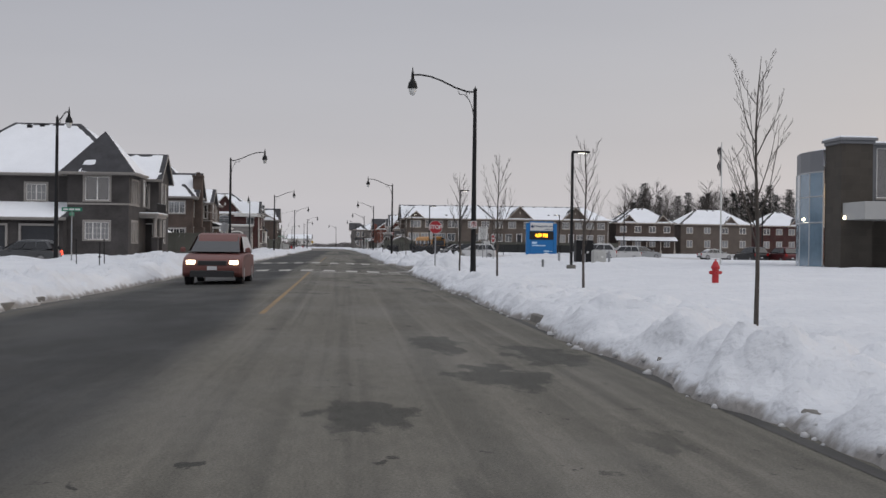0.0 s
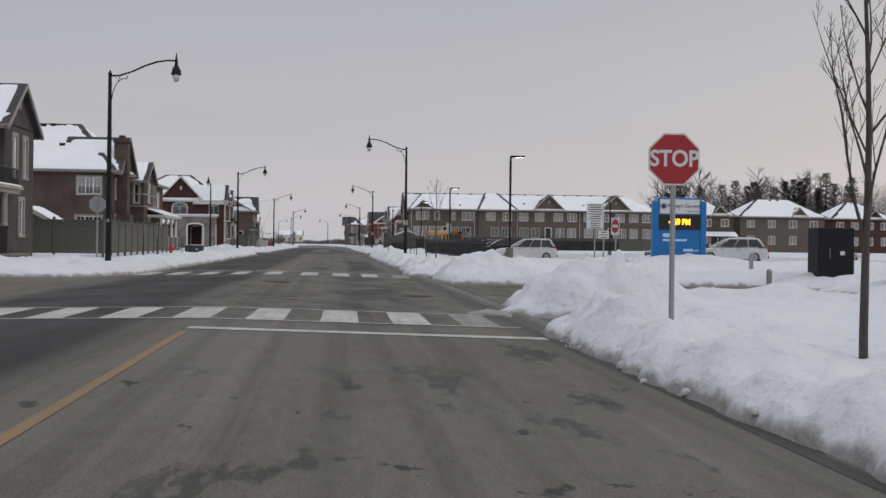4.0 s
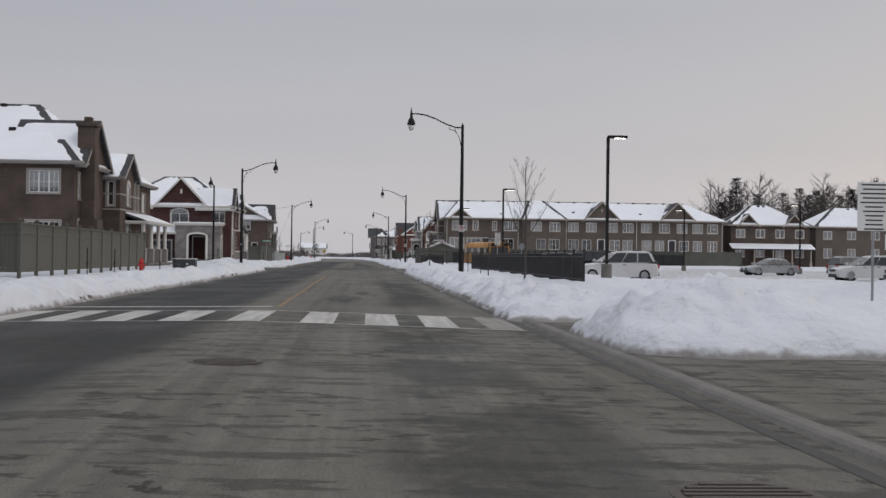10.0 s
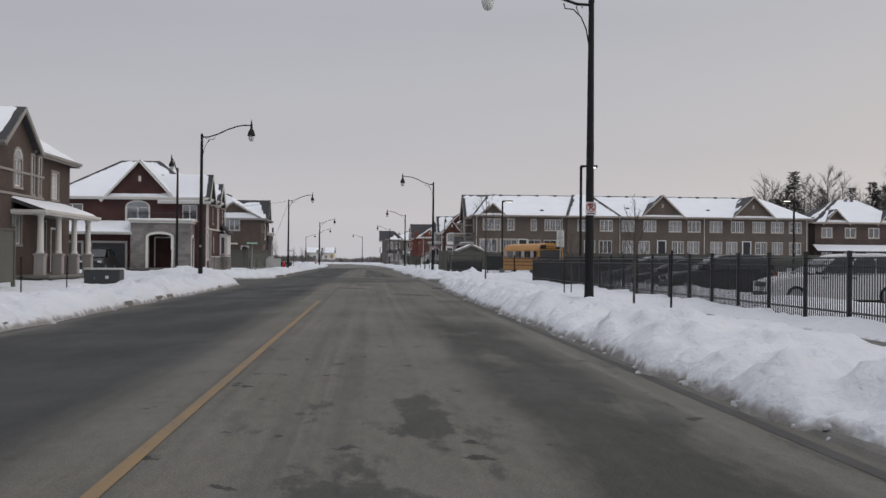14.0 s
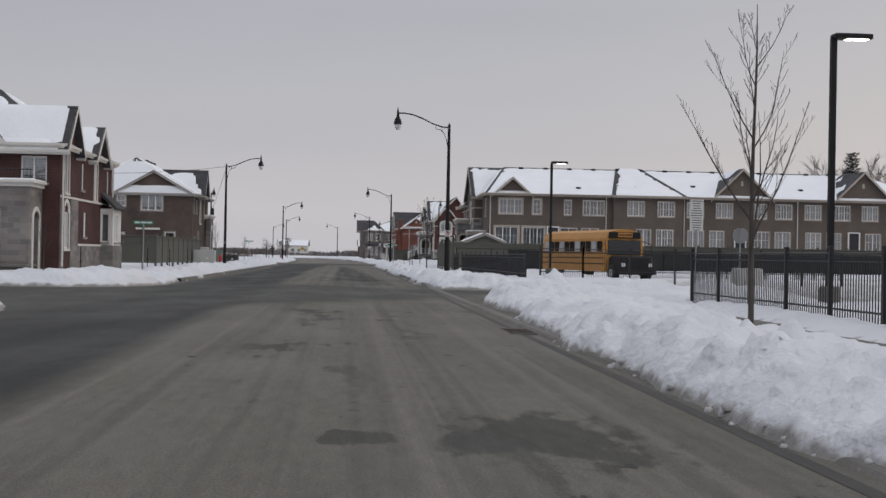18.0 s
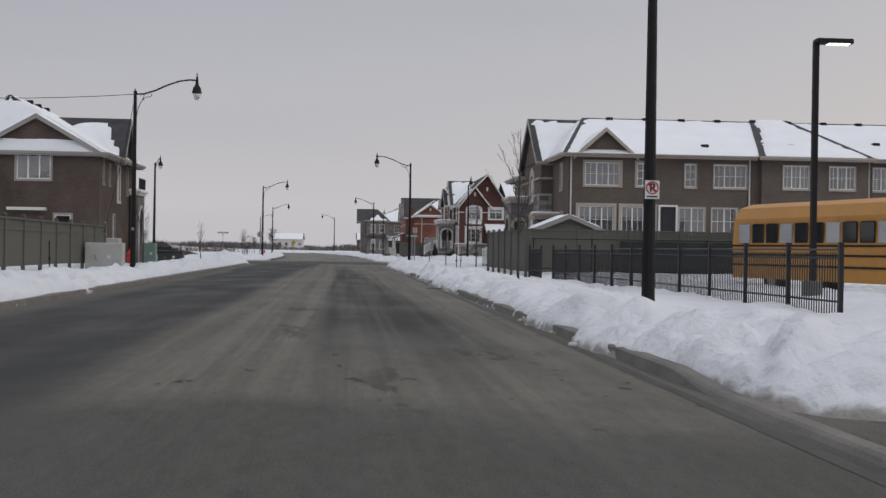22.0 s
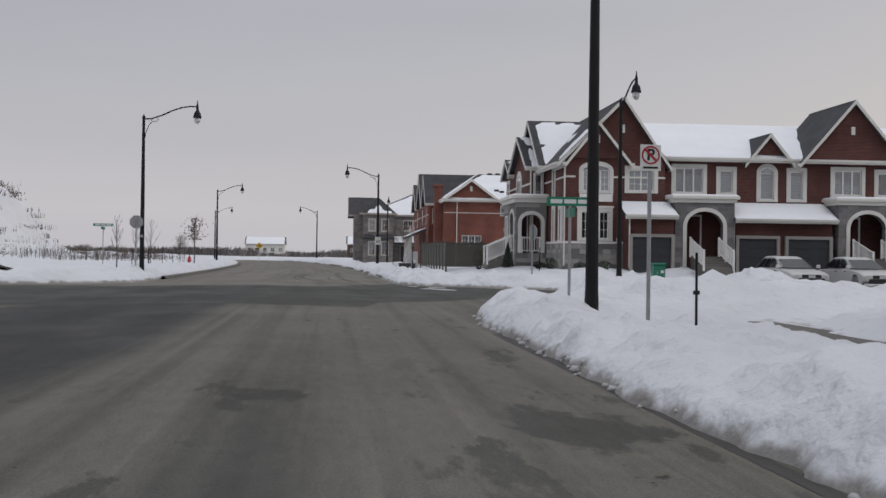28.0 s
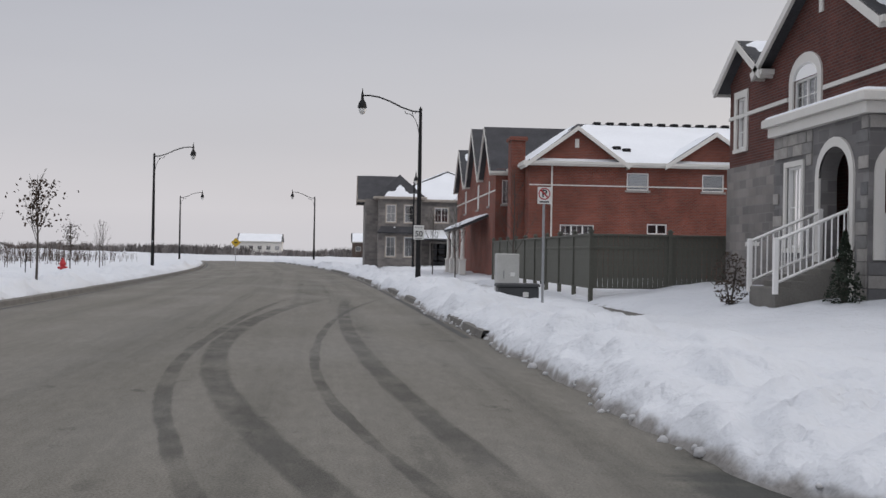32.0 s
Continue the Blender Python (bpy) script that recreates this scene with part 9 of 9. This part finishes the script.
def thicket(name, label, spots_, h0, h1, mat, stems, seed, spread=1.6, w0=0.07):
    """Dense leafless growth: forked thin stems, one object."""
    r = random.Random(seed)
    g = Geo()
    lie = snow_height(np.array([q[0] for q in spots_]), np.array([q[1] for q in spots_]))
    for (x, y), z in zip(spots_, lie):
        h = r.uniform(h0, h1)
        for i in range(stems):
            p = Vector((x + r.gauss(0, spread), y + r.gauss(0, spread * 0.8), float(z) - 0.15))
            d = Vector((r.gauss(0, 0.14), r.gauss(0, 0.12), 1)) * h * r.uniform(0.5, 1.05)
            w = Vector((w0, w0 * 0.4, 0))
            g.poly([p - w, p + w, p + d])
            for k in range(5):
                q = p + d * r.uniform(0.3, 0.95)
                dd = Vector((r.gauss(0, 0.6), r.gauss(0, 0.4), r.uniform(0.2, 1.0))) * h * 0.22
                g.poly([q - w * 0.55, q + w * 0.55, q + dd])
    return tagged(part(name, g, mat), label, "bushes", kind="stuff")


def scrub(name, label, spots_, h0, h1, mat, blades, seed, width=1.0):
    """Low bare bushes of many thin blades, one object."""
    r = random.Random(seed)
    g = Geo()
    for x, y in spots_:
        z = at_snow(x, y)
        h = r.uniform(h0, h1)
        for i in range(blades):
            a = r.uniform(0, 6.3)
            p = Vector((x + r.gauss(0, 0.5) * width, y + r.gauss(0, 0.5) * width, z - 0.1))
            d = Vector((math.cos(a) * 0.5, math.sin(a) * 0.5, 1)).normalized() * h * r.uniform(0.5, 1.0)
            w = Vector((math.cos(a + 1.5), math.sin(a + 1.5), 0)) * 0.03 * width
            g.poly([p - w, p + w, p + d * 0.6 + w * 2, p + d, p + d * 0.6 - w * 2])
    ob = part(name, g, mat)
    return tagged(ob, label, "bushes", kind="stuff")


SCRUB_BROWN = material("brown_winter_scrub", (0.075, 0.055, 0.045), 0.9, var=0.35, scale=0.4, fine=5, bump=0)
# Paler than the near twigs: distance haze is put into this colour.
HAZE_TWIGS = material("haze_paled_winter_twigs", (0.17, 0.155, 0.15), 0.9, var=0.3, scale=0.2, fine=3, bump=0)
r2 = random.Random(5)
thicket("underwood", "dense bare grey-brown underwood behind the houses", [(76 + 176 * r2.random(), 288 + 44 * r2.random()) for _ in range(210)], 10.5, 16.5, WOOD_TWIGS, 28, 9)
thicket("mound_weeds", "withered grey-brown weeds on the snowy mound", [(-59 + r2.gauss(0, 5.5), 430 + r2.gauss(0, 10)) for _ in range(130)], 0.4, 1.0, SCRUB_BROWN, 16, 4, 0.9, 0.05)
thicket("scrub", "brown bare scrub in the snowy field", [q for q in ((-20 - 75 * r2.random(), 335 + 105 * r2.random()) for _ in range(150)) if q[0] < centre(q[1]) - 14], 0.5, 1.7, SCRUB_BROWN, 24, 1, 1.6, 0.02)
scrub("tree_line", "distant bare trees along the horizon", [(-150 + 380 * r2.random(), 600 + 120 * r2.random()) for _ in range(420)], 1.6, 3.6, HAZE_TWIGS, 80, 2, 3.0)
scrub("left_tree_line", "distant bare trees beyond the open field", [(-330 + 200 * r2.random(), 520 + 120 * r2.random()) for _ in range(220)], 1.0, 2.4, HAZE_TWIGS, 70, 3, 3.0)


# ---------------------------------------------------------------- school building
def school():
    s = thing("school_building", "brown brick school with a curved blue-glazed corner", "school", (31, 74, 0.4))
    brown = masonry("school_brown_panel", (0.075, 0.066, 0.056), (0.062, 0.055, 0.047), (0.08, 0.07, 0.06), 0.9, 0.45, 0.008, var=0.12, bump=0.2)
    grey = material("school_grey_cladding", (0.15, 0.155, 0.165), 0.5, var=0.08, scale=1, fine=20, bump=0.05)
    blue = material("blue_curtain_glass", (0.16, 0.24, 0.31), 0.1, 0.2, var=0.2, scale=0.5, fine=3, bump=0, spec=0.7)
    frame_m = material("aluminium_frame", (0.42, 0.43, 0.44), 0.4, 0.6, var=0.08, scale=3, fine=20, bump=0)
    # tower slab
    block(s, 28.6, 30.5, 70.6, 73, 0.2, 7.7, brown, [], "SEWN")
    flat_roof(s, 28.5, 30.6, 70.5, 73, 7.7, 0.35, grey, 0.1)
    # curved glazed wall receding from the tower
    pts = [(28.5, 73.0), (28.25, 74.5), (28.3, 76.2), (28.75, 78.0), (29.6, 80.2), (30.9, 82.5), (32.7, 85.0), (34.7, 87.0)]
    n = len(pts) - 1
    for i in range(n):
        (xa, ya), (xb, yb) = pts[i], pts[i + 1]
        for z0, z1, m, nm in ((0.2, 3.1, BRICK_ORANGE if i > 2 else blue, "lower_wall"), (3.1, 6.2, blue, "glazing_panel"), (6.2, 7.5, grey, "cladding_panel")):
            g = Geo()
            g.poly([(xa, ya, z0), (xb, yb, z0), (xb, yb, z1), (xa, ya, z1)])
            part(nm, g, m, s)
        g = Geo()
        g.tube([(xa, ya, 0.2 if i < 3 else 3.1), (xa, ya, 6.2)], 0.05, 4)
        part("mullion", g, frame_m, s)
        for z in (3.1, 4.7, 6.2):
            g = Geo()
            g.tube([(xa, ya, z), (xb, yb, z)], 0.045, 4)
            part("transom", g, frame_m, s)
    g = Geo()
    ring_ = [(x, y, 7.52) for x, y in pts] + [(38, 88, 7.52), (38, 73, 7.52)]
    g.poly(ring_)
    part("roof", g, ROOF_SNOW, s)
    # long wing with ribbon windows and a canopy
    block(s, 30.5, 62, 72.2, 80, 0.2, 7.6, grey, [("S", 32.6 + 2.6 * i, 4.6, 2.3, 3.0, dict(cols=2, rows=1, trim=None, tw=0.05, blind=ROOM_SHADE)) for i in range(10)], "SE")
    flat_roof(s, 30.5, 62, 72.1, 80, 7.6, 0.3, grey, 0.1)
    g = Geo()
    g.box(28.7, 48, 67.6, 72.2, 3.2, 4.2, 0.03)
    part("entrance_canopy", g, material("pale_canopy_fascia", (0.36, 0.36, 0.35), 0.6, var=0.06, scale=1, fine=20, bump=0.05), s)
    block(s, 30.5, 62, 71.9, 72.2, 0.2, 3.2, brown, [("S", 34.5, 0.4, 2.0, 2.4, dict(cols=2, rows=1, trim=None, tw=0.05, blind=ROOM_SHADE, sill=False)), ("S", 40, 0.4, 2.0, 2.4, dict(cols=2, rows=1, trim=None, tw=0.05, blind=ROOM_SHADE, sill=False))], "SE")
    warm = glow("lit_wall_lamp", (1.0, 0.85, 0.6), 8.0)
    for x, y in ((28.75, 70.4), (28.3, 75.6)):
        g = Geo()
        g.box(x - 0.12, x + 0.12, y - 0.25, y - 0.02, 3.25, 3.42, 0.03)
        part("wall_lamp", g, warm, s)


school()


def flagpole():
    f = thing("flagpole", "tall white flagpole with a hanging dark flag", "flagpole", (24.1, 79.1, 0.5))
    g = Geo()
    g.tube([(24.1, 79.1, 0.2), (24.1, 79.1, 8.4)], [0.06, 0.035], 8)
    part("pole", g, SIGN_WHITE, f)
    g = Geo()
    rows_ = 9
    for i in range(rows_):
        z0, z1 = 8.1 - i * 0.21, 8.1 - (i + 1) * 0.21
        a0, a1 = 0.10 + 0.05 * math.sin(i * 1.3), 0.10 + 0.05 * math.sin((i + 1) * 1.3)
        for u, v in ((0, 0.5), (0.5, 1)):
            g.poly([(24.1 - a0 * 2 * u - 0.04, 79.1 + 0.06 * u, z0), (24.1 - a0 * 2 * v - 0.04, 79.1 - 0.06 * v, z0), (24.1 - a1 * 2 * v - 0.04, 79.1 - 0.06 * v, z1), (24.1 - a1 * 2 * u - 0.04, 79.1 + 0.06 * u, z1)])
    part("flag", g, material("dark_flag_cloth", (0.035, 0.03, 0.035), 0.8, var=0.3, scale=3, fine=20, bump=0), f, "limp dark flag")


flagpole()


def warning_sign():
    s = thing("warning_sign", "yellow diamond warning sign at the bend", "road sign")
    sign_post(s, 2.4)
    g = Geo()
    plate(g, [(0, 1.5), (0.5, 2.0), (0, 2.5), (-0.5, 2.0)], -0.012, -0.002)
    f = part("panel", g, SIGN_YELLOW, s)
    g = Geo()
    g.box(-0.16, 0.16, -0.016, -0.012, 1.93, 2.07)
    part("mark", g, SIGN_BLACK, f)
    s.matrix_basis = pose(-13.0, 404, 0.3)


warning_sign()


def far_house(x, y, w, label, mat):
    h = house_thing(label, x + w / 2, y)
    block(h, x, x + w, y, y + 9, 0, 4.5, mat, [("S", x + w * (i + 0.5) / 5, 2.0, 1.3, 1.2, dict(cols=2, rows=1, trim=None)) for i in range(5)], "SEW")
    gable_roof(h, "x", x, x + w, y, y + 9, 4.5, 2.2, mat, cover=(1, 1), ends="01", slot=False)


far_house(-34, 640, 13, "distant long pale house under a snowy roof", TRIM_WHITE)
far_house(0, 600, 16, "distant low house beyond the bend", BRICK_BROWN)


def cable(label, pts, sag):
    g = Geo()
    for a, b in zip(pts[:-1], pts[1:]):
        a, b = Vector(a), Vector(b)
        q = []
        for i in range(13):
            t = i / 12
            p = a.lerp(b, t)
            p.z -= sag * 4 * t * (1 - t)
            q.append(p)
        g.tube(q, 0.012, 4, cap=False)
    tagged(part("cable", g, BLACK_METAL), label, "cable")


cable("thin black cable hanging between a lamp post and the fence", [(-10.25, 218.6, 7.3), (-13.2, 227.4, 1.9)], 0.15)
cable("thin black cable strung from the lamp post", [(-10.25, 218.6, 7.4), (-24, 205, 6.2)], 0.5)


def excavation():
    s = thing("earth_berm", "dark muddy earth bank half under snow", "earth bank", (-24, 292, 0.3))
    r = random.Random(3)
    g = Geo()
    n, m = 24, 8
    for i in range(n + 1):
        for j in range(m + 1):
            u, v = i / n, j / m
            z = 0.35 + 0.75 * math.sin(math.pi * v) * math.sin(math.pi * u) ** 0.5 + r.uniform(-0.12, 0.12)
            g.v.append((-33 + 16 * u + r.uniform(-0.2, 0.2), 291 + 4.5 * v, z if 0 < j < m else 0.0))
    for i in range(n):
        for j in range(m):
            a = i * (m + 1) + j
            g.f.append((a, a + 1, a + m + 2, a + m + 1))
    part("bank", g, material("dark_wet_earth", (0.035, 0.028, 0.023), 0.9, var=0.4, scale=0.7, fine=8, bump=0.6, dist=0.05), s)


excavation()


# ---------------------------------------------------------------- shrubs and clutter
EVERGREEN = material("dark_evergreen_leaves", (0.018, 0.028, 0.016), 0.8, var=0.4, scale=3, fine=30, bump=0)
DEAD_LEAVES = material("dead_brown_leaves", (0.06, 0.045, 0.035), 0.9, var=0.35, scale=3, fine=30, bump=0)


def shrub(label, x, y, w, h, n, mat, seed, cone=True, snow=0.25):
    """Shrub of many small leaves with patches of snow on it."""
    r = random.Random(seed)
    z = at_snow(x, y)
    t = thing("shrub", label, "shrub", (x, y, z), group="shrubs by the porch")
    stem, leaf, cap = Geo(), Geo(), Geo()
    for k in range(4):
        stem.tube([(x, y, z - 0.15), (x + r.uniform(-0.3, 0.3) * w, y + r.uniform(-0.3, 0.3) * w, z + h * 0.8)], [0.02, 0.006], 5)
    for i in range(n):
        f = r.random() ** 1.2
        rr = w * ((1 - f) * 0.5 if cone else 0.5 * math.sqrt(max(0.05, 1 - (2 * f - 1) ** 2))) * math.sqrt(r.random()) + 0.02
        a = r.uniform(0, 6.3)
        c = Vector((x + rr * math.cos(a), y + rr * math.sin(a), z + h * f))
        u = Vector((r.uniform(-1, 1), r.uniform(-1, 1), r.uniform(-0.3, 1))).normalized() * r.uniform(0.03, 0.07)
        q = u.orthogonal().normalized() * r.uniform(0.015, 0.03)
        leaf.poly([c - u, c + q, c + u, c - q])
    if snow > 0.2:
        rim = [w * r.uniform(0.30, 0.42) for _ in range(10)]
        for f, up in ((1.0, 0.0), (0.85, 0.06), (0.4, 0.10)):
            cap.v += [(x + rim[q] * f * math.cos(q * 0.628), y + rim[q] * f * math.sin(q * 0.628), z + h * 0.86 + up) for q in range(10)]
        for lv in range(2):
            cap.f += [(lv * 10 + q, lv * 10 + (q + 1) % 10, lv * 10 + 10 + (q + 1) % 10, lv * 10 + 10 + q) for q in range(10)]
        cap.f.append(tuple(20 + q for q in range(10)))
    part("stem", stem, BARK, t)
    part("leaves", leaf, mat, t)
    if cap.v:
        part("snow_cap", cap, ROOF_SNOW, t, "small caps of snow")
    return t


shrub("dark pointed evergreen shrub with snow beside the steps", 7.75, 302.3, 0.8, 1.35, 1100, EVERGREEN, 1, True, 0.03)
shrub("withered brown shrub at the foot of the steps", 6.5, 305.2, 0.8, 1.1, 420, DEAD_LEAVES, 2, False, 0.1)
for i, (x, y) in enumerate(((9.2, 300.9), (9.25, 299.4), (9.3, 297.4), (10.4, 295.2), (11.6, 295.1))):
    shrub("low dark leafy shrub in the snow by the wall", x, y, 0.7, 0.35 + 0.1 * (i % 3), 320, EVERGREEN, 10 + i, False, 0.0)


def snow_patch(pts, seed):
    """Thin refrozen snow left on the asphalt."""
    r = random.Random(seed)
    g = Geo()
    n = len(pts)
    rim = []
    for i in range(n):
        a, b = Vector((*pts[i], 0)), Vector((*pts[(i + 1) % n], 0))
        for k in range(6):
            q = a.lerp(b, k / 6) + Vector((r.uniform(-0.05, 0.05), r.uniform(-0.05, 0.05), 0))
            rim.append(q)
    mid = sum((Vector(q) for q in rim), Vector()) / len(rim)
    zz = float(crown(mid.x - centre(mid.y)))
    low = [(q.x, q.y, zz + 0.002) for q in rim]
    top = [(mid.x + (q.x - mid.x) * 0.85, mid.y + (q.y - mid.y) * 0.85, zz + 0.022) for q in rim]
    for i in range(len(rim)):
        j = (i + 1) % len(rim)
        g.poly([low[i], low[j], top[j], top[i]])
    g.poly(top)
    tagged(part("snow_patch", g, CRUMB_SNOW), "thin patch of refrozen snow on the asphalt", "snow", group="snow patches on the road")


snow_patch([(1.55, 281.6), (1.9, 281.0), (2.25, 280.5), (2.3, 280.1), (2.75, 279.9), (2.7, 280.3), (2.45, 280.7), (2.5, 281.0), (2.1, 281.5), (1.9, 282.3)], 1)
snow_patch([(1.8, 283.7), (2.2, 283.1), (2.6, 282.7), (2.62, 282.85), (2.3, 283.3), (1.95, 283.85)], 2)
snow_patch([(1.25, 284.7), (1.6, 284.3), (1.65, 284.4), (1.35, 284.85)], 3)
